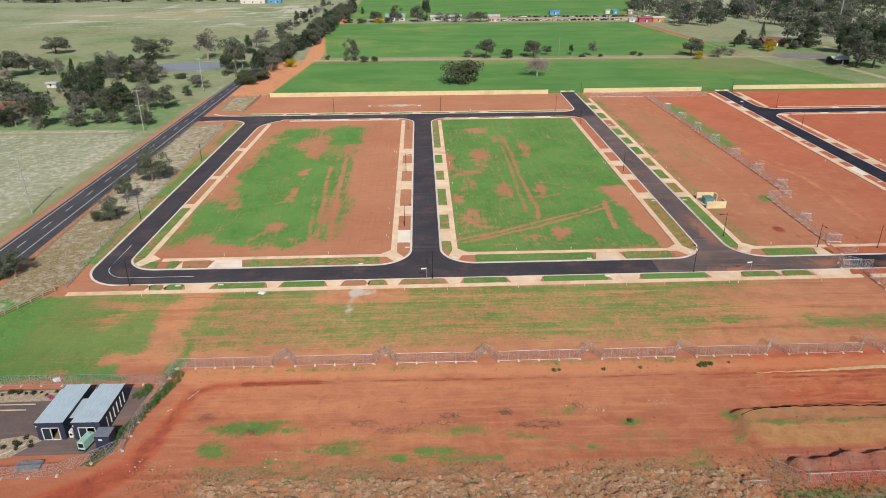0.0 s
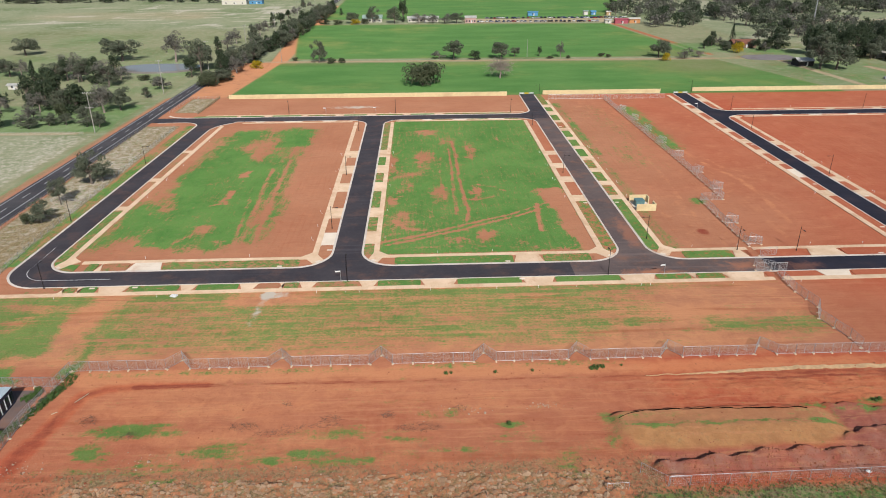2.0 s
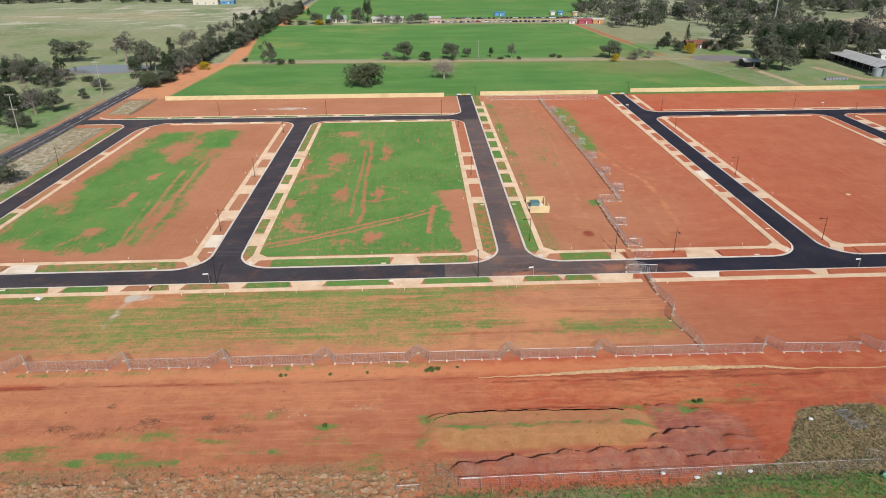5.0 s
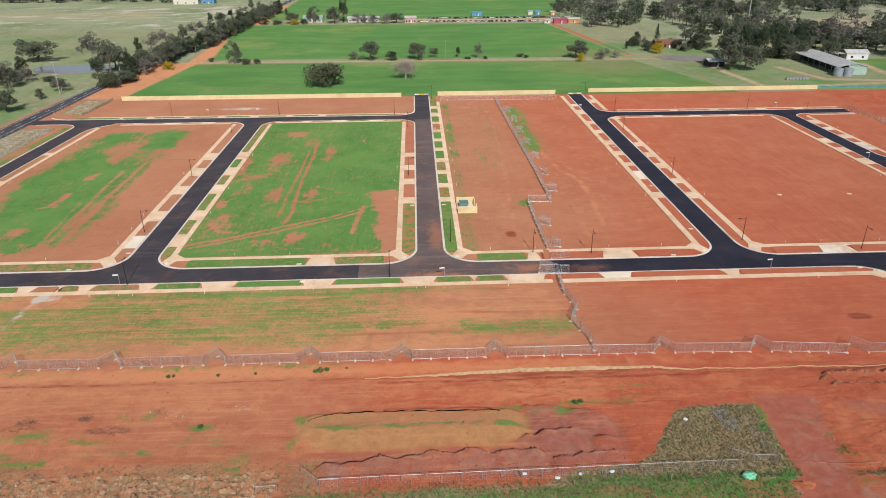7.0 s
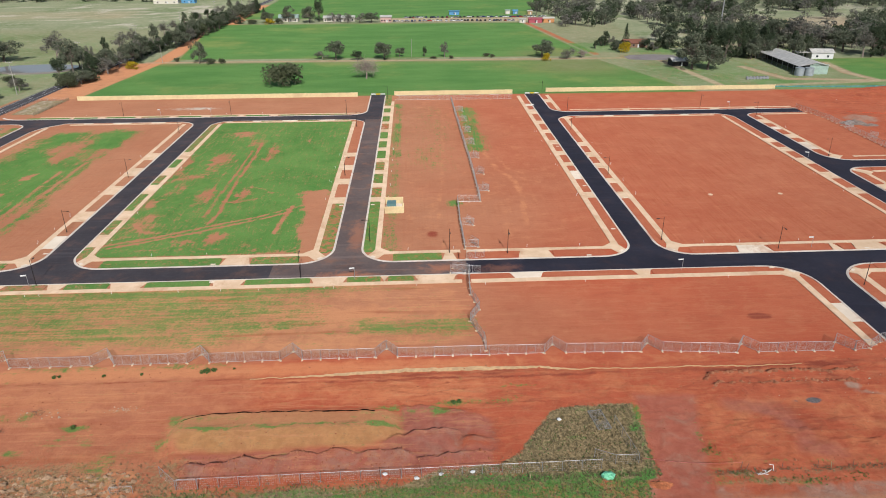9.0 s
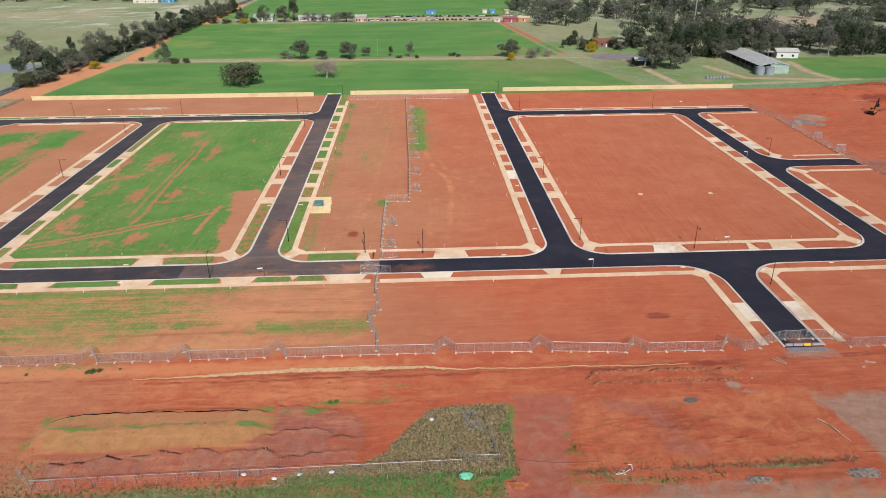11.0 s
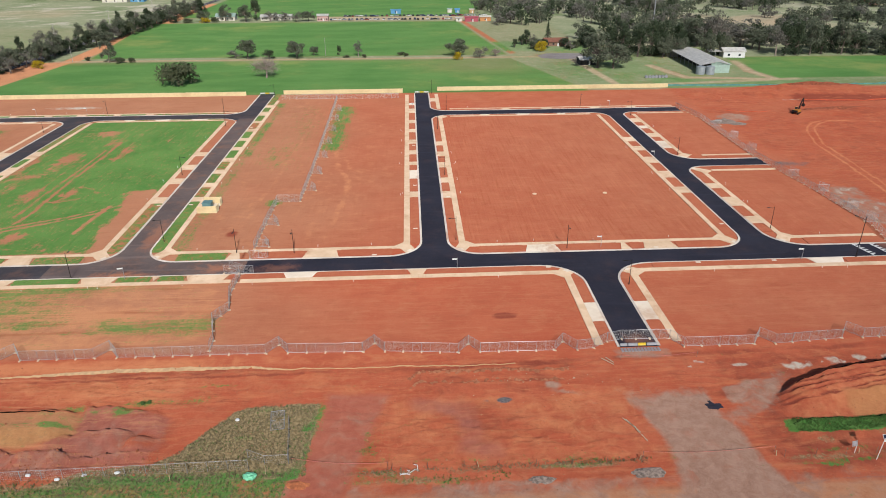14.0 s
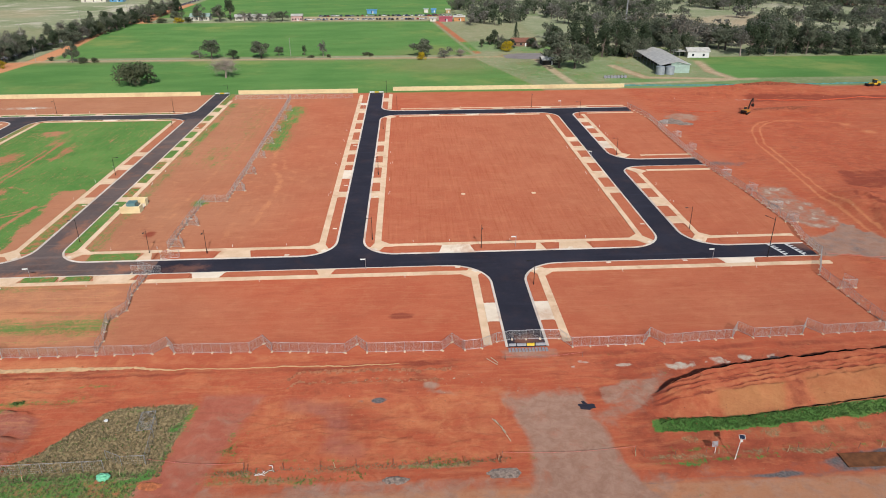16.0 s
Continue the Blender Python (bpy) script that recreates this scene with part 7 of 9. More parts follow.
chain_fence([(60.2, 65.8), (63.2, 63.0), (66.2, 63.0)])
chain_fence([(63.4, 63.1), (91.5, 63.7), (123.0, 64.4)])
chain_fence([(122.5, 66.6), (125.2, 65.2), (128.6, 65.2), (127.4, 74.0)])
chain_fence([(54.6, 62.4), (57.6, 62.5)], 1.4)
lying = thing("fallen_fence_panel", "grey mesh fence panel lying flat in dry grass", "fence", at=pose(124.6, 72.6, 0.12, 0, 0, 8))
bm = bmesh.new()
for q in ((0, 2.2, 0, 0.06), (0, 2.2, 2.3, 2.36), (0, 2.2, 4.6, 4.66), (0, 0.06, 0, 4.66), (2.14, 2.2, 0, 4.66)):
    box(bm, *q, 0, 0.07)
part("frame", bm, M_STEEL, lying)
bm = bmesh.new()
for k in range(22):
    box(bm, k * 0.1, k * 0.1 + 0.02, 0, 4.6, 0.01, 0.03)
part("wire_mesh", bm, M_WIRE, lying)
M_TARP = plain("mint_tarpaulin", (0.20, 0.62, 0.38), 0.55, vary=0.15)
bm = bmesh.new()
bmesh.ops.create_icosphere(bm, subdivisions=3, radius=1.0)
for v in bm.verts:
    q = 1 + 0.28 * (noise.noise(v.co * 2.1) + 0.6 * noise.noise(v.co * 5))
    v.co = Vector((v.co.x * 0.95 * q, v.co.y * 0.65 * q, max(-0.05, v.co.z * 0.6 * q + 0.2)))
ob = part("tarpaulin_bundle", bm, M_TARP)
ob.matrix_basis = pose(123.5, 62.7, 0)
tagged(ob, "crumpled bright green tarpaulin bundle in grass", "tarpaulin")

# star pickets along the near boundary
M_PICKET = plain("rusty_picket", (0.20, 0.13, 0.10), 0.8, vary=0.3)
picket = thing("star_picket", "thin dark steel star picket", "post", "star pickets")
bm = bmesh.new()
tube(bm, (0, 0, -0.2), (0, 0, 1.35), 0.04, n=3)
part("stem", bm, M_PICKET, picket)
whitepost = thing("marker_post", "leaning pale timber marker post", "post", "marker posts")
bm = bmesh.new()
box(bm, -0.05, 0.05, -0.03, 0.03, -0.2, 1.0)
part("stake", bm, M_TIMBER, whitepost)
first = True
for k, x in enumerate(list(np.arange(2, 54, 5.2)) + list(np.arange(143.5, 181, 5.2)) + list(np.arange(201, 262, 4.6))):
    m = pose(x, 63.1 if x > 60 else 61.6, 0, random.uniform(-9, 9), random.uniform(-9, 9), 0)
    if first:
        picket.matrix_basis, first = m, False
    else:
        copy_thing(picket, m)
first = True
for x, y in ((67.6, 62.0), (98.6, 62.2), (112.4, 62.7), (125.6, 63.3), (31.0, 61.5), (156.0, 63.2), (179.6, 63.5), (199.8, 63.3), (212.2, 63.2), (222.6, 63.2), (237.0, 63.4)):
    m = pose(x, y, 0, random.uniform(-6, 6), random.uniform(-10, 10), random.uniform(0, 180))
    if first:
        whitepost.matrix_basis, first = m, False
    else:
        copy_thing(whitepost, m)
M_TAPE = plain("faded_red_tape", (0.62, 0.20, 0.17), 0.6, vary=0.2)
for x0, x1, y0, y1 in ((129.0, 143.0, 65.2, 63.6), (180.2, 200.0, 64.0, 64.2), (184.0, 198.0, 88.9, 89.2), (264.5, 286.0, 127.5, 124.5)):
    line = thing("barrier_tape", "faded red warning tape strung between posts", "tape", "barrier tapes")
    bm = bmesh.new()
    n = 16
    for k in range(n):
        a, b = k / n, (k + 1) / n
        za, zb = 1.0 - 0.5 * math.sin(math.pi * a), 1.0 - 0.5 * math.sin(math.pi * b)
        vs = [bm.verts.new((x0 + (x1 - x0) * q, y0 + (y1 - y0) * q, z + dz)) for q, z, dz in ((a, za, 0), (b, zb, 0), (b, zb, 0.06), (a, za, 0.06))]
        bm.faces.new(vs)
    part("tape", bm, M_TAPE, line)
    for q in (0, 1):
        bm = bmesh.new()
        x, y = x0 + (x1 - x0) * q, y0 + (y1 - y0) * q
        tube(bm, (x, y, -0.1), (x, y, 1.2), 0.04, n=5)
        part("post", bm, M_PICKET, line)

# black silt cloth along the crests of the cut banks
M_CLOTH = plain("black_silt_cloth", (0.006, 0.005, 0.005), 1.0, vary=0.3, spec=0.0)


def silt_cloth(fn, x0, x1, h, step=0.5):
    bm = bmesh.new()
    prev = None
    for k in range(int((x1 - x0) / step) + 1):
        x = x0 + k * step
        y = fn(x)
        z = float(relief(np.array([x]), np.array([y]))[0])
        wob = noise.noise((x * 0.6, 3.0, h))
        tall = max(0.02, h * (0.60 + 1.3 * wob) * min(1.0, (x - x0) / 12 + 0.05))
        row = [bm.verts.new((x, y, z - 0.15)), bm.verts.new((x, y - 0.06, z + tall * 0.6)), bm.verts.new((x, y + 0.06, z + tall)), bm.verts.new((x, y + 0.16, z + tall * 0.4 - 0.2))]
        if prev:
            for i in range(3):
                bm.faces.new((prev[i], row[i], row[i + 1], prev[i + 1]))
        prev = row
    ob = part("silt_cloth", bm, M_CLOTH)
    tagged(ob, "black silt cloth draped along the crest of a bank", "silt fence", "silt cloths")


silt_cloth(lambda x: 78.0 - 3.0 * max(0.0, (66 - x) / 8) ** 2 + 0.25 * math.sin(x * 0.12), 60, 90, 0.17)
silt_cloth(lambda x: float(np.interp(x, (207, 210, 217, 226, 243, 300), (76.4, 78.4, 81.1, 83.4, 85.6, 92))), 210.5, 300, 0.26)
silt_cloth(lambda x: 70.9 + 0.14 * max(0.0, x - 218) - 1.8 * max(0.0, (210 - x) / 5) ** 2, 205.5, 300, 0.16)



# weeds against the haul track and brushwood left from clearing
M_TWIG = crumb("dead_twig", (0.10, 0.062, 0.045), (0.24, 0.16, 0.12))


def brush_pile(x, y, rx, ry, count, seed):
    rnd = random.Random(seed)
    bm = bmesh.new()
    for _ in range(count):
        a, q = rnd.uniform(0, 6.28), math.sqrt(rnd.random())
        px_, py_ = x + rx * q * math.cos(a), y + ry * q * math.sin(a)
        z = float(relief(np.array([px_]), np.array([py_]))[0])
        d, L = rnd.uniform(0, 6.28), rnd.uniform(0.25, 0.9)
        tube(bm, (px_, py_, z + rnd.uniform(0, 0.12)), (px_ + L * math.cos(d), py_ + L * math.sin(d), z + rnd.uniform(0.03, 0.22)), 0.020, 0.008, 3, False)
    tagged(part("brushwood", bm, M_TWIG), "scattered dead brushwood on bare red soil", "brushwood", kind="stuff")


for k, (x, y, rx, ry, n) in enumerate(((29.5, 76.7, 3.6, 1.0, 90), (24.6, 79.8, 1.2, 0.9, 40), (-22.0, 80.2, 1.6, 1.4, 40), (2.6, 77.8, 2.2, 1.0, 50), (15.8, 79.1, 1.6, 1.0, 45), (7.5, 76.3, 3.0, 0.7, 45), (8.3, 83.2, 0.7, 0.5, 16), (13.0, 77.6, 5.0, 0.6, 40), (36.0, 81.0, 1.0, 0.7, 20), (-14.0, 76.4, 1.4, 0.8, 24))):
    brush_pile(x, y, rx, ry, n * 2, 60 + k)

# pale sand windrow along the haul track
M_SAND = plain("pale_sand", (0.54, 0.36, 0.20), 0.95, vary=0.15, scale=1.5)
bm = bmesh.new()
prev = None
for k in range(0, 200):
    x = 68 + k * 0.5
    if x > 165:
        break
    w = 0.58 * max(0.0, math.sin(math.pi * min(1, max(0.0, (x - 74) / 52)))) ** 0.8 + 0.10 + 0.05 * noise.noise((x * 0.12, 0, 1))
    y = float(np.interp(x, (68, 76, 85, 95, 106, 116, 125, 165), (88.6, 88.9, 89.3, 89.9, 90.0, 89.9, 89.1, 88.7))) + 0.10 * noise.noise((x * 0.09, 4, 1))
    zg = max(float(q) for q in relief(np.array([x, x, x]), np.array([y - w, y, y + w])))
    row = [bm.verts.new((x, y + d * w, zg + z)) for d, z in ((-1, -0.4), (-0.75, 0.04), (0, 0.13), (0.7, 0.07), (1, -0.4))]
    if prev:
        for i in range(4):
            bm.faces.new((prev[i], row[i], row[i + 1], prev[i + 1]))
    prev = row
tagged(part("sand_windrow", bm, M_SAND), "long low ridge of pale sand on red soil", "sand ridge")

# timber offcuts, steel plate, solar light mast
for k, (x, y, L, a) in enumerate(((-25.4, 86.0, 2.6, 62), (-28.0, 82.2, 0.9, 40), (180.4, 71.6, 2.6, -58), (180.8, 70.9, 3.4, -66), (181.5, 68.7, 3.0, -72), (181.5, 88.4, 2.6, -50), (182.0, 88.8, 2.0, -58))):
    bm = bmesh.new()
    box(bm, -L / 2, L / 2, -0.06, 0.06, 0.0, 0.08)
    ob = part("timber_offcut", bm, M_PLANK)
    ob.matrix_basis = pose(x, y, 0.12, 0, 0, a)
    tagged(ob, "pale timber offcut lying on red soil", "timber", "timber offcuts")
M_RUST = plain("rusty_plate", (0.22, 0.085, 0.035), 0.85, 0.2, 0.25, 1.0)
bm = bmesh.new()
box(bm, 0, 7.4, 0, 2.8, 0.12, 0.2)
ob = part("steel_road_plate", bm, M_RUST)
ob.matrix_basis = pose(229.5, 59.3, 0)
tagged(ob, "large rusty steel plate lying on the roadside", "steel plate")
M_PV = plain("solar_cells", (0.02, 0.025, 0.05), 0.2, 0.0, 0.1)
mast = thing("solar_light_mast", "white pole carrying a small solar panel", "light mast", at=pose(213.9, 61.7, 0, 0, 4, 0))
bm = bmesh.new()
tube(bm, (0, 0, 0), (0, 0, 4.1), 0.055, 0.045, 8)
part("pole", bm, M_WHITE, mast)
bm = bmesh.new()
box(bm, -0.42, 0.42, -0.04, 0.04, -0.28, 0.28, pose(0, -0.05, 4.3, -50))
part("solar_panel", bm, M_PV, mast)
bm = bmesh.new()
for q in ((-0.46, 0.46, -0.32, -0.28), (-0.46, 0.46, 0.28, 0.32), (-0.46, -0.42, -0.32, 0.32), (0.42, 0.46, -0.32, 0.32)):
    box(bm, q[0], q[1], -0.05, 0.05, q[2], q[3], pose(0, -0.05, 4.3, -50))
part("panel_frame", bm, M_WHITE, mast)
bm = bmesh.new()
box(bm, 0.05, 0.28, -0.1, 0.1, 3.4, 3.65)
part("lamp_head", bm, M_WHITE, mast)
board = thing("site_sign_board", "grey slatted sign board propped on a post", "sign", at=pose(211.6, 63.3, 0))
bm = bmesh.new()
tube(bm, (0, 0, 0), (0, 0, 1.2), 0.05)
part("post", bm, M_WHITE, board)
for k in range(5):
    bm = bmesh.new()
    box(bm, -0.6, 0.6, -0.02, 0.02, 1.0 + k * 0.17, 1.12 + k * 0.17, pose(0, 0.0, 0, -20, 12, 20))
    part("slat", bm, M_GREYP, board)
for k, (x, y) in enumerate(((92, 64.6), (100, 64.2), (119.0, 75.4), (96.5, 63.6), (104.5, 64.5), (-21.5, 120.6), (-49.5, 91.2))):
    bm = bmesh.new()
    s = 0.30 if k < 5 else 0.6
    bmesh.ops.create_icosphere(bm, subdivisions=2, radius=s)
    for v in bm.verts:
        q = 1 + 0.35 * noise.noise(v.co * 3 + Vector((k, 0, 0)))
        v.co = Vector((v.co.x * q * 1.3, v.co.y * q, max(0, v.co.z * q * 0.5 + 0.15)))
    ob = part("white_litter_bag", bm, M_WHITE)
    ob.matrix_basis = pose(x, y, 0.02)
    tagged(ob, "crumpled white plastic bag on the ground", "litter", "litter bags")

# tangle of white pipe by the boundary line
pipe = thing("white_pipe_tangle", "bent lengths of white plastic pipe on red soil", "pipe", at=pose(146.6, 62.6, float(relief(np.array([146.6]), np.array([62.6]))[0])))
for way in (((-2.0, -0.1, 0.05), (-1.5, -0.5, 0.05), (-0.9, -0.45, 0.12), (-0.5, 0.0, 0.25), (-0.9, 0.3, 0.1)), ((-0.6, -0.3, 0.06), (0.2, -0.1, 0.5), (0.5, 0.3, 0.1)), ((0.1, 0.5, 0.9), (0.6, 0.35, 0.95), (0.7, 0.1, 0.05)), ((-1.9, -0.6, 0.04), (-1.3, -0.2, 0.06), (-0.4, -0.6, 0.04))):
    bm = bmesh.new()
    for a, b in zip(way, way[1:]):
        tube(bm, a, b, 0.045, n=6)
    part("pipe", bm, M_WHITE, pipe)

# a spill of black asphalt on the gravel entrance
bm = bmesh.new()
ringv = []
for k in range(26):
    a = k * math.tau / 26
    q = 1 + 0.5 * noise.noise((math.cos(a) * 1.6, math.sin(a) * 1.6, 7.0)) + (0.8 if k in (7, 8) else 0)
    x, y = 195.5 + 1.5 * q * math.cos(a), 75.2 + 1.05 * q * math.sin(a)
    ringv.append(bm.verts.new((x, y, float(relief(np.array([x]), np.array([y]))[0]) - 0.02)))
mid = bm.verts.new((195.5, 75.2, float(relief(np.array([195.5]), np.array([75.2]))[0]) + 0.16))
for k in range(26):
    bm.faces.new((ringv[k - 1], ringv[k], mid))
tagged(part("asphalt_spill", bm, M_NEW), "black heap of spilt asphalt on gravel", "spill")


# rubble heaps and a low orange mound beside the near road
def heap(name, x, y, rx, ry, h, mat, label, cat, seed):
    bm = bmesh.new()
    n, m = 22, 6
    top = bm.verts.new((0, 0, h))
    prev = None
    for j in range(1, m + 1):
        ring_ = []
        for k in range(n):
            a, q = k * math.tau / n, j / m
            lump = 1 + 0.35 * noise.noise((math.cos(a) * 2, math.sin(a) * 2, seed)) * q
            bump_ = 0.30 * h * noise.noise((math.cos(a) * q * 5, math.sin(a) * q * 5, seed + 9.0))
            ring_.append(bm.verts.new((rx * q * lump * math.cos(a), ry * q * lump * math.sin(a), h * (1 - q) ** 0.8 + bump_ * (1 - q ** 4) - 0.12 * q)))
        for k in range(n):
            if prev is None:
                bm.faces.new((ring_[k - 1], ring_[k], top))
            else:
                bm.faces.new((ring_[k - 1], ring_[k], prev[k], prev[k - 1]))
        prev = ring_
    ob = part(name, bm, mat)
    ob.matrix_basis = pose(x, y, float(relief(np.array([x]), np.array([y]))[0]))
    return tagged(ob, label, cat)


M_RUBBLE = plain("grey_crushed_rock", (0.25, 0.195, 0.165), 0.95, vary=0.45, scale=2.5)
M_MOUND = plain("orange_earth", (0.44, 0.15, 0.065), 0.95, vary=0.3, scale=1.5)
M_MUD = plain("wet_red_clay", (0.30, 0.085, 0.042), 0.9, vary=0.35, scale=1.2)
heap("rock_heap", 180.2, 60.8, 2.8, 1.3, 0.5, M_RUBBLE, "low heap of grey crushed rock by the road", "heap", 1.0)
heap("rock_heap", 164.7, 60.2, 1.9, 0.9, 0.42, M_RUBBLE, "small heap of grey crushed rock by the road", "heap", 2.0)
heap("earth_mound", 130.3, 60.9, 1.9, 0.9, 0.5, M_MOUND, "low mound of orange earth on the road edge", "mound", 3.0)
heap("rock_heap", 271.5, 251.5, 5.5, 3.0, 1.5, M_RUBBLE, "spread heap of pale grey rock beside the fence", "heap", 4.0)
heap("rock_heap", 276.5, 248.0, 4.0, 2.2, 0.9, M_RUBBLE, "low heap of pale grey rock beside the fence", "heap", 5.0)
heap("earth_mound", 342.0, 314.0, 26.0, 4.5, 2.6, M_MUD, "long stockpile of dark red earth", "mound", 6.0)
heap("earth_mound", 331.0, 268.0, 17.0, 3.6, 1.2, M_MUD, "low stockpile of red earth beside the digger", "mound", 7.0)
# planted beds and litter round the site office
M_BED = plain("pale_mulch", (0.34, 0.27, 0.19), 0.95, vary=0.3, scale=2.0)
M_SHRUB = leaf("bed_shrub", (0.045, 0.060, 0.035), (0.12, 0.125, 0.065))
M_WEEDY = leaf("fence_leaf", (0.085, 0.165, 0.045), (0.17, 0.26, 0.085))
M_PINK = leaf("pink_flower", (0.60, 0.10, 0.22), (0.80, 0.35, 0.45))


def bed_plant(x, y, r, mat, name, label):
    rnd = random.Random(int(x * 31 + y * 17))
    bm = bmesh.new()
    for _ in range(70):
        v = Vector((rnd.gauss(0, 1), rnd.gauss(0, 1), abs(rnd.gauss(0.2, 1)))).normalized()
        p = Vector((v.x * r, v.y * r, 0.1 + v.z * r * 0.9)) * rnd.uniform(0.5, 1.05)
        u = v.orthogonal().normalized() * 0.16 * r * 1.6
        w = v.cross(u)
        bm.faces.new([bm.verts.new(p + u * a + w * b) for a, b in ((-1, -0.2), (0, -0.6), (1, 0.2), (0, 0.6))])
    ob = part(name, bm, mat)
    ob.matrix_basis = pose(x, y, 0.05)
    tagged(ob, label, "plant", "bed plants")


pad("garden_bed", [(-56.5, 69.8), (-47.5, 72.4), (-44.6, 76.0), (-46.8, 77.2), (-57.5, 75.0)], M_BED, 0.06, "mulched garden bed beside the car park", "garden bed")
pad("garden_bed", [(-60.5, 85.2), (-46.2, 85.6), (-46.0, 88.4), (-60.5, 88.2)], M_BED, 0.06, "mulched garden bed along the yard fence", "garden bed")
rb = random.Random(77)
for k in range(22):
    q = rb.random()
    bed_plant(-56 + q * 10.5, 71.3 + q * 3.6 + rb.uniform(-0.6, 2.2), rb.uniform(0.28, 0.5), M_SHRUB, "garden_shrub", "small dark green shrub in a mulched bed")
for k in range(12):
    bed_plant(-60 + k * 1.2, 87.4 + rb.uniform(-0.5, 0.5), rb.uniform(0.3, 0.7), M_SHRUB, "garden_shrub", "small dark green shrub in a mulched bed")
for x in (-48.6, -47.9, -47.2, -56.8, -57.6, -58.4):
    bed_plant(x, 86.2 + rb.uniform(-0.3, 0.3), 0.42, M_PINK, "flowering_shrub", "low shrub covered in pink flowers")
for k in range(8):
    bed_plant(-33.6 + rb.uniform(-0.8, 0.8) + 0.05 * k, 86.0 + k * 0.35, rb.uniform(0.5, 0.9), M_WEEDY, "fence_shrub", "leafy green bush against the yard fence")
for k in range(16):
    y = 71.5 + k * 1.15
    bed_plant(float(np.interp(y, (66, 72, 80, 90), (-37.8, -35.0, -32.6, -29.9))) + rb.uniform(-0.3, 0.5), y, rb.uniform(0.35, 0.8), M_WEEDY, "fence_shrub", "leafy green bush against the yard fence")
for x, y, r in ((60.0, 91.2, 0.75), (61.2, 91.5, 0.6), (59.2, 91.0, 0.5), (34.0, 90.6, 0.45), (34.9, 90.7, 0.35), (42.5, 90.6, 0.4), (48.9, 90.8, 0.35), (64.6, 91.8, 0.3), (102.6, 80.4, 0.5), (103.6, 80.7, 0.45), (43.2, 76.9, 0.5)):
    bed_plant(x, y, r, M_WEEDY, "weed_clump", "leafy green weed clump on bare soil")
# teal silt fence along the far boundary and orange safety mesh by the dig
M_TEAL = plain("teal_shade_cloth", (0.10, 0.30, 0.28), 0.8, vary=0.3, scale=0.4)
M_SAFETY = plain("orange_safety_mesh", (0.60, 0.11, 0.05), 0.8, vary=0.3)


def cloth_fence(name, pts, h, mat, label, cat):
    f = thing(name, label, cat, cat + "s")
    for (ax, ay), (bx, by) in zip(pts, pts[1:]):
        n = max(2, int(math.hypot(bx - ax, by - ay) / 2.5))
        bm = bmesh.new()
        prev = None
        for k in range(n + 1):
            q = k / n
            x, y = ax + (bx - ax) * q, ay + (by - ay) * q
            z = float(relief(np.array([x]), np.array([y]))[0])
            lean = 0.35 * noise.noise((x * 0.25, y * 0.25, 3.0))
            row = [bm.verts.new((x, y, z - 0.1)), bm.verts.new((x, y + lean, z + h * (0.75 + 0.5 * noise.noise((x * 0.4, y * 0.4, 1.0)))))]
            if prev:
                bm.faces.new((prev[0], row[0], row[1], prev[1]))
            prev = row
        part("cloth", bm, mat, f)
        for k in range(0, n + 1, 2):
            q = k / n
            x, y = ax + (bx - ax) * q, ay + (by - ay) * q
            bm = bmesh.new()
            z = float(relief(np.array([x]), np.array([y]))[0])
            tube(bm, (x, y + 0.05, z - 0.2), (x, y + 0.05, z + h + 0.15), 0.035, n=4)
            part("post", bm, M_PICKET, f)


cloth_fence("silt_fence", [(272, 321.5), (300, 319.8), (330, 319.0), (372, 319.5), (420, 320.5)], 0.8, M_TEAL, "sagging teal shade cloth silt fence", "silt fence")
cloth_fence("safety_mesh_fence", [(323.7, 287.5), (350, 284.5), (372, 289.7), (384, 287.4), (410, 288.5)], 0.55, M_SAFETY, "sagging orange safety mesh fence", "mesh fence")
cloth_fence("safety_mesh_fence", [(279.6, 270.3), (291, 266.8), (299, 267.7)], 0.3, M_SAFETY, "collapsed orange safety mesh on red soil", "mesh fence")

# ---------------------------------------------------------------- trees
LEAVES = {"g": leaf("gum_leaf", (0.125, 0.150, 0.098), (0.245, 0.265, 0.185)), "d": leaf("dark_leaf", (0.050, 0.078, 0.044), (0.125, 0.158, 0.086)),
          "y": leaf("grey_leaf", (0.185, 0.180, 0.150), (0.300, 0.288, 0.245)), "b": leaf("olive_leaf", (0.100, 0.125, 0.066), (0.195, 0.210, 0.120)),
          "w": leaf("wattle_blossom", (0.48, 0.36, 0.02), (0.72, 0.55, 0.04)), "c": leaf("pine_needle", (0.042, 0.072, 0.040), (0.095, 0.130, 0.068))}
NAMES = {"g": ("gum_tree", "grey-green gum tree with an open crown"), "d": ("dense_tree", "dark green dense-crowned tree"), "y": ("thin_tree", "thin grey-brown half-bare tree"),
         "b": ("shrub", "rounded olive-green shrub with dense leaves"), "w": ("wattle", "wattle shrub covered in yellow blossom"), "c": ("conifer", "narrow dark green conifer tree"), "x": ("dead_tree", "leafless pale grey tree")}
M_DEADWOOD = plain("pale_deadwood", (0.34, 0.28, 0.24), 0.9, vary=0.2)


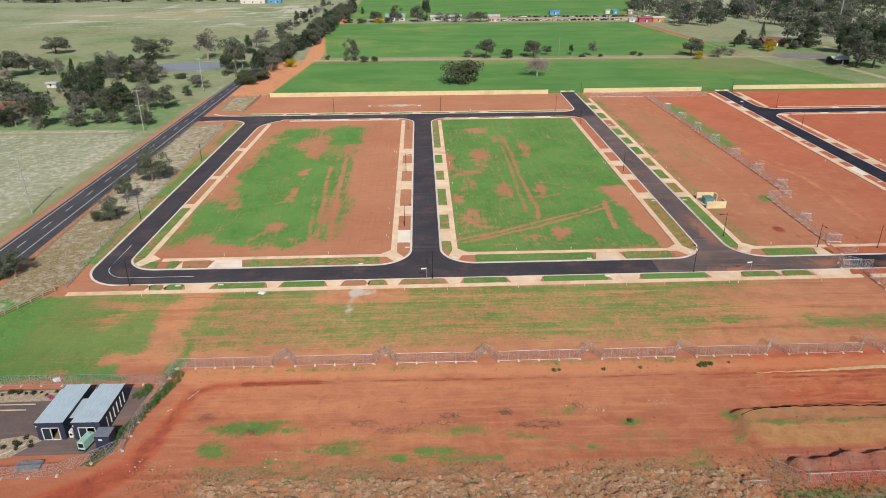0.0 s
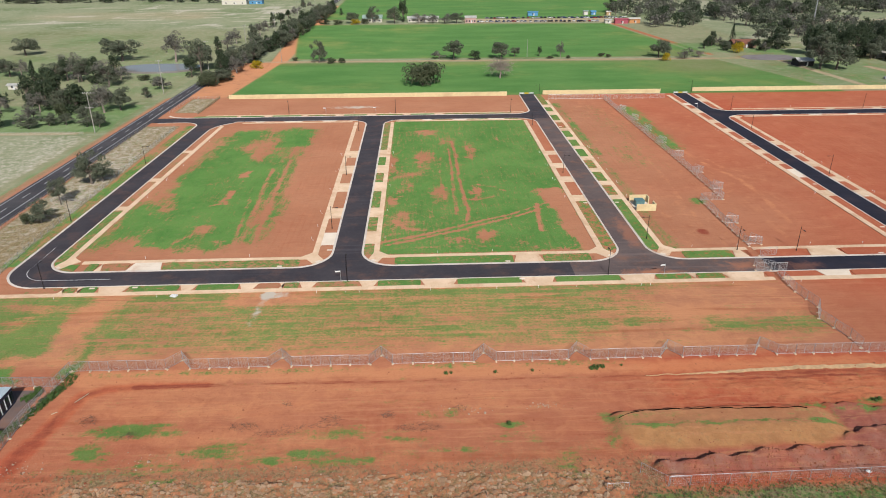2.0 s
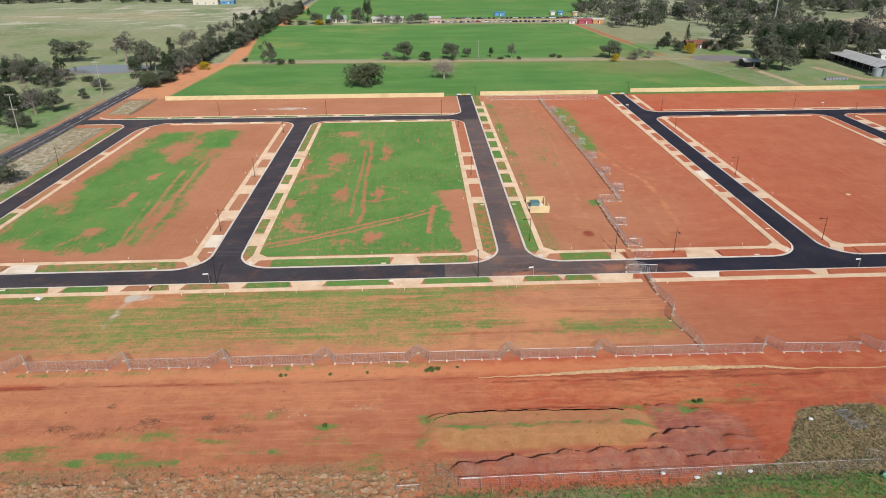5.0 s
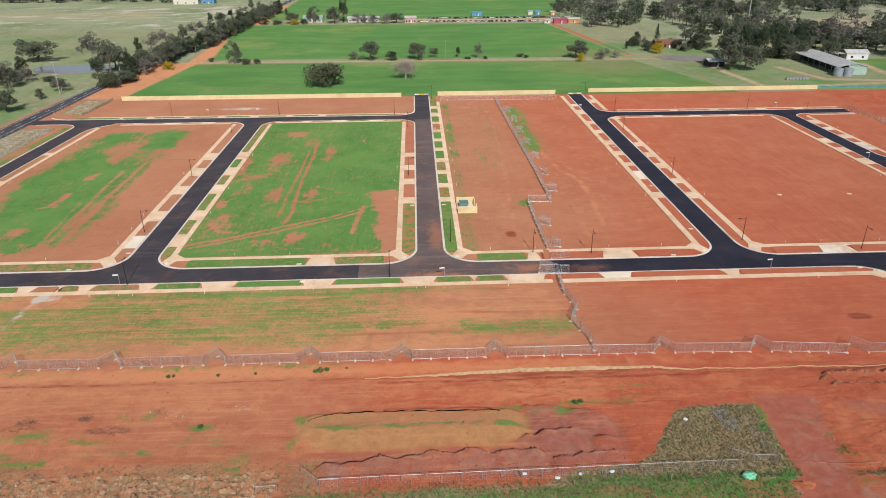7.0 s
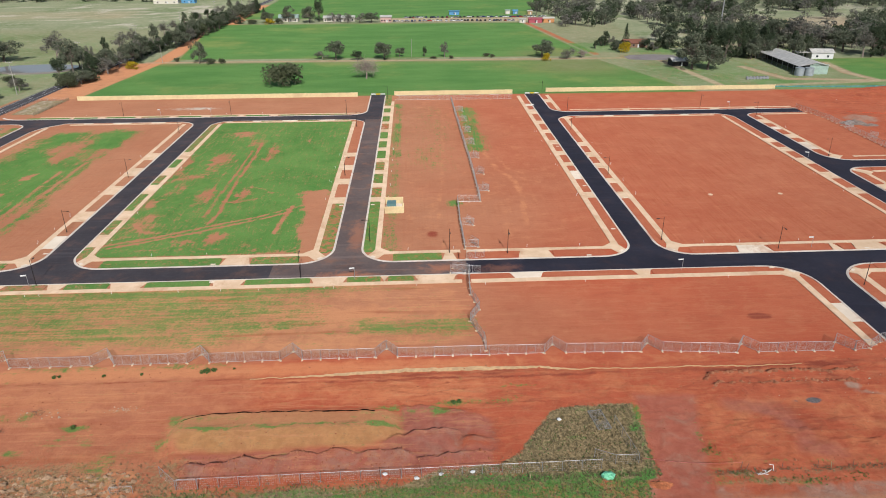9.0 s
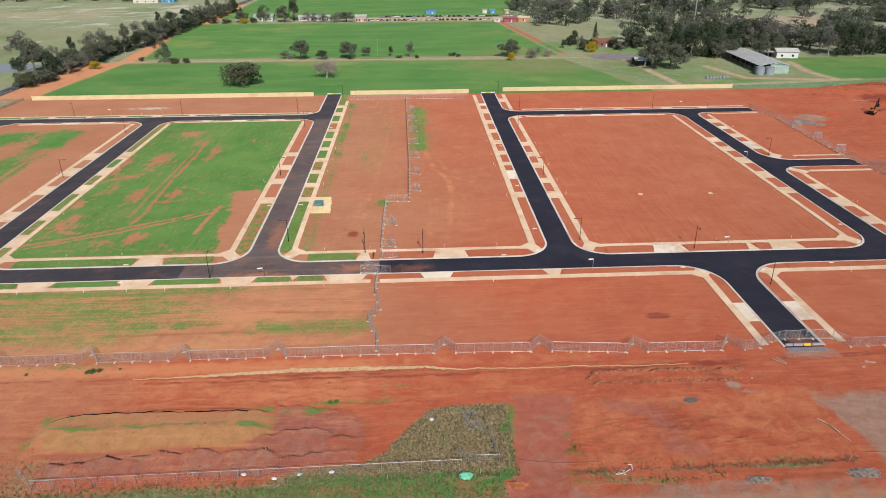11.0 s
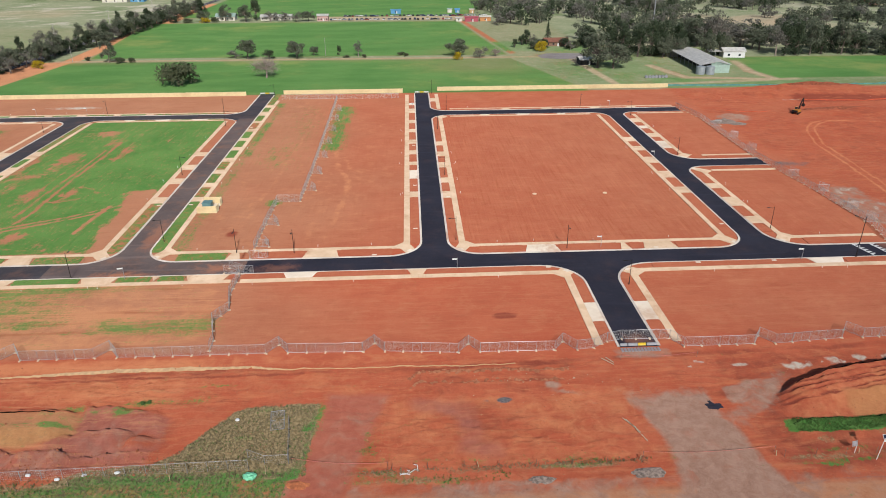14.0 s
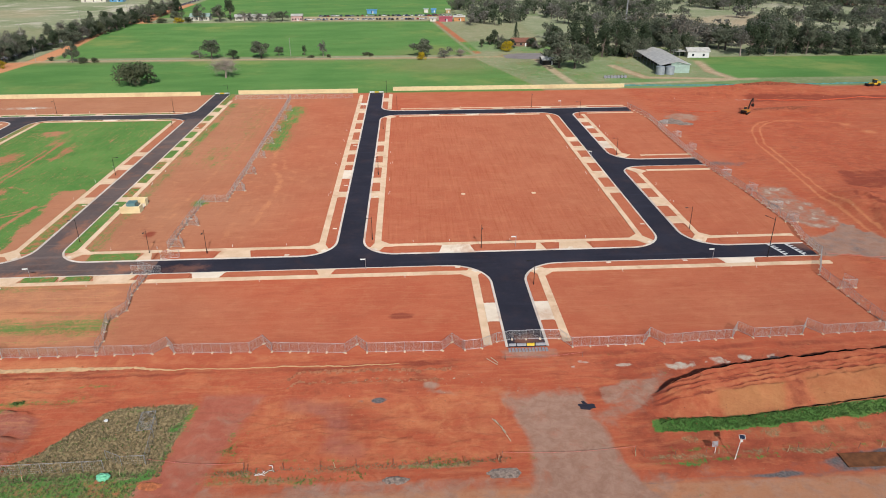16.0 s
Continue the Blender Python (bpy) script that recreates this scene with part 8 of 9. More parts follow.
def crown_points(kind, n, rnd):
    """Points and outward ways of a unit crown: about 1 wide, from its foot up to 1 high."""
    lobes = []
    if kind == "c":
        for k in range(9):
            q = k / 8
            lobes.append((rnd.uniform(-0.05, 0.05), rnd.uniform(-0.05, 0.05), 0.14 + 0.8 * q, 0.44 * (1 - q) + 0.07, 0.13))
    elif kind == "b" or kind == "w":
        for k in range(15):
            a, r = rnd.uniform(0, math.tau), 0.34 * math.sqrt(rnd.random())
            lobes.append((r * math.cos(a), r * math.sin(a), rnd.uniform(0.22, 0.92 - 0.8 * r), rnd.uniform(0.15, 0.24), 0.20))
    elif kind == "d":
        for k in range(15):
            a, q = rnd.uniform(0, math.tau), rnd.random()
            r = 0.33 * math.sqrt(rnd.random()) * (1.1 - 0.6 * q)
            lobes.append((r * math.cos(a), r * math.sin(a), 0.14 + 0.74 * q, rnd.uniform(0.12, 0.21), 0.14))
    else:
        for k in range(21 if kind == "g" else 15):
            a, r = rnd.uniform(0, math.tau), 0.37 * math.sqrt(rnd.random())
            lobes.append((r * math.cos(a), r * math.sin(a), rnd.uniform(0.30, 0.94 - 0.6 * r), rnd.uniform(0.10, 0.18), 0.11))
    out = []
    for k in range(n):
        x, y, z, r, rz = lobes[k % len(lobes)]
        v = Vector((rnd.gauss(0, 1), rnd.gauss(0, 1), rnd.gauss(0.25, 1))).normalized()
        q = rnd.uniform(0.65, 1.12)
        out.append((Vector((x + v.x * r * q, y + v.y * r * q, max(0.03, z + v.z * rz * q))), v))
    return lobes, out


def leaf_mesh(bm, pts, size, rnd, sx=1.0, sz=1.0, at=Vector((0, 0, 0))):
    for p, v in pts:
        p = Vector((p.x * sx, p.y * sx, p.z * sz)) + at
        n = (v * 1.3 + Vector((rnd.uniform(-0.8, 0.8), rnd.uniform(-0.8, 0.8), rnd.uniform(-0.3, 0.9)))).normalized()
        u = n.orthogonal().normalized()
        u = Matrix.Rotation(rnd.uniform(0, 6.3), 3, n) @ u
        w = n.cross(u)
        s = size * rnd.uniform(0.6, 1.35)
        bm.faces.new([bm.verts.new(p + u * a * s + w * b * s * 0.7) for a, b in ((-1, -0.3), (0.1, -0.8), (1, 0.2), (0.2, 0.9))])


def make_tree(kind, seed, h, wid):
    rnd = random.Random(seed)
    name, label = NAMES[kind]
    t = thing(name, label, "tree" if kind not in "bw" else "shrub", "trees and shrubs")
    lobes, pts = crown_points("g" if kind == "x" else kind, {"g": 1900, "d": 1900, "y": 1150, "b": 2000, "w": 1200, "c": 1200, "x": 0}[kind], rnd)
    bm = bmesh.new()
    fork = Vector((rnd.uniform(-0.03, 0.03) * wid, rnd.uniform(-0.03, 0.03) * wid, h * (0.34 if kind in "gyx" else 0.25)))
    r0 = 0.022 * h + 0.05
    tube(bm, (0, 0, -0.3), fork, r0 * 1.2, r0 * 0.8, 7)
    for x, y, z, r, rz in lobes:
        e = Vector((x * wid, y * wid, z * h))
        mid = fork.lerp(e, 0.55) + Vector((rnd.uniform(-0.04, 0.04) * wid, rnd.uniform(-0.04, 0.04) * wid, 0.03 * h))
        tube(bm, fork, mid, r0 * 0.5, r0 * 0.3, 5, False)
        tube(bm, mid, e, r0 * 0.3, r0 * 0.1, 5, False)
        for k in range(26 if kind == "x" else 3):
            v = Vector((rnd.gauss(0, 1), rnd.gauss(0, 1), rnd.gauss(0.3, 1))).normalized()
            s = mid.lerp(e, rnd.random())
            tube(bm, s, s + v * r * wid * (1.7 if kind == "x" else 1.3), r0 * (0.16 if kind == "x" else 0.10), r0 * 0.05, 3, False)
    part("trunk", bm, M_DEADWOOD if kind in "xy" else M_BARK, t)
    if pts:
        bm = bmesh.new()
        leaf_mesh(bm, pts, {"g": 0.031, "d": 0.034, "y": 0.027, "b": 0.034, "w": 0.036, "c": 0.036}[kind] * (wid if kind != "c" else wid * 1.3), rnd, wid, h)
        part("crown", bm, LEAVES[kind], t)
    return t


MODELS = {}
for k, kind in enumerate("gggddyybwcx"):
    h, wid = {"g": (10, 10), "d": (10, 8), "y": (9, 9), "b": (5, 7), "w": (5, 6.5), "c": (12, 5), "x": (9, 11)}[kind]
    MODELS.setdefault(kind, []).append([make_tree(kind, 40 + k, h, wid), h, wid, False])
tree_count = [0]


def plant(kind, x, y, h, wid, z=0.0):
    tree_count[0] += 1
    models = MODELS[kind]
    if kind in "gdy":
        wid, h = wid * (1.12 if kind == "d" else 1.28), h * (1.12 if kind == "d" else 1.26)
    md = models[tree_count[0] % len(models)]
    m = pose(x, y, z, 0, 0, (tree_count[0] * 137.5) % 360) @ Matrix.Diagonal((wid / md[2], wid / md[2] * random.uniform(0.9, 1.1), h / md[1], 1))
    if md[3]:
        copy_thing(md[0], m @ Matrix.Diagonal([1 / q for q in md[0].scale] + [1]))
    else:
        md[0].matrix_basis, md[3] = m, True


PADDOCK = [("g", -214.2, 442.4, 10.1, 13.6), ("g", -145.6, 418.0, 12.8, 19.0), ("y", -113.4, 416.1, 15.3, 15.6), ("c", -151.4, 328.4, 14.4, 8.7), ("d", -145.1, 308.3, 11.2, 10.3), ("d", -124.2, 289.6, 16.3, 12.7), ("d", -114.5, 287.0, 11.1, 11.6),
           ("d", -129.9, 294.1, 11.8, 10.9), ("d", -131.8, 349.5, 12.4, 9.2), ("y", -152.1, 369.0, 12.1, 12.1), ("g", -142.3, 356.0, 11.5, 9.4), ("y", -125.9, 349.1, 11.3, 12.7), ("y", -123.2, 358.0, 6.4, 9.4), ("b", -111.3, 357.4, 3.5, 7.1)]
PADDOCK_EAST = [("y", -102.8, 286.4, 10.6, 9.7), ("g", -97.4, 290.3, 9.8, 8.8), ("g", -103.0, 268.9, 6.5, 6.4), ("g", -94.9, 262.3, 5.0, 5.3), ("y", -125.8, 273.7, 5.2, 6.5), ("g", -186.4, 370.9, 8.9, 10.9), ("y", -198.4, 378.1, 9.1, 9.9),
                ("g", -202.6, 365.4, 13.4, 14.3), ("x", -200.4, 359.1, 7.0, 8.2), ("y", -179.7, 370.5, 8.3, 7.3), ("g", -88.0, 378.6, 17.4, 12.7), ("d", -89.4, 365.5, 9.5, 8.9), ("g", -94.9, 315.0, 4.2, 4.7), ("y", -93.9, 333.0, 6.1, 7.8),
                ("g", -98.7, 341.9, 4.5, 6.8), ("d", -133.6, 259.7, 10.7, 10.6), ("y", -134.6, 256.3, 5.4, 5.2), ("d", -148.8, 260.4, 6.2, 7.1)]
ROADSIDE = [("g", -69.0, 193.6, 10.1, 11.0), ("g", -66.5, 195.7, 7.4, 7.1), ("g", -70.1, 176.1, 8.7, 6.5), ("g", -69.1, 162.7, 6.2, 7.4), ("b", -72.1, 161.9, 4.4, 4.7), ("g", -76.7, 130.6, 6.6, 6.6), ("d", -79.2, 129.4, 5.0, 4.6)]
FIELDS = [("b", 32.5, 337.6, 13.7, 21.6), ("x", 72.7, 354.0, 12.0, 18.0), ("g", -27.4, 405.2, 10.9, 8.2), ("b", -42.5, 411.8, 3.0, 3.9), ("b", -19.9, 402.3, 4.0, 5.5), ("b", -14.1, 404.4, 3.6, 4.8), ("y", 42.7, 415.4, 4.5, 8.5), ("g", 51.5, 410.6, 11.5, 10.5),
          ("d", 64.0, 409.9, 5.2, 8.4), ("g", 79.9, 413.2, 10.2, 11.3), ("g", 89.1, 421.4, 5.6, 5.7), ("w", -60.2, 389.1, 5.2, 8.6)]
FIELDS_EAST = [("d", 104.3, 422.2, 5.5, 3.5), ("y", 116.2, 417.2, 8.1, 5.5), ("b", 109.4, 413.3, 1.7, 4.8), ("b", 120.3, 412.7, 2.4, 3.4), ("b", 141.7, 420.0, 2.5, 5.6), ("b", 145.3, 415.5, 2.3, 3.5), ("g", 175.3, 413.8, 10.0, 13.1), ("w", 175.6, 401.3, 5.5, 6.0),
               ("y", 189.4, 408.7, 6.0, 8.9), ("x", 199.2, 412.4, 5.4, 8.3), ("w", 229.7, 428.2, 7.6, 8.6), ("d", 225.1, 457.7, 8.8, 7.6), ("c", 240.1, 462.0, 13.2, 6.1), ("d", 263.3, 445.3, 12.1, 14.8), ("g", 251.0, 370.6, 16.4, 18.3)]
SHOWGROUND = [("c", -40.1, 665.9, 6.2, 5.5), ("d", 18.1, 605.6, 16.9, 10.0), ("g", 11.1, 597.5, 11.2, 11.8), ("g", -23.0, 597.5, 9.3, 11.7), ("b", -13.3, 592.9, 5.6, 7.8), ("g", -7.4, 604.5, 11.2, 9.7), ("g", 63.2, 596.0, 8.5, 9.8), ("y", 31.7, 596.8, 7.3, 11.8),
              ("y", 43.4, 596.0, 6.9, 9.8), ("y", 53.2, 595.4, 7.3, 11.7), ("d", -46.5, 595.1, 4.7, 9.8), ("b", -35.4, 592.5, 4.2, 9.7), ("w", -20.8, 591.5, 5.2, 9.7), ("g", -55.2, 602.0, 6.6, 7.9)]
WOODS = [("g", 259.1, 368.7, 12.3, 13.2), ("d", 267.8, 413.8, 17.4, 9.8), ("d", 276.2, 410.7, 18.4, 10.4), ("d", 283.8, 404.5, 18.4, 10.3), ("d", 292.6, 407.9, 19.8, 10.3), ("d", 300.7, 416.3, 18.6, 10.4), ("d", 312.9, 418.1, 16.9, 9.9), ("g", 334.0, 440.9, 19.2, 14.9),
         ("y", 339.5, 431.1, 21.6, 14.6), ("y", 358.7, 454.1, 14.7, 15.3), ("y", 362.0, 439.0, 13.6, 17.9), ("g", 368.0, 424.6, 13.9, 13.0), ("y", 368.2, 403.9, 15.8, 9.6), ("d", 374.5, 405.5, 18.9, 12.2), ("d", 381.6, 406.1, 18.1, 10.8), ("g", 389.9, 405.1, 18.3, 10.7), ("d", 397.8, 406.6, 17.0, 10.7), ("g", 410.2, 406.2, 20.3, 10.9)]
for group in (PADDOCK, PADDOCK_EAST, ROADSIDE, FIELDS, FIELDS_EAST, SHOWGROUND, WOODS):
    for kind, x, y, h, wid in group:
        if group is ROADSIDE:
            h, wid = h * 0.86, wid * 0.76
        if group is WOODS:
            h, wid = h * 0.95, wid * 1.25
        plant(kind, x, y, h, wid)
for k in range(9):
    plant("dgdgddgdy"[k], 418 + k * 8.5, 405 + 3 * math.sin(k * 2.1), 12.5 + 2 * math.sin(k * 3.7), 13)
# denser trees round the paddock house and along its drive
rp = random.Random(31)
for k in range(9):
    x, y = rp.uniform(-146, -108), rp.uniform(283, 312)
    plant(rp.choice("dgyyg"), x, y, rp.uniform(6.5, 11), rp.uniform(6, 9))
for k in range(9):
    plant(rp.choice("gydb"), rp.uniform(-152, -98), rp.uniform(258, 284), rp.uniform(3.5, 7), rp.uniform(4, 7))
for k in range(7):
    plant(rp.choice("dgy"), rp.uniform(-160, -122), rp.uniform(312, 372), rp.uniform(6, 11), rp.uniform(6, 10))
# garden shrubs and trees round the farmhouse by the yard
for k in range(20):
    plant(rp.choice("bbgdy"), rp.uniform(214, 264), rp.uniform(432, 462), rp.uniform(2.5, 6), rp.uniform(4, 7))
for k in range(18):
    plant(rp.choice("dddg"), rp.uniform(262, 345), rp.uniform(398, 428), rp.uniform(9, 14), rp.uniform(7, 10))
for k in range(14):
    plant(rp.choice("ddgy"), rp.uniform(345, 470), rp.uniform(402, 440), rp.uniform(9, 14), rp.uniform(8, 11))
# hedgerow between the highway and the crops
rh = random.Random(5)
for k in range(74):
    y = 338 + k * 4.9 + rh.uniform(-3, 3)
    x = float(np.interp(y, (338, 355, 472, 692), (-74.0, -72.0, -61.0, -50.5))) + rh.uniform(-4.5, 3.5)
    plant(rh.choice("gdgdgyb"), x - 1.0, y, rh.uniform(6.5, 12) * (0.75 if y < 360 else 1), rh.uniform(7.5, 11.5))
for k in range(16):
    plant(rh.choice("gdy"), -92 - rh.uniform(0, 6) + 0.045 * (k * 22), 400 + k * 22 + rh.uniform(-6, 6), rh.uniform(6, 11), rh.uniform(6, 10))


def woodland(name, count, seed, where, kinds, hlo, hhi, label):
    """Far trees that nobody could count, in one mesh per leaf colour."""
    rnd = random.Random(seed)
    bms = {k: bmesh.new() for k in kinds}
    wood = bmesh.new()
    for _ in range(count):
        p = where(rnd)
        if p is None:
            continue
        kind = rnd.choice(kinds)
        h, wid = rnd.uniform(hlo, hhi), rnd.uniform(9, 17)
        lobes, pts = crown_points(kind, 230, rnd)
        leaf_mesh(bms[kind], pts, 0.058 * wid, rnd, wid, h, Vector((*p, 0)))
        tube(wood, (*p, -0.2), (p[0], p[1], h * 0.6), 0.28, 0.15, 5, False)
        for x, y, z, r, rz in lobes[:4]:
            tube(wood, (p[0], p[1], h * 0.35), (p[0] + x * wid, p[1] + y * wid, z * h), 0.15, 0.05, 3, False)
    base = tagged(part(name, wood, M_BARK), label, "woodland", kind="stuff")
    for k, bm in bms.items():
        tagged(part("crowns", bm, LEAVES[k], base), kind="stuff")


def east_wood(r):
    x, y = r.uniform(255, 690), r.uniform(428, 860)
    if y < 440 and x < 330 or (y < 505 and x < 262):
        return None
    if y > 455 and noise.noise((x * 0.020, y * 0.012, 5.0)) < -0.06:
        return None
    if (x - 420) ** 2 / 42 ** 2 + (y - 566) ** 2 / 38 ** 2 < 1 or 292 < x < 332 and 580 < y < 606:
        return None
    return x, y


woodland("woodland", 1300, 3, east_wood, "gydggyg", 8, 14.5, "scattered grey-green eucalypt woodland")
woodland("far_tree_line", 120, 4, lambda r: (r.uniform(-560, -175), r.uniform(800, 845)), "gyd", 7, 12, "dark line of trees beyond the pasture")
woodland("showground_trees", 70, 6, lambda r: (r.uniform(208, 300), r.uniform(555, 690)), "ggyd", 9, 15, "tall gums round the showground")
woodland("house_garden_trees", 34, 8, lambda r: (r.uniform(-215, -150), r.uniform(262, 330)), "dgby", 4, 9, "garden trees round a farmhouse")


# ---------------------------------------------------------------- power lines and masts
M_POLEWOOD = plain("grey_timber_pole", (0.42, 0.40, 0.35), 0.85, vary=0.15)


def power_pole(h=15.5):
    p = thing("power_pole", "weathered power pole with two crossarms", "power pole", "power poles")
    bm = bmesh.new()
    tube(bm, (0, 0, -0.3), (0, 0, h), 0.19, 0.13, 8)
    part("pole", bm, M_POLEWOOD, p)
    for z, w in ((h - 0.4, 1.5), (h * 0.62, 1.4)):
        bm = bmesh.new()
        box(bm, -w, w, -0.08, 0.08, z - 0.09, z + 0.09)
        arm = part("crossarm", bm, M_POLEWOOD, p)
        for x in (-w + 0.1, -0.5, 0.5, w - 0.1):
            bm = bmesh.new()
            tube(bm, (x, 0, z + 0.09), (x, 0, z + 0.38), 0.07, 0.05, 6)
            part("insulator", bm, M_WHITE, arm)
    return p


POLE = power_pole()
for k, (x, y) in enumerate(((-92.4, 168.6), (-93.0, 253.3), (-90.3, 323.8), (-86.3, 386.6), (-81.5, 460), (-77.5, 540), (-73.5, 625), (-69.5, 710))):
    m = pose(x, y, 0, 0, 0, 4)
    if k:
        copy_thing(POLE, m)
    else:
        POLE.matrix_basis = m


def plain_pole(x, y, h, r, mat, name, label):
    p = thing(name, label, "pole", at=pose(x, y, 0))
    bm = bmesh.new()
    tube(bm, (0, 0, -0.2), (0, 0, h), r, r * 0.7, 8)
    part("shaft", bm, mat, p)
    bm = bmesh.new()
    tube(bm, (0, 0, h), (0, 0, h + 0.3), r * 1.2, r * 0.6, 8)
    part("cap", bm, mat, p)
    return p


plain_pole(96.4, 419.5, 10.3, 0.14, M_POLEWOOD, "field_pole", "bare timber pole standing in a crop field")
plain_pole(-49.8, 408.7, 9.5, 0.14, M_POLEWOOD, "field_pole", "bare timber pole beside the farm track")
plain_pole(262.0, 398.0, 10.5, 0.13, M_POLEWOOD, "yard_pole", "timber pole beside the farm yard")
mast = plain_pole(339.0, 544.0, 34.0, 0.55, M_STEEL, "telecom_mast", "slender pale grey telecommunications mast")
for z in (31.0, 28.0):
    bm = bmesh.new()
    for k in range(3):
        a = k * math.tau / 3
        box(bm, -0.15, 0.15, -0.1, 0.1, z, z + 2.2, pose(0.9 * math.cos(a), 0.9 * math.sin(a), 0, 0, 0, math.degrees(a) + 90))
    part("antenna_panels", bm, M_WHITE, mast)


# ---------------------------------------------------------------- farm buildings
bm = bmesh.new()
slab(bm, [(226, 404), (236, 400.5), (250, 401), (258, 407), (257, 417), (246, 421), (231, 420), (225, 413)], -0.2, 0.06)
M_YARD = asphalt("yard_asphalt", (0.15, 0.135, 0.138), (0.21, 0.19, 0.19), 0.15)
tagged(part("farm_yard", bm, M_YARD), "grey sealed yard in front of the farmhouse", "yard", kind="structure")
M_TIN = plain("weathered_tin", (0.64, 0.62, 0.57), 0.55, 0.1, 0.14, 0.5)
M_TANKTIN = plain("blue_grey_tank_steel", (0.36, 0.40, 0.42), 0.5, 0.2, 0.12, 0.8)
M_GREENTIN = plain("pale_green_tin", (0.42, 0.55, 0.48), 0.55, 0.2, 0.1, 0.8)
M_TILE = plain("red_brown_tiles", (0.27, 0.115, 0.075), 0.8, vary=0.25, scale=2.0)
M_BRICK = plain("brown_brick", (0.30, 0.19, 0.13), 0.9, vary=0.2, scale=2.0)
M_CREAM = plain("cream_paint", (0.72, 0.68, 0.58), 0.7, vary=0.08)
M_INNER = plain("shed_interior", (0.06, 0.055, 0.05), 0.9, vary=0.3)


def gable(bm, x0, x1, y0, y1, e, r, over=0.4, along_y=True):
    """A pitched roof sheet with its ridge along y (or x) and a little thickness."""
    if along_y:
        xm = (x0 + x1) / 2
        prof = [(x0 - over, e - 0.1), (xm, r), (x1 + over, e - 0.1), (x1 + over, e + 0.02), (xm, r + 0.14), (x0 - over, e + 0.02)]
        A = [bm.verts.new((x, y0 - over, z)) for x, z in prof]
        B_ = [bm.verts.new((x, y1 + over, z)) for x, z in prof]
    else:
        ym = (y0 + y1) / 2
        prof = [(y0 - over, e - 0.1), (ym, r), (y1 + over, e - 0.1), (y1 + over, e + 0.02), (ym, r + 0.14), (y0 - over, e + 0.02)]
        A = [bm.verts.new((x0 - over, y, z)) for y, z in prof]
        B_ = [bm.verts.new((x1 + over, y, z)) for y, z in prof]
    bm.faces.new(A)
    bm.faces.new(B_[::-1])
    for k in range(6):
        bm.faces.new((A[k - 1], A[k], B_[k], B_[k - 1]))


def house(x, y, w, d, e, r, wall, roof, label, a=0, name="house", windows=4):
    h = thing(name, label, "house" if name == "house" else "shed", at=pose(x, y, 0, 0, 0, a))
    bm = bmesh.new()
    box(bm, 0, w, 0, d, 0, e)
    part("outer_wall", bm, wall, h)
    bm = bmesh.new()
    gable(bm, 0, w, 0, d, e, r, 0.6, d > w)
    part("roof", bm, roof, h)
    for k in range(windows):
        bm = bmesh.new()
        q = w * (k + 0.5) / windows
        box(bm, q - 0.6, q + 0.6, -0.05, 0.0, 0.9, 2.1)
        part("window", bm, M_GLASS, h)
    bm = bmesh.new()
    box(bm, w * 0.55, w * 0.55 + 0.9, -0.06, 0.0, 0, 2.05)
    part("door", bm, M_FRAME, h)
    return h


def machinery_shed():
    s = thing("machinery_shed", "long open-sided farm shed with a pale tin roof", "shed", at=pose(301.5, 352.0, 0, 0, 0, -2.0))
    w, d, e = 15.5, 52.0, 4.6
    for name, q, m in (("south_wall", (5.5, w, 0, 0.12, 0, e + 0.5), M_GREENTIN), ("east_wall", (w - 0.12, w, 0.12, d, 0, e - 0.4), M_TIN), ("north_wall", (0, w, d - 0.12, d, 0, e), M_TIN), ("inner_wall", (5.4, 5.5, 0.12, d, 0, e), M_INNER)):
        bm = bmesh.new()
        box(bm, *q)
        part(name, bm, m, s)
    for k in range(9):
        bm = bmesh.new()
        box(bm, 0.0, 0.2, k * 6.4, k * 6.4 + 0.2, 0, e - 0.6)
        part("post", bm, M_STEEL, s)
    bm = bmesh.new()
    vs = [[bm.verts.new((x, y, z)) for x, z in ((-0.5, 4.1), (8.5, 6.0), (w + 0.5, 4.4), (w + 0.5, 4.55), (8.5, 6.15), (-0.5, 4.25))] for y in (-0.5, d + 0.5)]
    bm.faces.new(vs[0])
    bm.faces.new(vs[1][::-1])
    for k in range(6):
        bm.faces.new((vs[0][k - 1], vs[0][k], vs[1][k], vs[1][k - 1]))
    part("roof", bm, M_TIN, s)
    bm = bmesh.new()
    a = [bm.verts.new(p) for p in ((5.5, 0.0, e), (w, 0.0, e - 0.4), (8.5, 0.0, 6.0))]
    bm.faces.new(a)
    part("gable_end", bm, M_GREENTIN, s)


machinery_shed()
for x, y, r in ((300.6, 349.6, 2.3), (305.6, 349.2, 2.3)):
    t = thing("water_tank", "corrugated grey steel rainwater tank", "tank", "water tanks", at=pose(x, y, 0))
    bm = bmesh.new()
    rings = []
    for k in range(17):
        rr = r + (0.05 if k % 2 else 0.0)
        rings.append([bm.verts.new((rr * math.cos(j * math.tau / 20), rr * math.sin(j * math.tau / 20), k * 0.25)) for j in range(20)])
    for p, q in zip(rings, rings[1:]):
        for j in range(20):
            bm.faces.new((p[j], p[(j + 1) % 20], q[(j + 1) % 20], q[j]))
    part("shell", bm, M_TANKTIN, t)
    bm = bmesh.new()
    tube(bm, (0, 0, 4.0), (0, 0, 4.5), r + 0.06, 0.3, 20)
    part("lid", bm, M_TANKTIN, t)
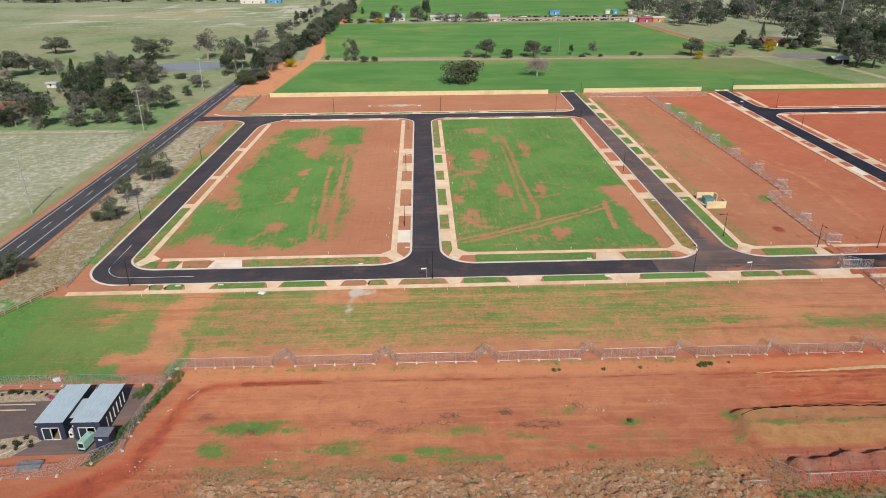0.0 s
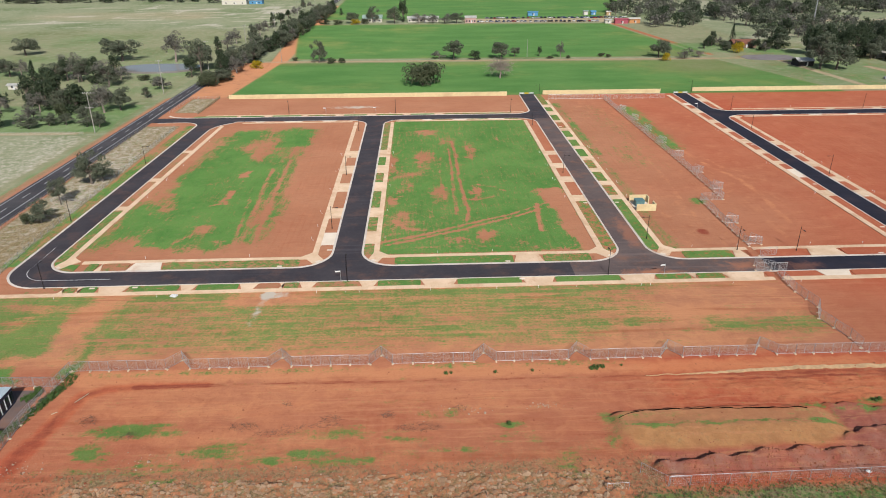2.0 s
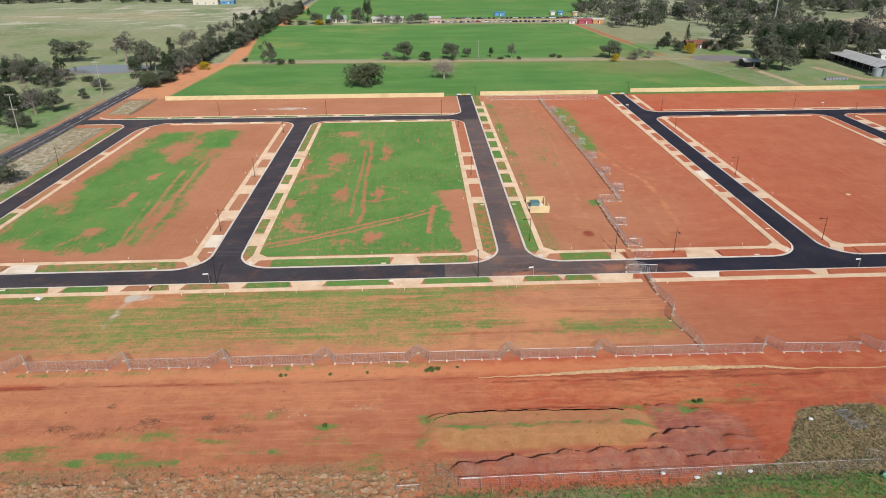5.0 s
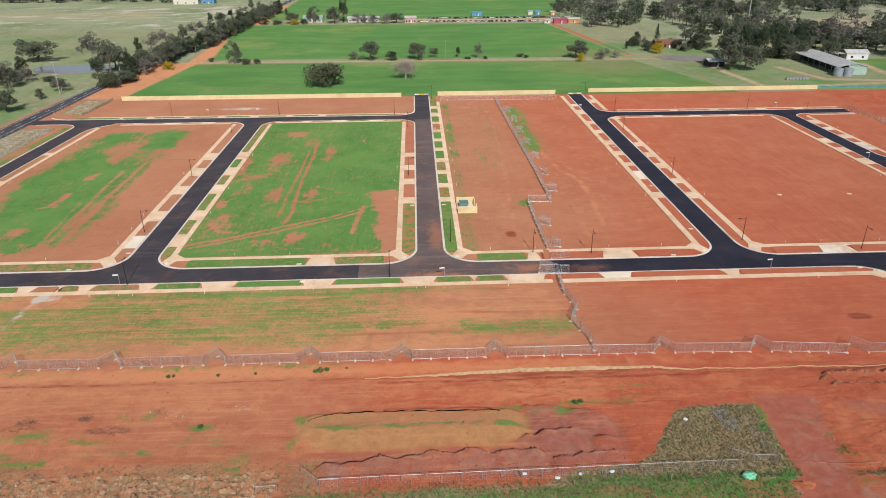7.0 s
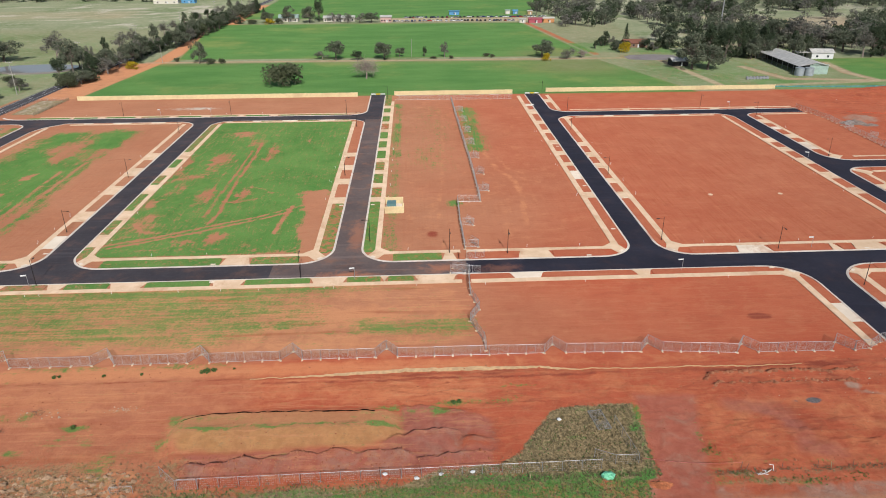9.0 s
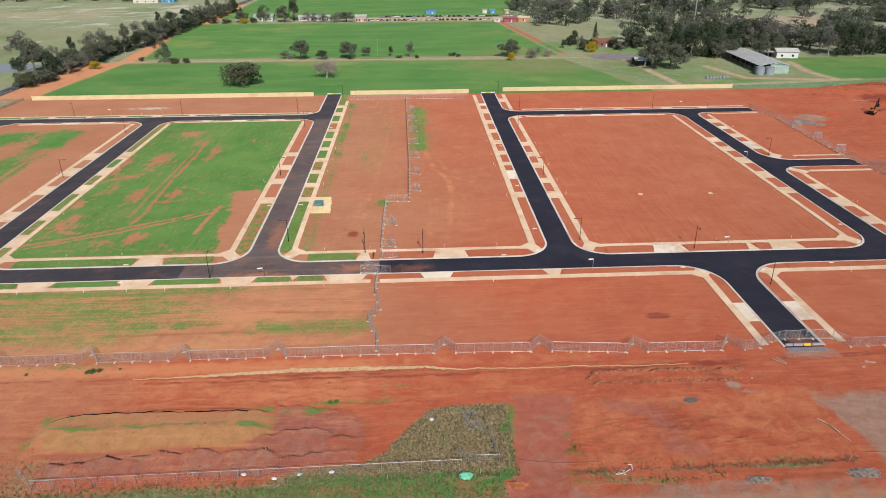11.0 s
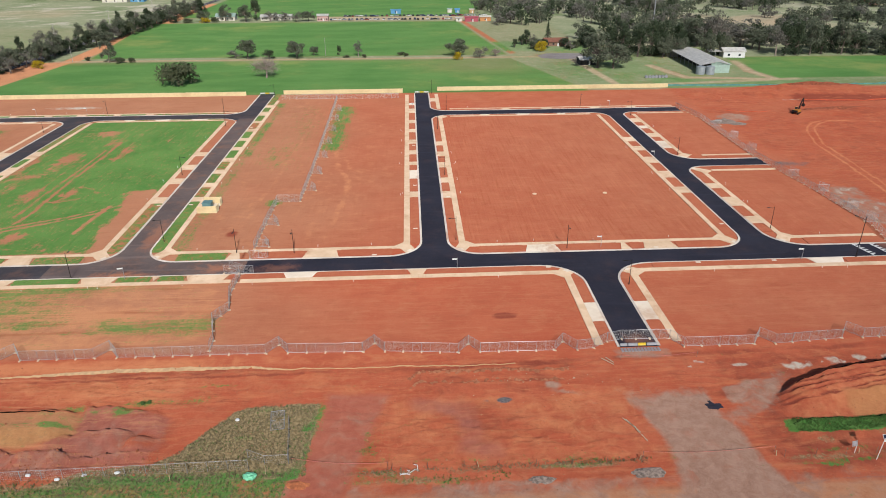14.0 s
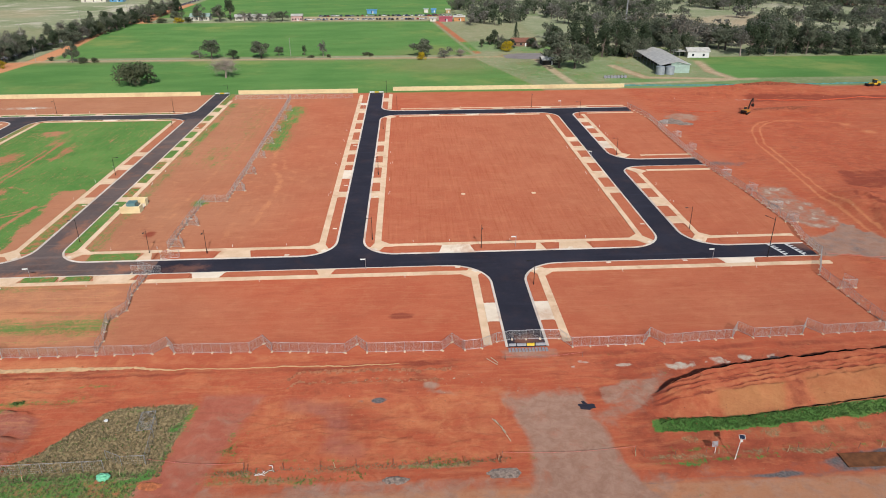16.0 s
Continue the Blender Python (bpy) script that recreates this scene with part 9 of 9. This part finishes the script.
house(334.0, 399.0, 12.5, 8.0, 3.6, 5.3, M_FRAME, M_TIN, "white farm outbuilding with a tin roof", -6, "outbuilding", 2)
vr = thing("lean_to", "open lean-to beside the white outbuilding", "shed", at=pose(325.5, 400.5, 0, 0, 0, -6))
bm = bmesh.new()
box(bm, 0, 8.2, 0, 8, 3.3, 3.42)
part("roof", bm, M_TIN, vr)
for x in (0.2, 4.0):
    for y in (0.2, 7.7):
        bm = bmesh.new()
        box(bm, x, x + 0.15, y, y + 0.15, 0, 3.3)
        part("post", bm, M_STEEL, vr)
house(236.0, 448.5, 15, 9, 2.8, 4.8, M_BRICK, M_TILE, "brown brick house with a tiled roof")
house(243.5, 379.5, 9, 7, 2.8, 4.2, M_INNER, M_TIN, "small dark shed with a tin roof under gum trees", 4, "shed", 1)
house(-163.0, 276.0, 17, 11, 2.8, 5.4, M_BRICK, M_TILE, "red-tiled farmhouse among garden trees", 8)
house(-169.5, 337.0, 4.5, 3.2, 2.1, 2.6, M_CREAM, M_TIN, "small white garden shed", 0, "shed", 1)
house(-16.0, 606.0, 16, 10, 3.2, 5.6, M_CREAM, M_GREENTIN, "cream house with a pale green tin roof")
house(70.5, 597.0, 9, 7, 4.2, 5.4, plain("pink_render", (0.62, 0.40, 0.36), 0.8), M_TIN, "low pink building with a tin roof")
house(22.0, 604.0, 26, 8, 3.2, 4.6, M_CREAM, M_TIN, "long white clubhouse behind trees", windows=8)
house(194.0, 584.0, 11, 5, 3.4, 4.0, plain("crimson_canvas", (0.45, 0.10, 0.13), 0.7), plain("crimson_canvas_roof", (0.50, 0.13, 0.16), 0.7), "crimson canvas market marquee", name="marquee", windows=1)
house(206.5, 586.0, 9, 6, 3.4, 4.2, plain("orange_canvas", (0.65, 0.30, 0.12), 0.7), M_CREAM, "orange and white market marquee", name="marquee", windows=1)
house(186.5, 586.5, 5, 4, 2.8, 3.2, M_CREAM, M_TIN, "small white market hut", name="hut", windows=1)
M_BLUE = plain("blue_canvas", (0.12, 0.34, 0.58), 0.6)
house(131.0, 648.0, 9, 4, 3.4, 3.7, M_BLUE, M_BLUE, "blue market truck body", name="market_stall", windows=1)
house(190.0, 652.0, 4, 4, 2.6, 3.6, M_BLUE, M_BLUE, "small blue market tent", name="market_stall", windows=0)
house(183.0, 652.0, 4, 4, 3.4, 3.8, M_CREAM, M_GREENTIN, "small white market stall", name="market_stall", windows=0)
house(203.0, 648.0, 4, 4, 3.0, 3.6, plain("tan_canvas", (0.55, 0.36, 0.18), 0.7), M_CREAM, "small tan canvas stall", name="market_stall", windows=0)
house(-178.0, 778.0, 26, 12, 5.5, 7.0, M_CREAM, M_TIN, "long white farm shed beyond the pasture", name="far_shed", windows=3)
house(-150.0, 782.0, 14, 9, 4.0, 5.5, M_BLUE, M_TIN, "blue and white farm shed", name="far_shed", windows=2)
for k in range(7):
    house(600 + k * 19, 688 + 9 * math.sin(k * 2), 13, 10, 3.0, 5.2, M_CREAM if k % 2 else M_BRICK, M_TIN if k % 3 else M_TILE, "suburban house at the edge of town", 5 * k % 20)
for k in range(7):
    bm = bmesh.new()
    tube(bm, (-0.75, 0, 0.72), (0.75, 0, 0.72), 0.72, n=14)
    ob = part("wrapped_hay_bale", bm, M_GREYP)
    ob.matrix_basis = pose(269.0 + k * 1.75, 340.6 + 0.1 * k, 0, 0, 0, 84)
    tagged(ob, "grey wrapped round hay bale", "hay bale", "hay bales")


# ---------------------------------------------------------------- parked cars at the showground
def car(mat, k):
    c = thing("parked_car", "parked %s car on the showground" % k, "car", "parked cars")
    bm = bmesh.new()
    prof = [(-2.15, 0.35), (2.15, 0.35), (2.2, 0.75), (1.2, 0.92), (-1.9, 0.98), (-2.2, 0.8)]
    A = [bm.verts.new((x, -0.87, z)) for x, z in prof]
    B_ = [bm.verts.new((x, 0.87, z)) for x, z in prof]
    bm.faces.new(A)
    bm.faces.new(B_[::-1])
    for q in range(6):
        bm.faces.new((A[q - 1], A[q], B_[q], B_[q - 1]))
    part("body", bm, mat, c)
    bm = bmesh.new()
    prof = [(1.1, 0.92), (0.4, 1.42), (-1.2, 1.45), (-1.85, 0.97)]
    A = [bm.verts.new((x, -0.78, z)) for x, z in prof]
    B_ = [bm.verts.new((x, 0.78, z)) for x, z in prof]
    bm.faces.new(A)
    bm.faces.new(B_[::-1])
    for q in range(4):
        bm.faces.new((A[q - 1], A[q], B_[q], B_[q - 1]))
    part("cabin", bm, M_GLASS, c)
    for x in (-1.35, 1.35):
        for y in (-0.85, 0.85):
            bm = bmesh.new()
            tube(bm, (x, y - 0.1, 0.33), (x, y + 0.1, 0.33), 0.33, n=10)
            part("wheel", bm, M_DARKPOLE, c)
    return c


cars = [car(M_WHITE, "white"), car(M_GREYP, "silver"), car(plain("car_red", (0.35, 0.03, 0.03), 0.3), "red"), car(plain("car_navy", (0.03, 0.05, 0.13), 0.3), "dark blue"), car(M_DARKPOLE, "black")]
rc = random.Random(9)
used = set()
for y, x0, x1 in ((601.5, 82, 184), (628.0, 92, 215)):
    x = x0
    while x < x1:
        k = rc.randrange(5)
        m = pose(x, y + rc.uniform(-1.2, 1.2), 0.02, 0, 0, rc.choice((90, 270, 82, 0)))
        if k in used:
            copy_thing(cars[k], m)
        else:
            cars[k].matrix_basis = m
            used.add(k)
        x += rc.uniform(2.4, 4.4)


# ---------------------------------------------------------------- earthmoving machines
M_ORANGE = plain("machine_orange", (0.55, 0.22, 0.04), 0.5, vary=0.15, dirt=(0.3, 0.12, 0.06))
M_MACHY = plain("machine_yellow", (0.72, 0.45, 0.03), 0.5, vary=0.12, dirt=(0.3, 0.12, 0.06))


def excavator(x, y, a, mat, label, k=1.0):
    e = thing("excavator", label, "excavator", at=pose(x, y, 0, 0, 0, a) @ Matrix.Diagonal((k, k, k, 1)))
    for s in (-1.25, 1.25):
        bm = bmesh.new()
        for p, q in (((-1.8, 0.45), (1.8, 0.45)),):
            box(bm, -1.8, 1.8, s - 0.3, s + 0.3, 0.08, 0.85)
            tube(bm, (-1.8, s - 0.3, 0.46), (-1.8, s + 0.3, 0.46), 0.4, n=12)
            tube(bm, (1.8, s - 0.3, 0.46), (1.8, s + 0.3, 0.46), 0.4, n=12)
        part("track", bm, M_DARKPOLE, e)
    for name, q, m in (("slew_body", (-2.3, 1.2, -1.3, 1.3, 1.05, 2.1), mat), ("counterweight", (-2.8, -2.3, -1.25, 1.25, 1.1, 2.0), M_DARKPOLE), ("cab", (0.0, 1.4, 0.4, 1.3, 2.1, 3.1), M_GLASS), ("cab_roof", (-0.05, 1.45, 0.35, 1.35, 3.1, 3.2), mat), ("turntable", (-0.8, 0.8, -0.8, 0.8, 0.8, 1.05), M_DARKPOLE)):
        bm = bmesh.new()
        box(bm, *q)
        part(name, bm, m, e)
    bm = bmesh.new()
    tube(bm, (1.0, -0.2, 1.8), (2.6, -0.2, 5.0), 0.36, 0.34, 4)
    tube(bm, (2.6, -0.2, 5.0), (4.4, -0.2, 6.8), 0.34, 0.24, 4)
    part("boom", bm, M_DARKPOLE, e)
    bm = bmesh.new()
    tube(bm, (4.4, -0.2, 6.9), (5.4, -0.2, 3.9), 0.26, 0.18, 4)
    part("stick", bm, M_DARKPOLE, e)
    bm = bmesh.new()
    vs = [(5.1, 4.1), (5.8, 3.9), (5.9, 3.0), (5.2, 2.6), (4.7, 3.1)]
    A = [bm.verts.new((p, -0.75, q)) for p, q in vs]
    B_ = [bm.verts.new((p, 0.35, q)) for p, q in vs]
    bm.faces.new(A)
    bm.faces.new(B_[::-1])
    for q in range(5):
        bm.faces.new((A[q - 1], A[q], B_[q], B_[q - 1]))
    part("bucket", bm, M_DARKPOLE, e)


excavator(307.5, 263.0, 40, M_ORANGE, "orange tracked excavator with its boom raised", 0.88)
bl = thing("wheel_loader", "yellow wheel loader on red earth", "loader", at=pose(394.5, 314.0, 0, 0, 0, 190))
for name, q, m in (("chassis", (-3.0, 2.2, -0.9, 0.9, 0.7, 1.5), M_MACHY), ("engine_cover", (-3.0, -0.8, -0.85, 0.85, 1.5, 2.2), M_MACHY), ("cab", (-0.7, 0.8, -0.75, 0.75, 1.5, 3.1), M_GLASS), ("cab_roof", (-0.8, 0.9, -0.85, 0.85, 3.1, 3.22), M_MACHY), ("bucket", (3.2, 4.2, -1.3, 1.3, 0.2, 1.2), M_DARKPOLE), ("lift_arm", (1.6, 3.4, -0.6, 0.6, 0.9, 1.2), M_MACHY)):
    bm = bmesh.new()
    box(bm, *q)
    part(name, bm, m, bl)
for x in (-1.9, 1.6):
    for y in (-1.0, 1.0):
        bm = bmesh.new()
        tube(bm, (x, y - 0.3, 0.75), (x, y + 0.3, 0.75), 0.75, n=14)
        part("wheel", bm, M_DARKPOLE, bl)
for k in range(9):
    stake(288 + k * 17.0, 290.5 - 0.6 * k)

# ---------------------------------------------------------------- farm dam, farm fences
k = Nodes("muddy_water", 0.12, 0, 0.5)
k.set("Base Color", (0.30, 0.27, 0.25))
k.bump(k.noise(k.place(), 0.8, 3), 0.12, 0.05)
M_WATER = k.m
bm = bmesh.new()
slab(bm, [(-117 + 22.0 * math.cos(a) * (1 + 0.1 * math.sin(3 * a)), 397 + 14.5 * math.sin(a) * (1 + 0.1 * math.cos(2 * a))) for a in [q * math.tau / 36 for q in range(36)]], -1.6, -0.35)
tagged(part("farm_dam_water", bm, M_WATER), "still grey water of a farm dam", "water", kind="structure")


def post_rail(points, label, h=1.25, gap=2.6, rails=3):
    f = thing("post_and_rail_fence", label, "fence", "timber fences")
    for (ax, ay), (bx, by) in zip(points, points[1:]):
        L = math.hypot(bx - ax, by - ay)
        n = max(1, round(L / gap))
        for k in range(n + 1):
            bm = bmesh.new()
            x, y = ax + (bx - ax) * k / n, ay + (by - ay) * k / n
            box(bm, x - 0.1, x + 0.1, y - 0.1, y + 0.1, -0.2, h)
            part("post", bm, M_TIMBER, f)
        for r in range(rails):
            bm = bmesh.new()
            z = h * (r + 0.75) / rails
            tube(bm, (ax, ay, z), (bx, by, z), 0.085, n=4)
            part("rail", bm, M_TIMBER, f)


post_rail([(-65.0, 123.4), (-74.0, 106.5), (-86.0, 84.0), (-96, 66)], "weathered timber post-and-rail fence beside dry grass")
post_rail([(-62.5, 282.0), (-61.5, 296.0), (-60.8, 311.0)], "weathered timber post-and-rail fence by the wall")


def wire_fence(points, label, h=1.15, gap=3.2, mat=None):
    f = thing("wire_fence", label, "fence", "wire fences")
    for (ax, ay), (bx, by) in zip(points, points[1:]):
        L = math.hypot(bx - ax, by - ay)
        n = max(1, round(L / gap))
        for k in range(n + 1):
            bm = bmesh.new()
            x, y = ax + (bx - ax) * k / n, ay + (by - ay) * k / n
            tube(bm, (x, y, -0.2), (x, y, h), 0.055, n=5)
            part("post", bm, mat or M_STEEL, f)
        for r in range(5):
            bm = bmesh.new()
            z = h * (r + 0.8) / 5
            tube(bm, (ax, ay, z), (bx, by, z), 0.016, n=3, caps=False)
            part("wire", bm, M_WIRE, f)


wire_fence([(-63.2, 124.5), (-64.4, 150.0), (-64.0, 178.0), (-64.4, 220.0), (-64.6, 258.0)], "wire mesh fence beside the street", 1.4, 3.0)
wire_fence([(-77.6, 140.0), (-77.4, 200.0), (-76.4, 262.0)], "wire fence beside the highway", 1.1, 4.0, M_TIMBER)
wire_fence([(-64.6, 178.0), (-77.0, 178.5)], "short wire fence across the dry strip", 1.2, 3.0)
wire_fence([(-96.5, 251.5), (-170.0, 252.5)], "wire fence along the pasture edge", 1.1, 5.0, M_TIMBER)
wire_fence([(-75.0, 284.5), (-73.5, 311.0), (-61.0, 311.2)], "wire fence round a dry grass corner", 1.3, 3.0)


# ---------------------------------------------------------------- weeds, stalks and clods
def scatter(name, count, seed, where, mat, label, cat, shape):
    rnd = random.Random(seed)
    V_, F_ = [], []
    spots_ = [p for p in (where(rnd) for _ in range(count)) if p is not None]
    heights = relief(np.array([p[0] for p in spots_]), np.array([p[1] for p in spots_]))
    for (x, y), z in zip(spots_, heights.tolist()):
        shape(V_, F_, x, y, z, rnd)
    me = bpy.data.meshes.new(name)
    me.from_pydata(V_, [], F_)
    me.materials.append(mat)
    tagged(new(name, me), label, cat, kind="stuff")


def tuft(V_, F_, x, y, z, r):
    h = r.uniform(0.12, 0.34)
    for _ in range(5):
        a, q = r.uniform(0, 6.28), r.uniform(0.06, 0.26)
        n = len(V_)
        dx, dy = math.cos(a) * q, math.sin(a) * q
        V_.extend(((x - dy * 0.25, y + dx * 0.25, z - 0.03), (x + dy * 0.25, y - dx * 0.25, z - 0.03), (x + dx, y + dy, z + h * r.uniform(0.6, 1.1))))
        F_.append((n, n + 1, n + 2))


def clod(V_, F_, x, y, z, r):
    s = r.uniform(0.05, 0.17) * (1.8 if r.random() < 0.06 else 1)
    n = len(V_)
    for dx, dy, dz in ((1, 0, 0), (0, 1, 0), (-1, 0, 0), (0, -1, 0), (0, 0, 1)):
        V_.append((x + dx * s * r.uniform(0.6, 1.3), y + dy * s * r.uniform(0.6, 1.3), z - 0.03 + dz * s * r.uniform(0.7, 1.4)))
    for a in range(4):
        F_.append((n + a, n + (a + 1) % 4, n + 4))


M_STALK = leaf("dry_stalk", (0.20, 0.165, 0.095), (0.42, 0.35, 0.21))
M_WEED = leaf("green_weed", (0.085, 0.190, 0.045), (0.18, 0.280, 0.085))
M_CLOD = crumb("earth_clod", (0.30, 0.100, 0.055), (0.46, 0.205, 0.115))
M_STONE = crumb("pale_stone", (0.38, 0.25, 0.17), (0.55, 0.42, 0.32))


def in_weed_block(r):
    x, y = r.uniform(95, 131.3), r.uniform(62.5, 78.8)
    return (x, y) if x > np.interp(y, (62.5, 66, 68.4, 72.7, 78, 78.8), (95, 108.5, 112, 114.5, 118.5, 123)) else None


scatter("dry_weed_patch", 6000, 11, in_weed_block, M_STALK, "tall dry weeds on fenced waste ground", "weeds", tuft)
scatter("green_weed_patch", 650, 12, in_weed_block, M_WEED, "green weeds among dry stalks", "weeds", tuft)
scatter("dry_stalks", 2600, 13, lambda r: (r.uniform(-28, 62), 56 + 13 * r.random() ** 1.3), M_STALK, "dry stalks on cleared lumpy ground", "weeds", tuft)
scatter("road_edge_grass", 1500, 14, lambda r: (r.uniform(58, 129), r.uniform(56, 63)), M_WEED, "rank green grass along the near fence", "grass", tuft)
scatter("bank_grass", 3600, 15, lambda r: (lambda x: (x, r.uniform(67.6, 70.9) + 0.10 * max(0, x - 215)))(r.uniform(205.4, 262)), M_WEED, "green grass on the bank by the entrance", "grass", tuft)
scatter("boundary_stalks", 420, 31, lambda r: (lambda x: (x, r.gauss(62.75 + 0.02 * (x - 140), 0.28)))(r.uniform(139, 181)), M_STALK, "dry stalks along the old boundary line", "weeds", tuft)
scatter("boundary_weeds", 230, 32, lambda r: (lambda q: (r.gauss(q[0], q[2]), r.gauss(q[1], 0.45)))(r.choice(((174, 63.5, 3.0), (172, 63.4, 2.5), (147, 61.2, 3.0), (152, 61.0, 2.0), (142, 62.3, 1.6), (159, 61.4, 0.9), (140, 67.6, 0.8)))), M_WEED, "green weeds along the old boundary line", "weeds", tuft)
scatter("strip_grass", 1800, 16, lambda r: (r.uniform(-77, -63.5), r.uniform(100, 262)), M_STALK, "dry grass in the fenced roadside strip", "grass", tuft)
scatter("road_edge_stalks", 1800, 24, lambda r: (r.uniform(58, 129), r.uniform(58, 63.6)), M_STALK, "dry stalks along the near fence", "weeds", tuft)
scatter("fence_weeds", 1400, 17, lambda r: (lambda q: (float(np.interp(q, (66, 72, 80, 90), (-37.6, -34.8, -32.4, -29.7))) + r.uniform(-1.0, 1.0), q))(r.uniform(70, 93)), M_WEED, "green weeds along the office fence", "weeds", tuft)
scatter("earth_clods", 2000, 18, lambda r: (lambda p: None if (92 < p[0] < 132 and p[1] < 79) or 178 < p[0] < 206 else p)((r.uniform(-30, 262), r.uniform(58, 92))), M_CLOD, "loose clods of red earth on the works", "clods", clod)
M_CLAY = crumb("pale_clay", (0.35, 0.215, 0.130), (0.50, 0.345, 0.225))


def lump(V_, F_, x, y, z, r):
    s, q = r.uniform(0.12, 0.5) * (1.5 if r.random() < 0.1 else 1), r.uniform(0, 6.28)
    n = len(V_)
    for dx, dy, dz in ((1, 0, 0), (0.5, 0.87, 0), (-0.5, 0.87, 0), (-1, 0, 0), (-0.5, -0.87, 0), (0.5, -0.87, 0), (0.25, 0.1, 1), (-0.3, 0.05, 0.9)):
        a, b = dx * math.cos(q) - dy * math.sin(q), dx * math.sin(q) + dy * math.cos(q)
        V_.append((x + a * s * r.uniform(0.7, 1.3), y + b * s * 0.8 * r.uniform(0.7, 1.3), z - 0.05 + dz * s * r.uniform(0.4, 0.75)))
    for f in ((0, 1, 6), (1, 2, 7), (1, 7, 6), (2, 3, 7), (3, 4, 7), (4, 5, 6), (4, 6, 7), (5, 0, 6)):
        F_.append(tuple(n + i for i in f))


scatter("clay_lumps", 1500, 27, lambda r: (r.uniform(-19, 57), 57.5 + 9.0 * r.random() ** 1.1), M_CLAY, "broken lumps of pale dry clay along the cleared edge", "clods", lump)
scatter("berm_clods", 420, 33, lambda r: (lambda x: (x, float(scarp_line(np.array([x]))[0]) + r.gauss(0.0, 0.22) - (2.8 if r.random() < 0.25 else 0)))(r.uniform(146, 174)), M_CLOD, "clods along the edge of a scraped berm", "clods", lump)
scatter("bank_clods", 1500, 19, lambda r: (r.uniform(62, 112), r.uniform(63.5, 69)), M_CLOD, "clods at the toe of the stockpile", "clods", clod)
scatter("pale_stones", 420, 20, lambda r: (lambda q: (r.gauss(q[0], q[2]), r.gauss(q[1], q[3])))(r.choice(((48.9, 81.3, 1.6, 0.4), (35, 80.6, 4, 0.8), (-9.4, 70.8, 3, 1), (-27, 69.8, 2, 1), (277, 160, 4, 9), (273, 251, 3, 4), (2, 66, 14, 2), (40, 66, 14, 2), (20, 65, 18, 2), (272, 165, 6, 14), (166, 84, 9, 3)))), M_STONE, "pale stones and rubble on bare soil", "stones", clod)
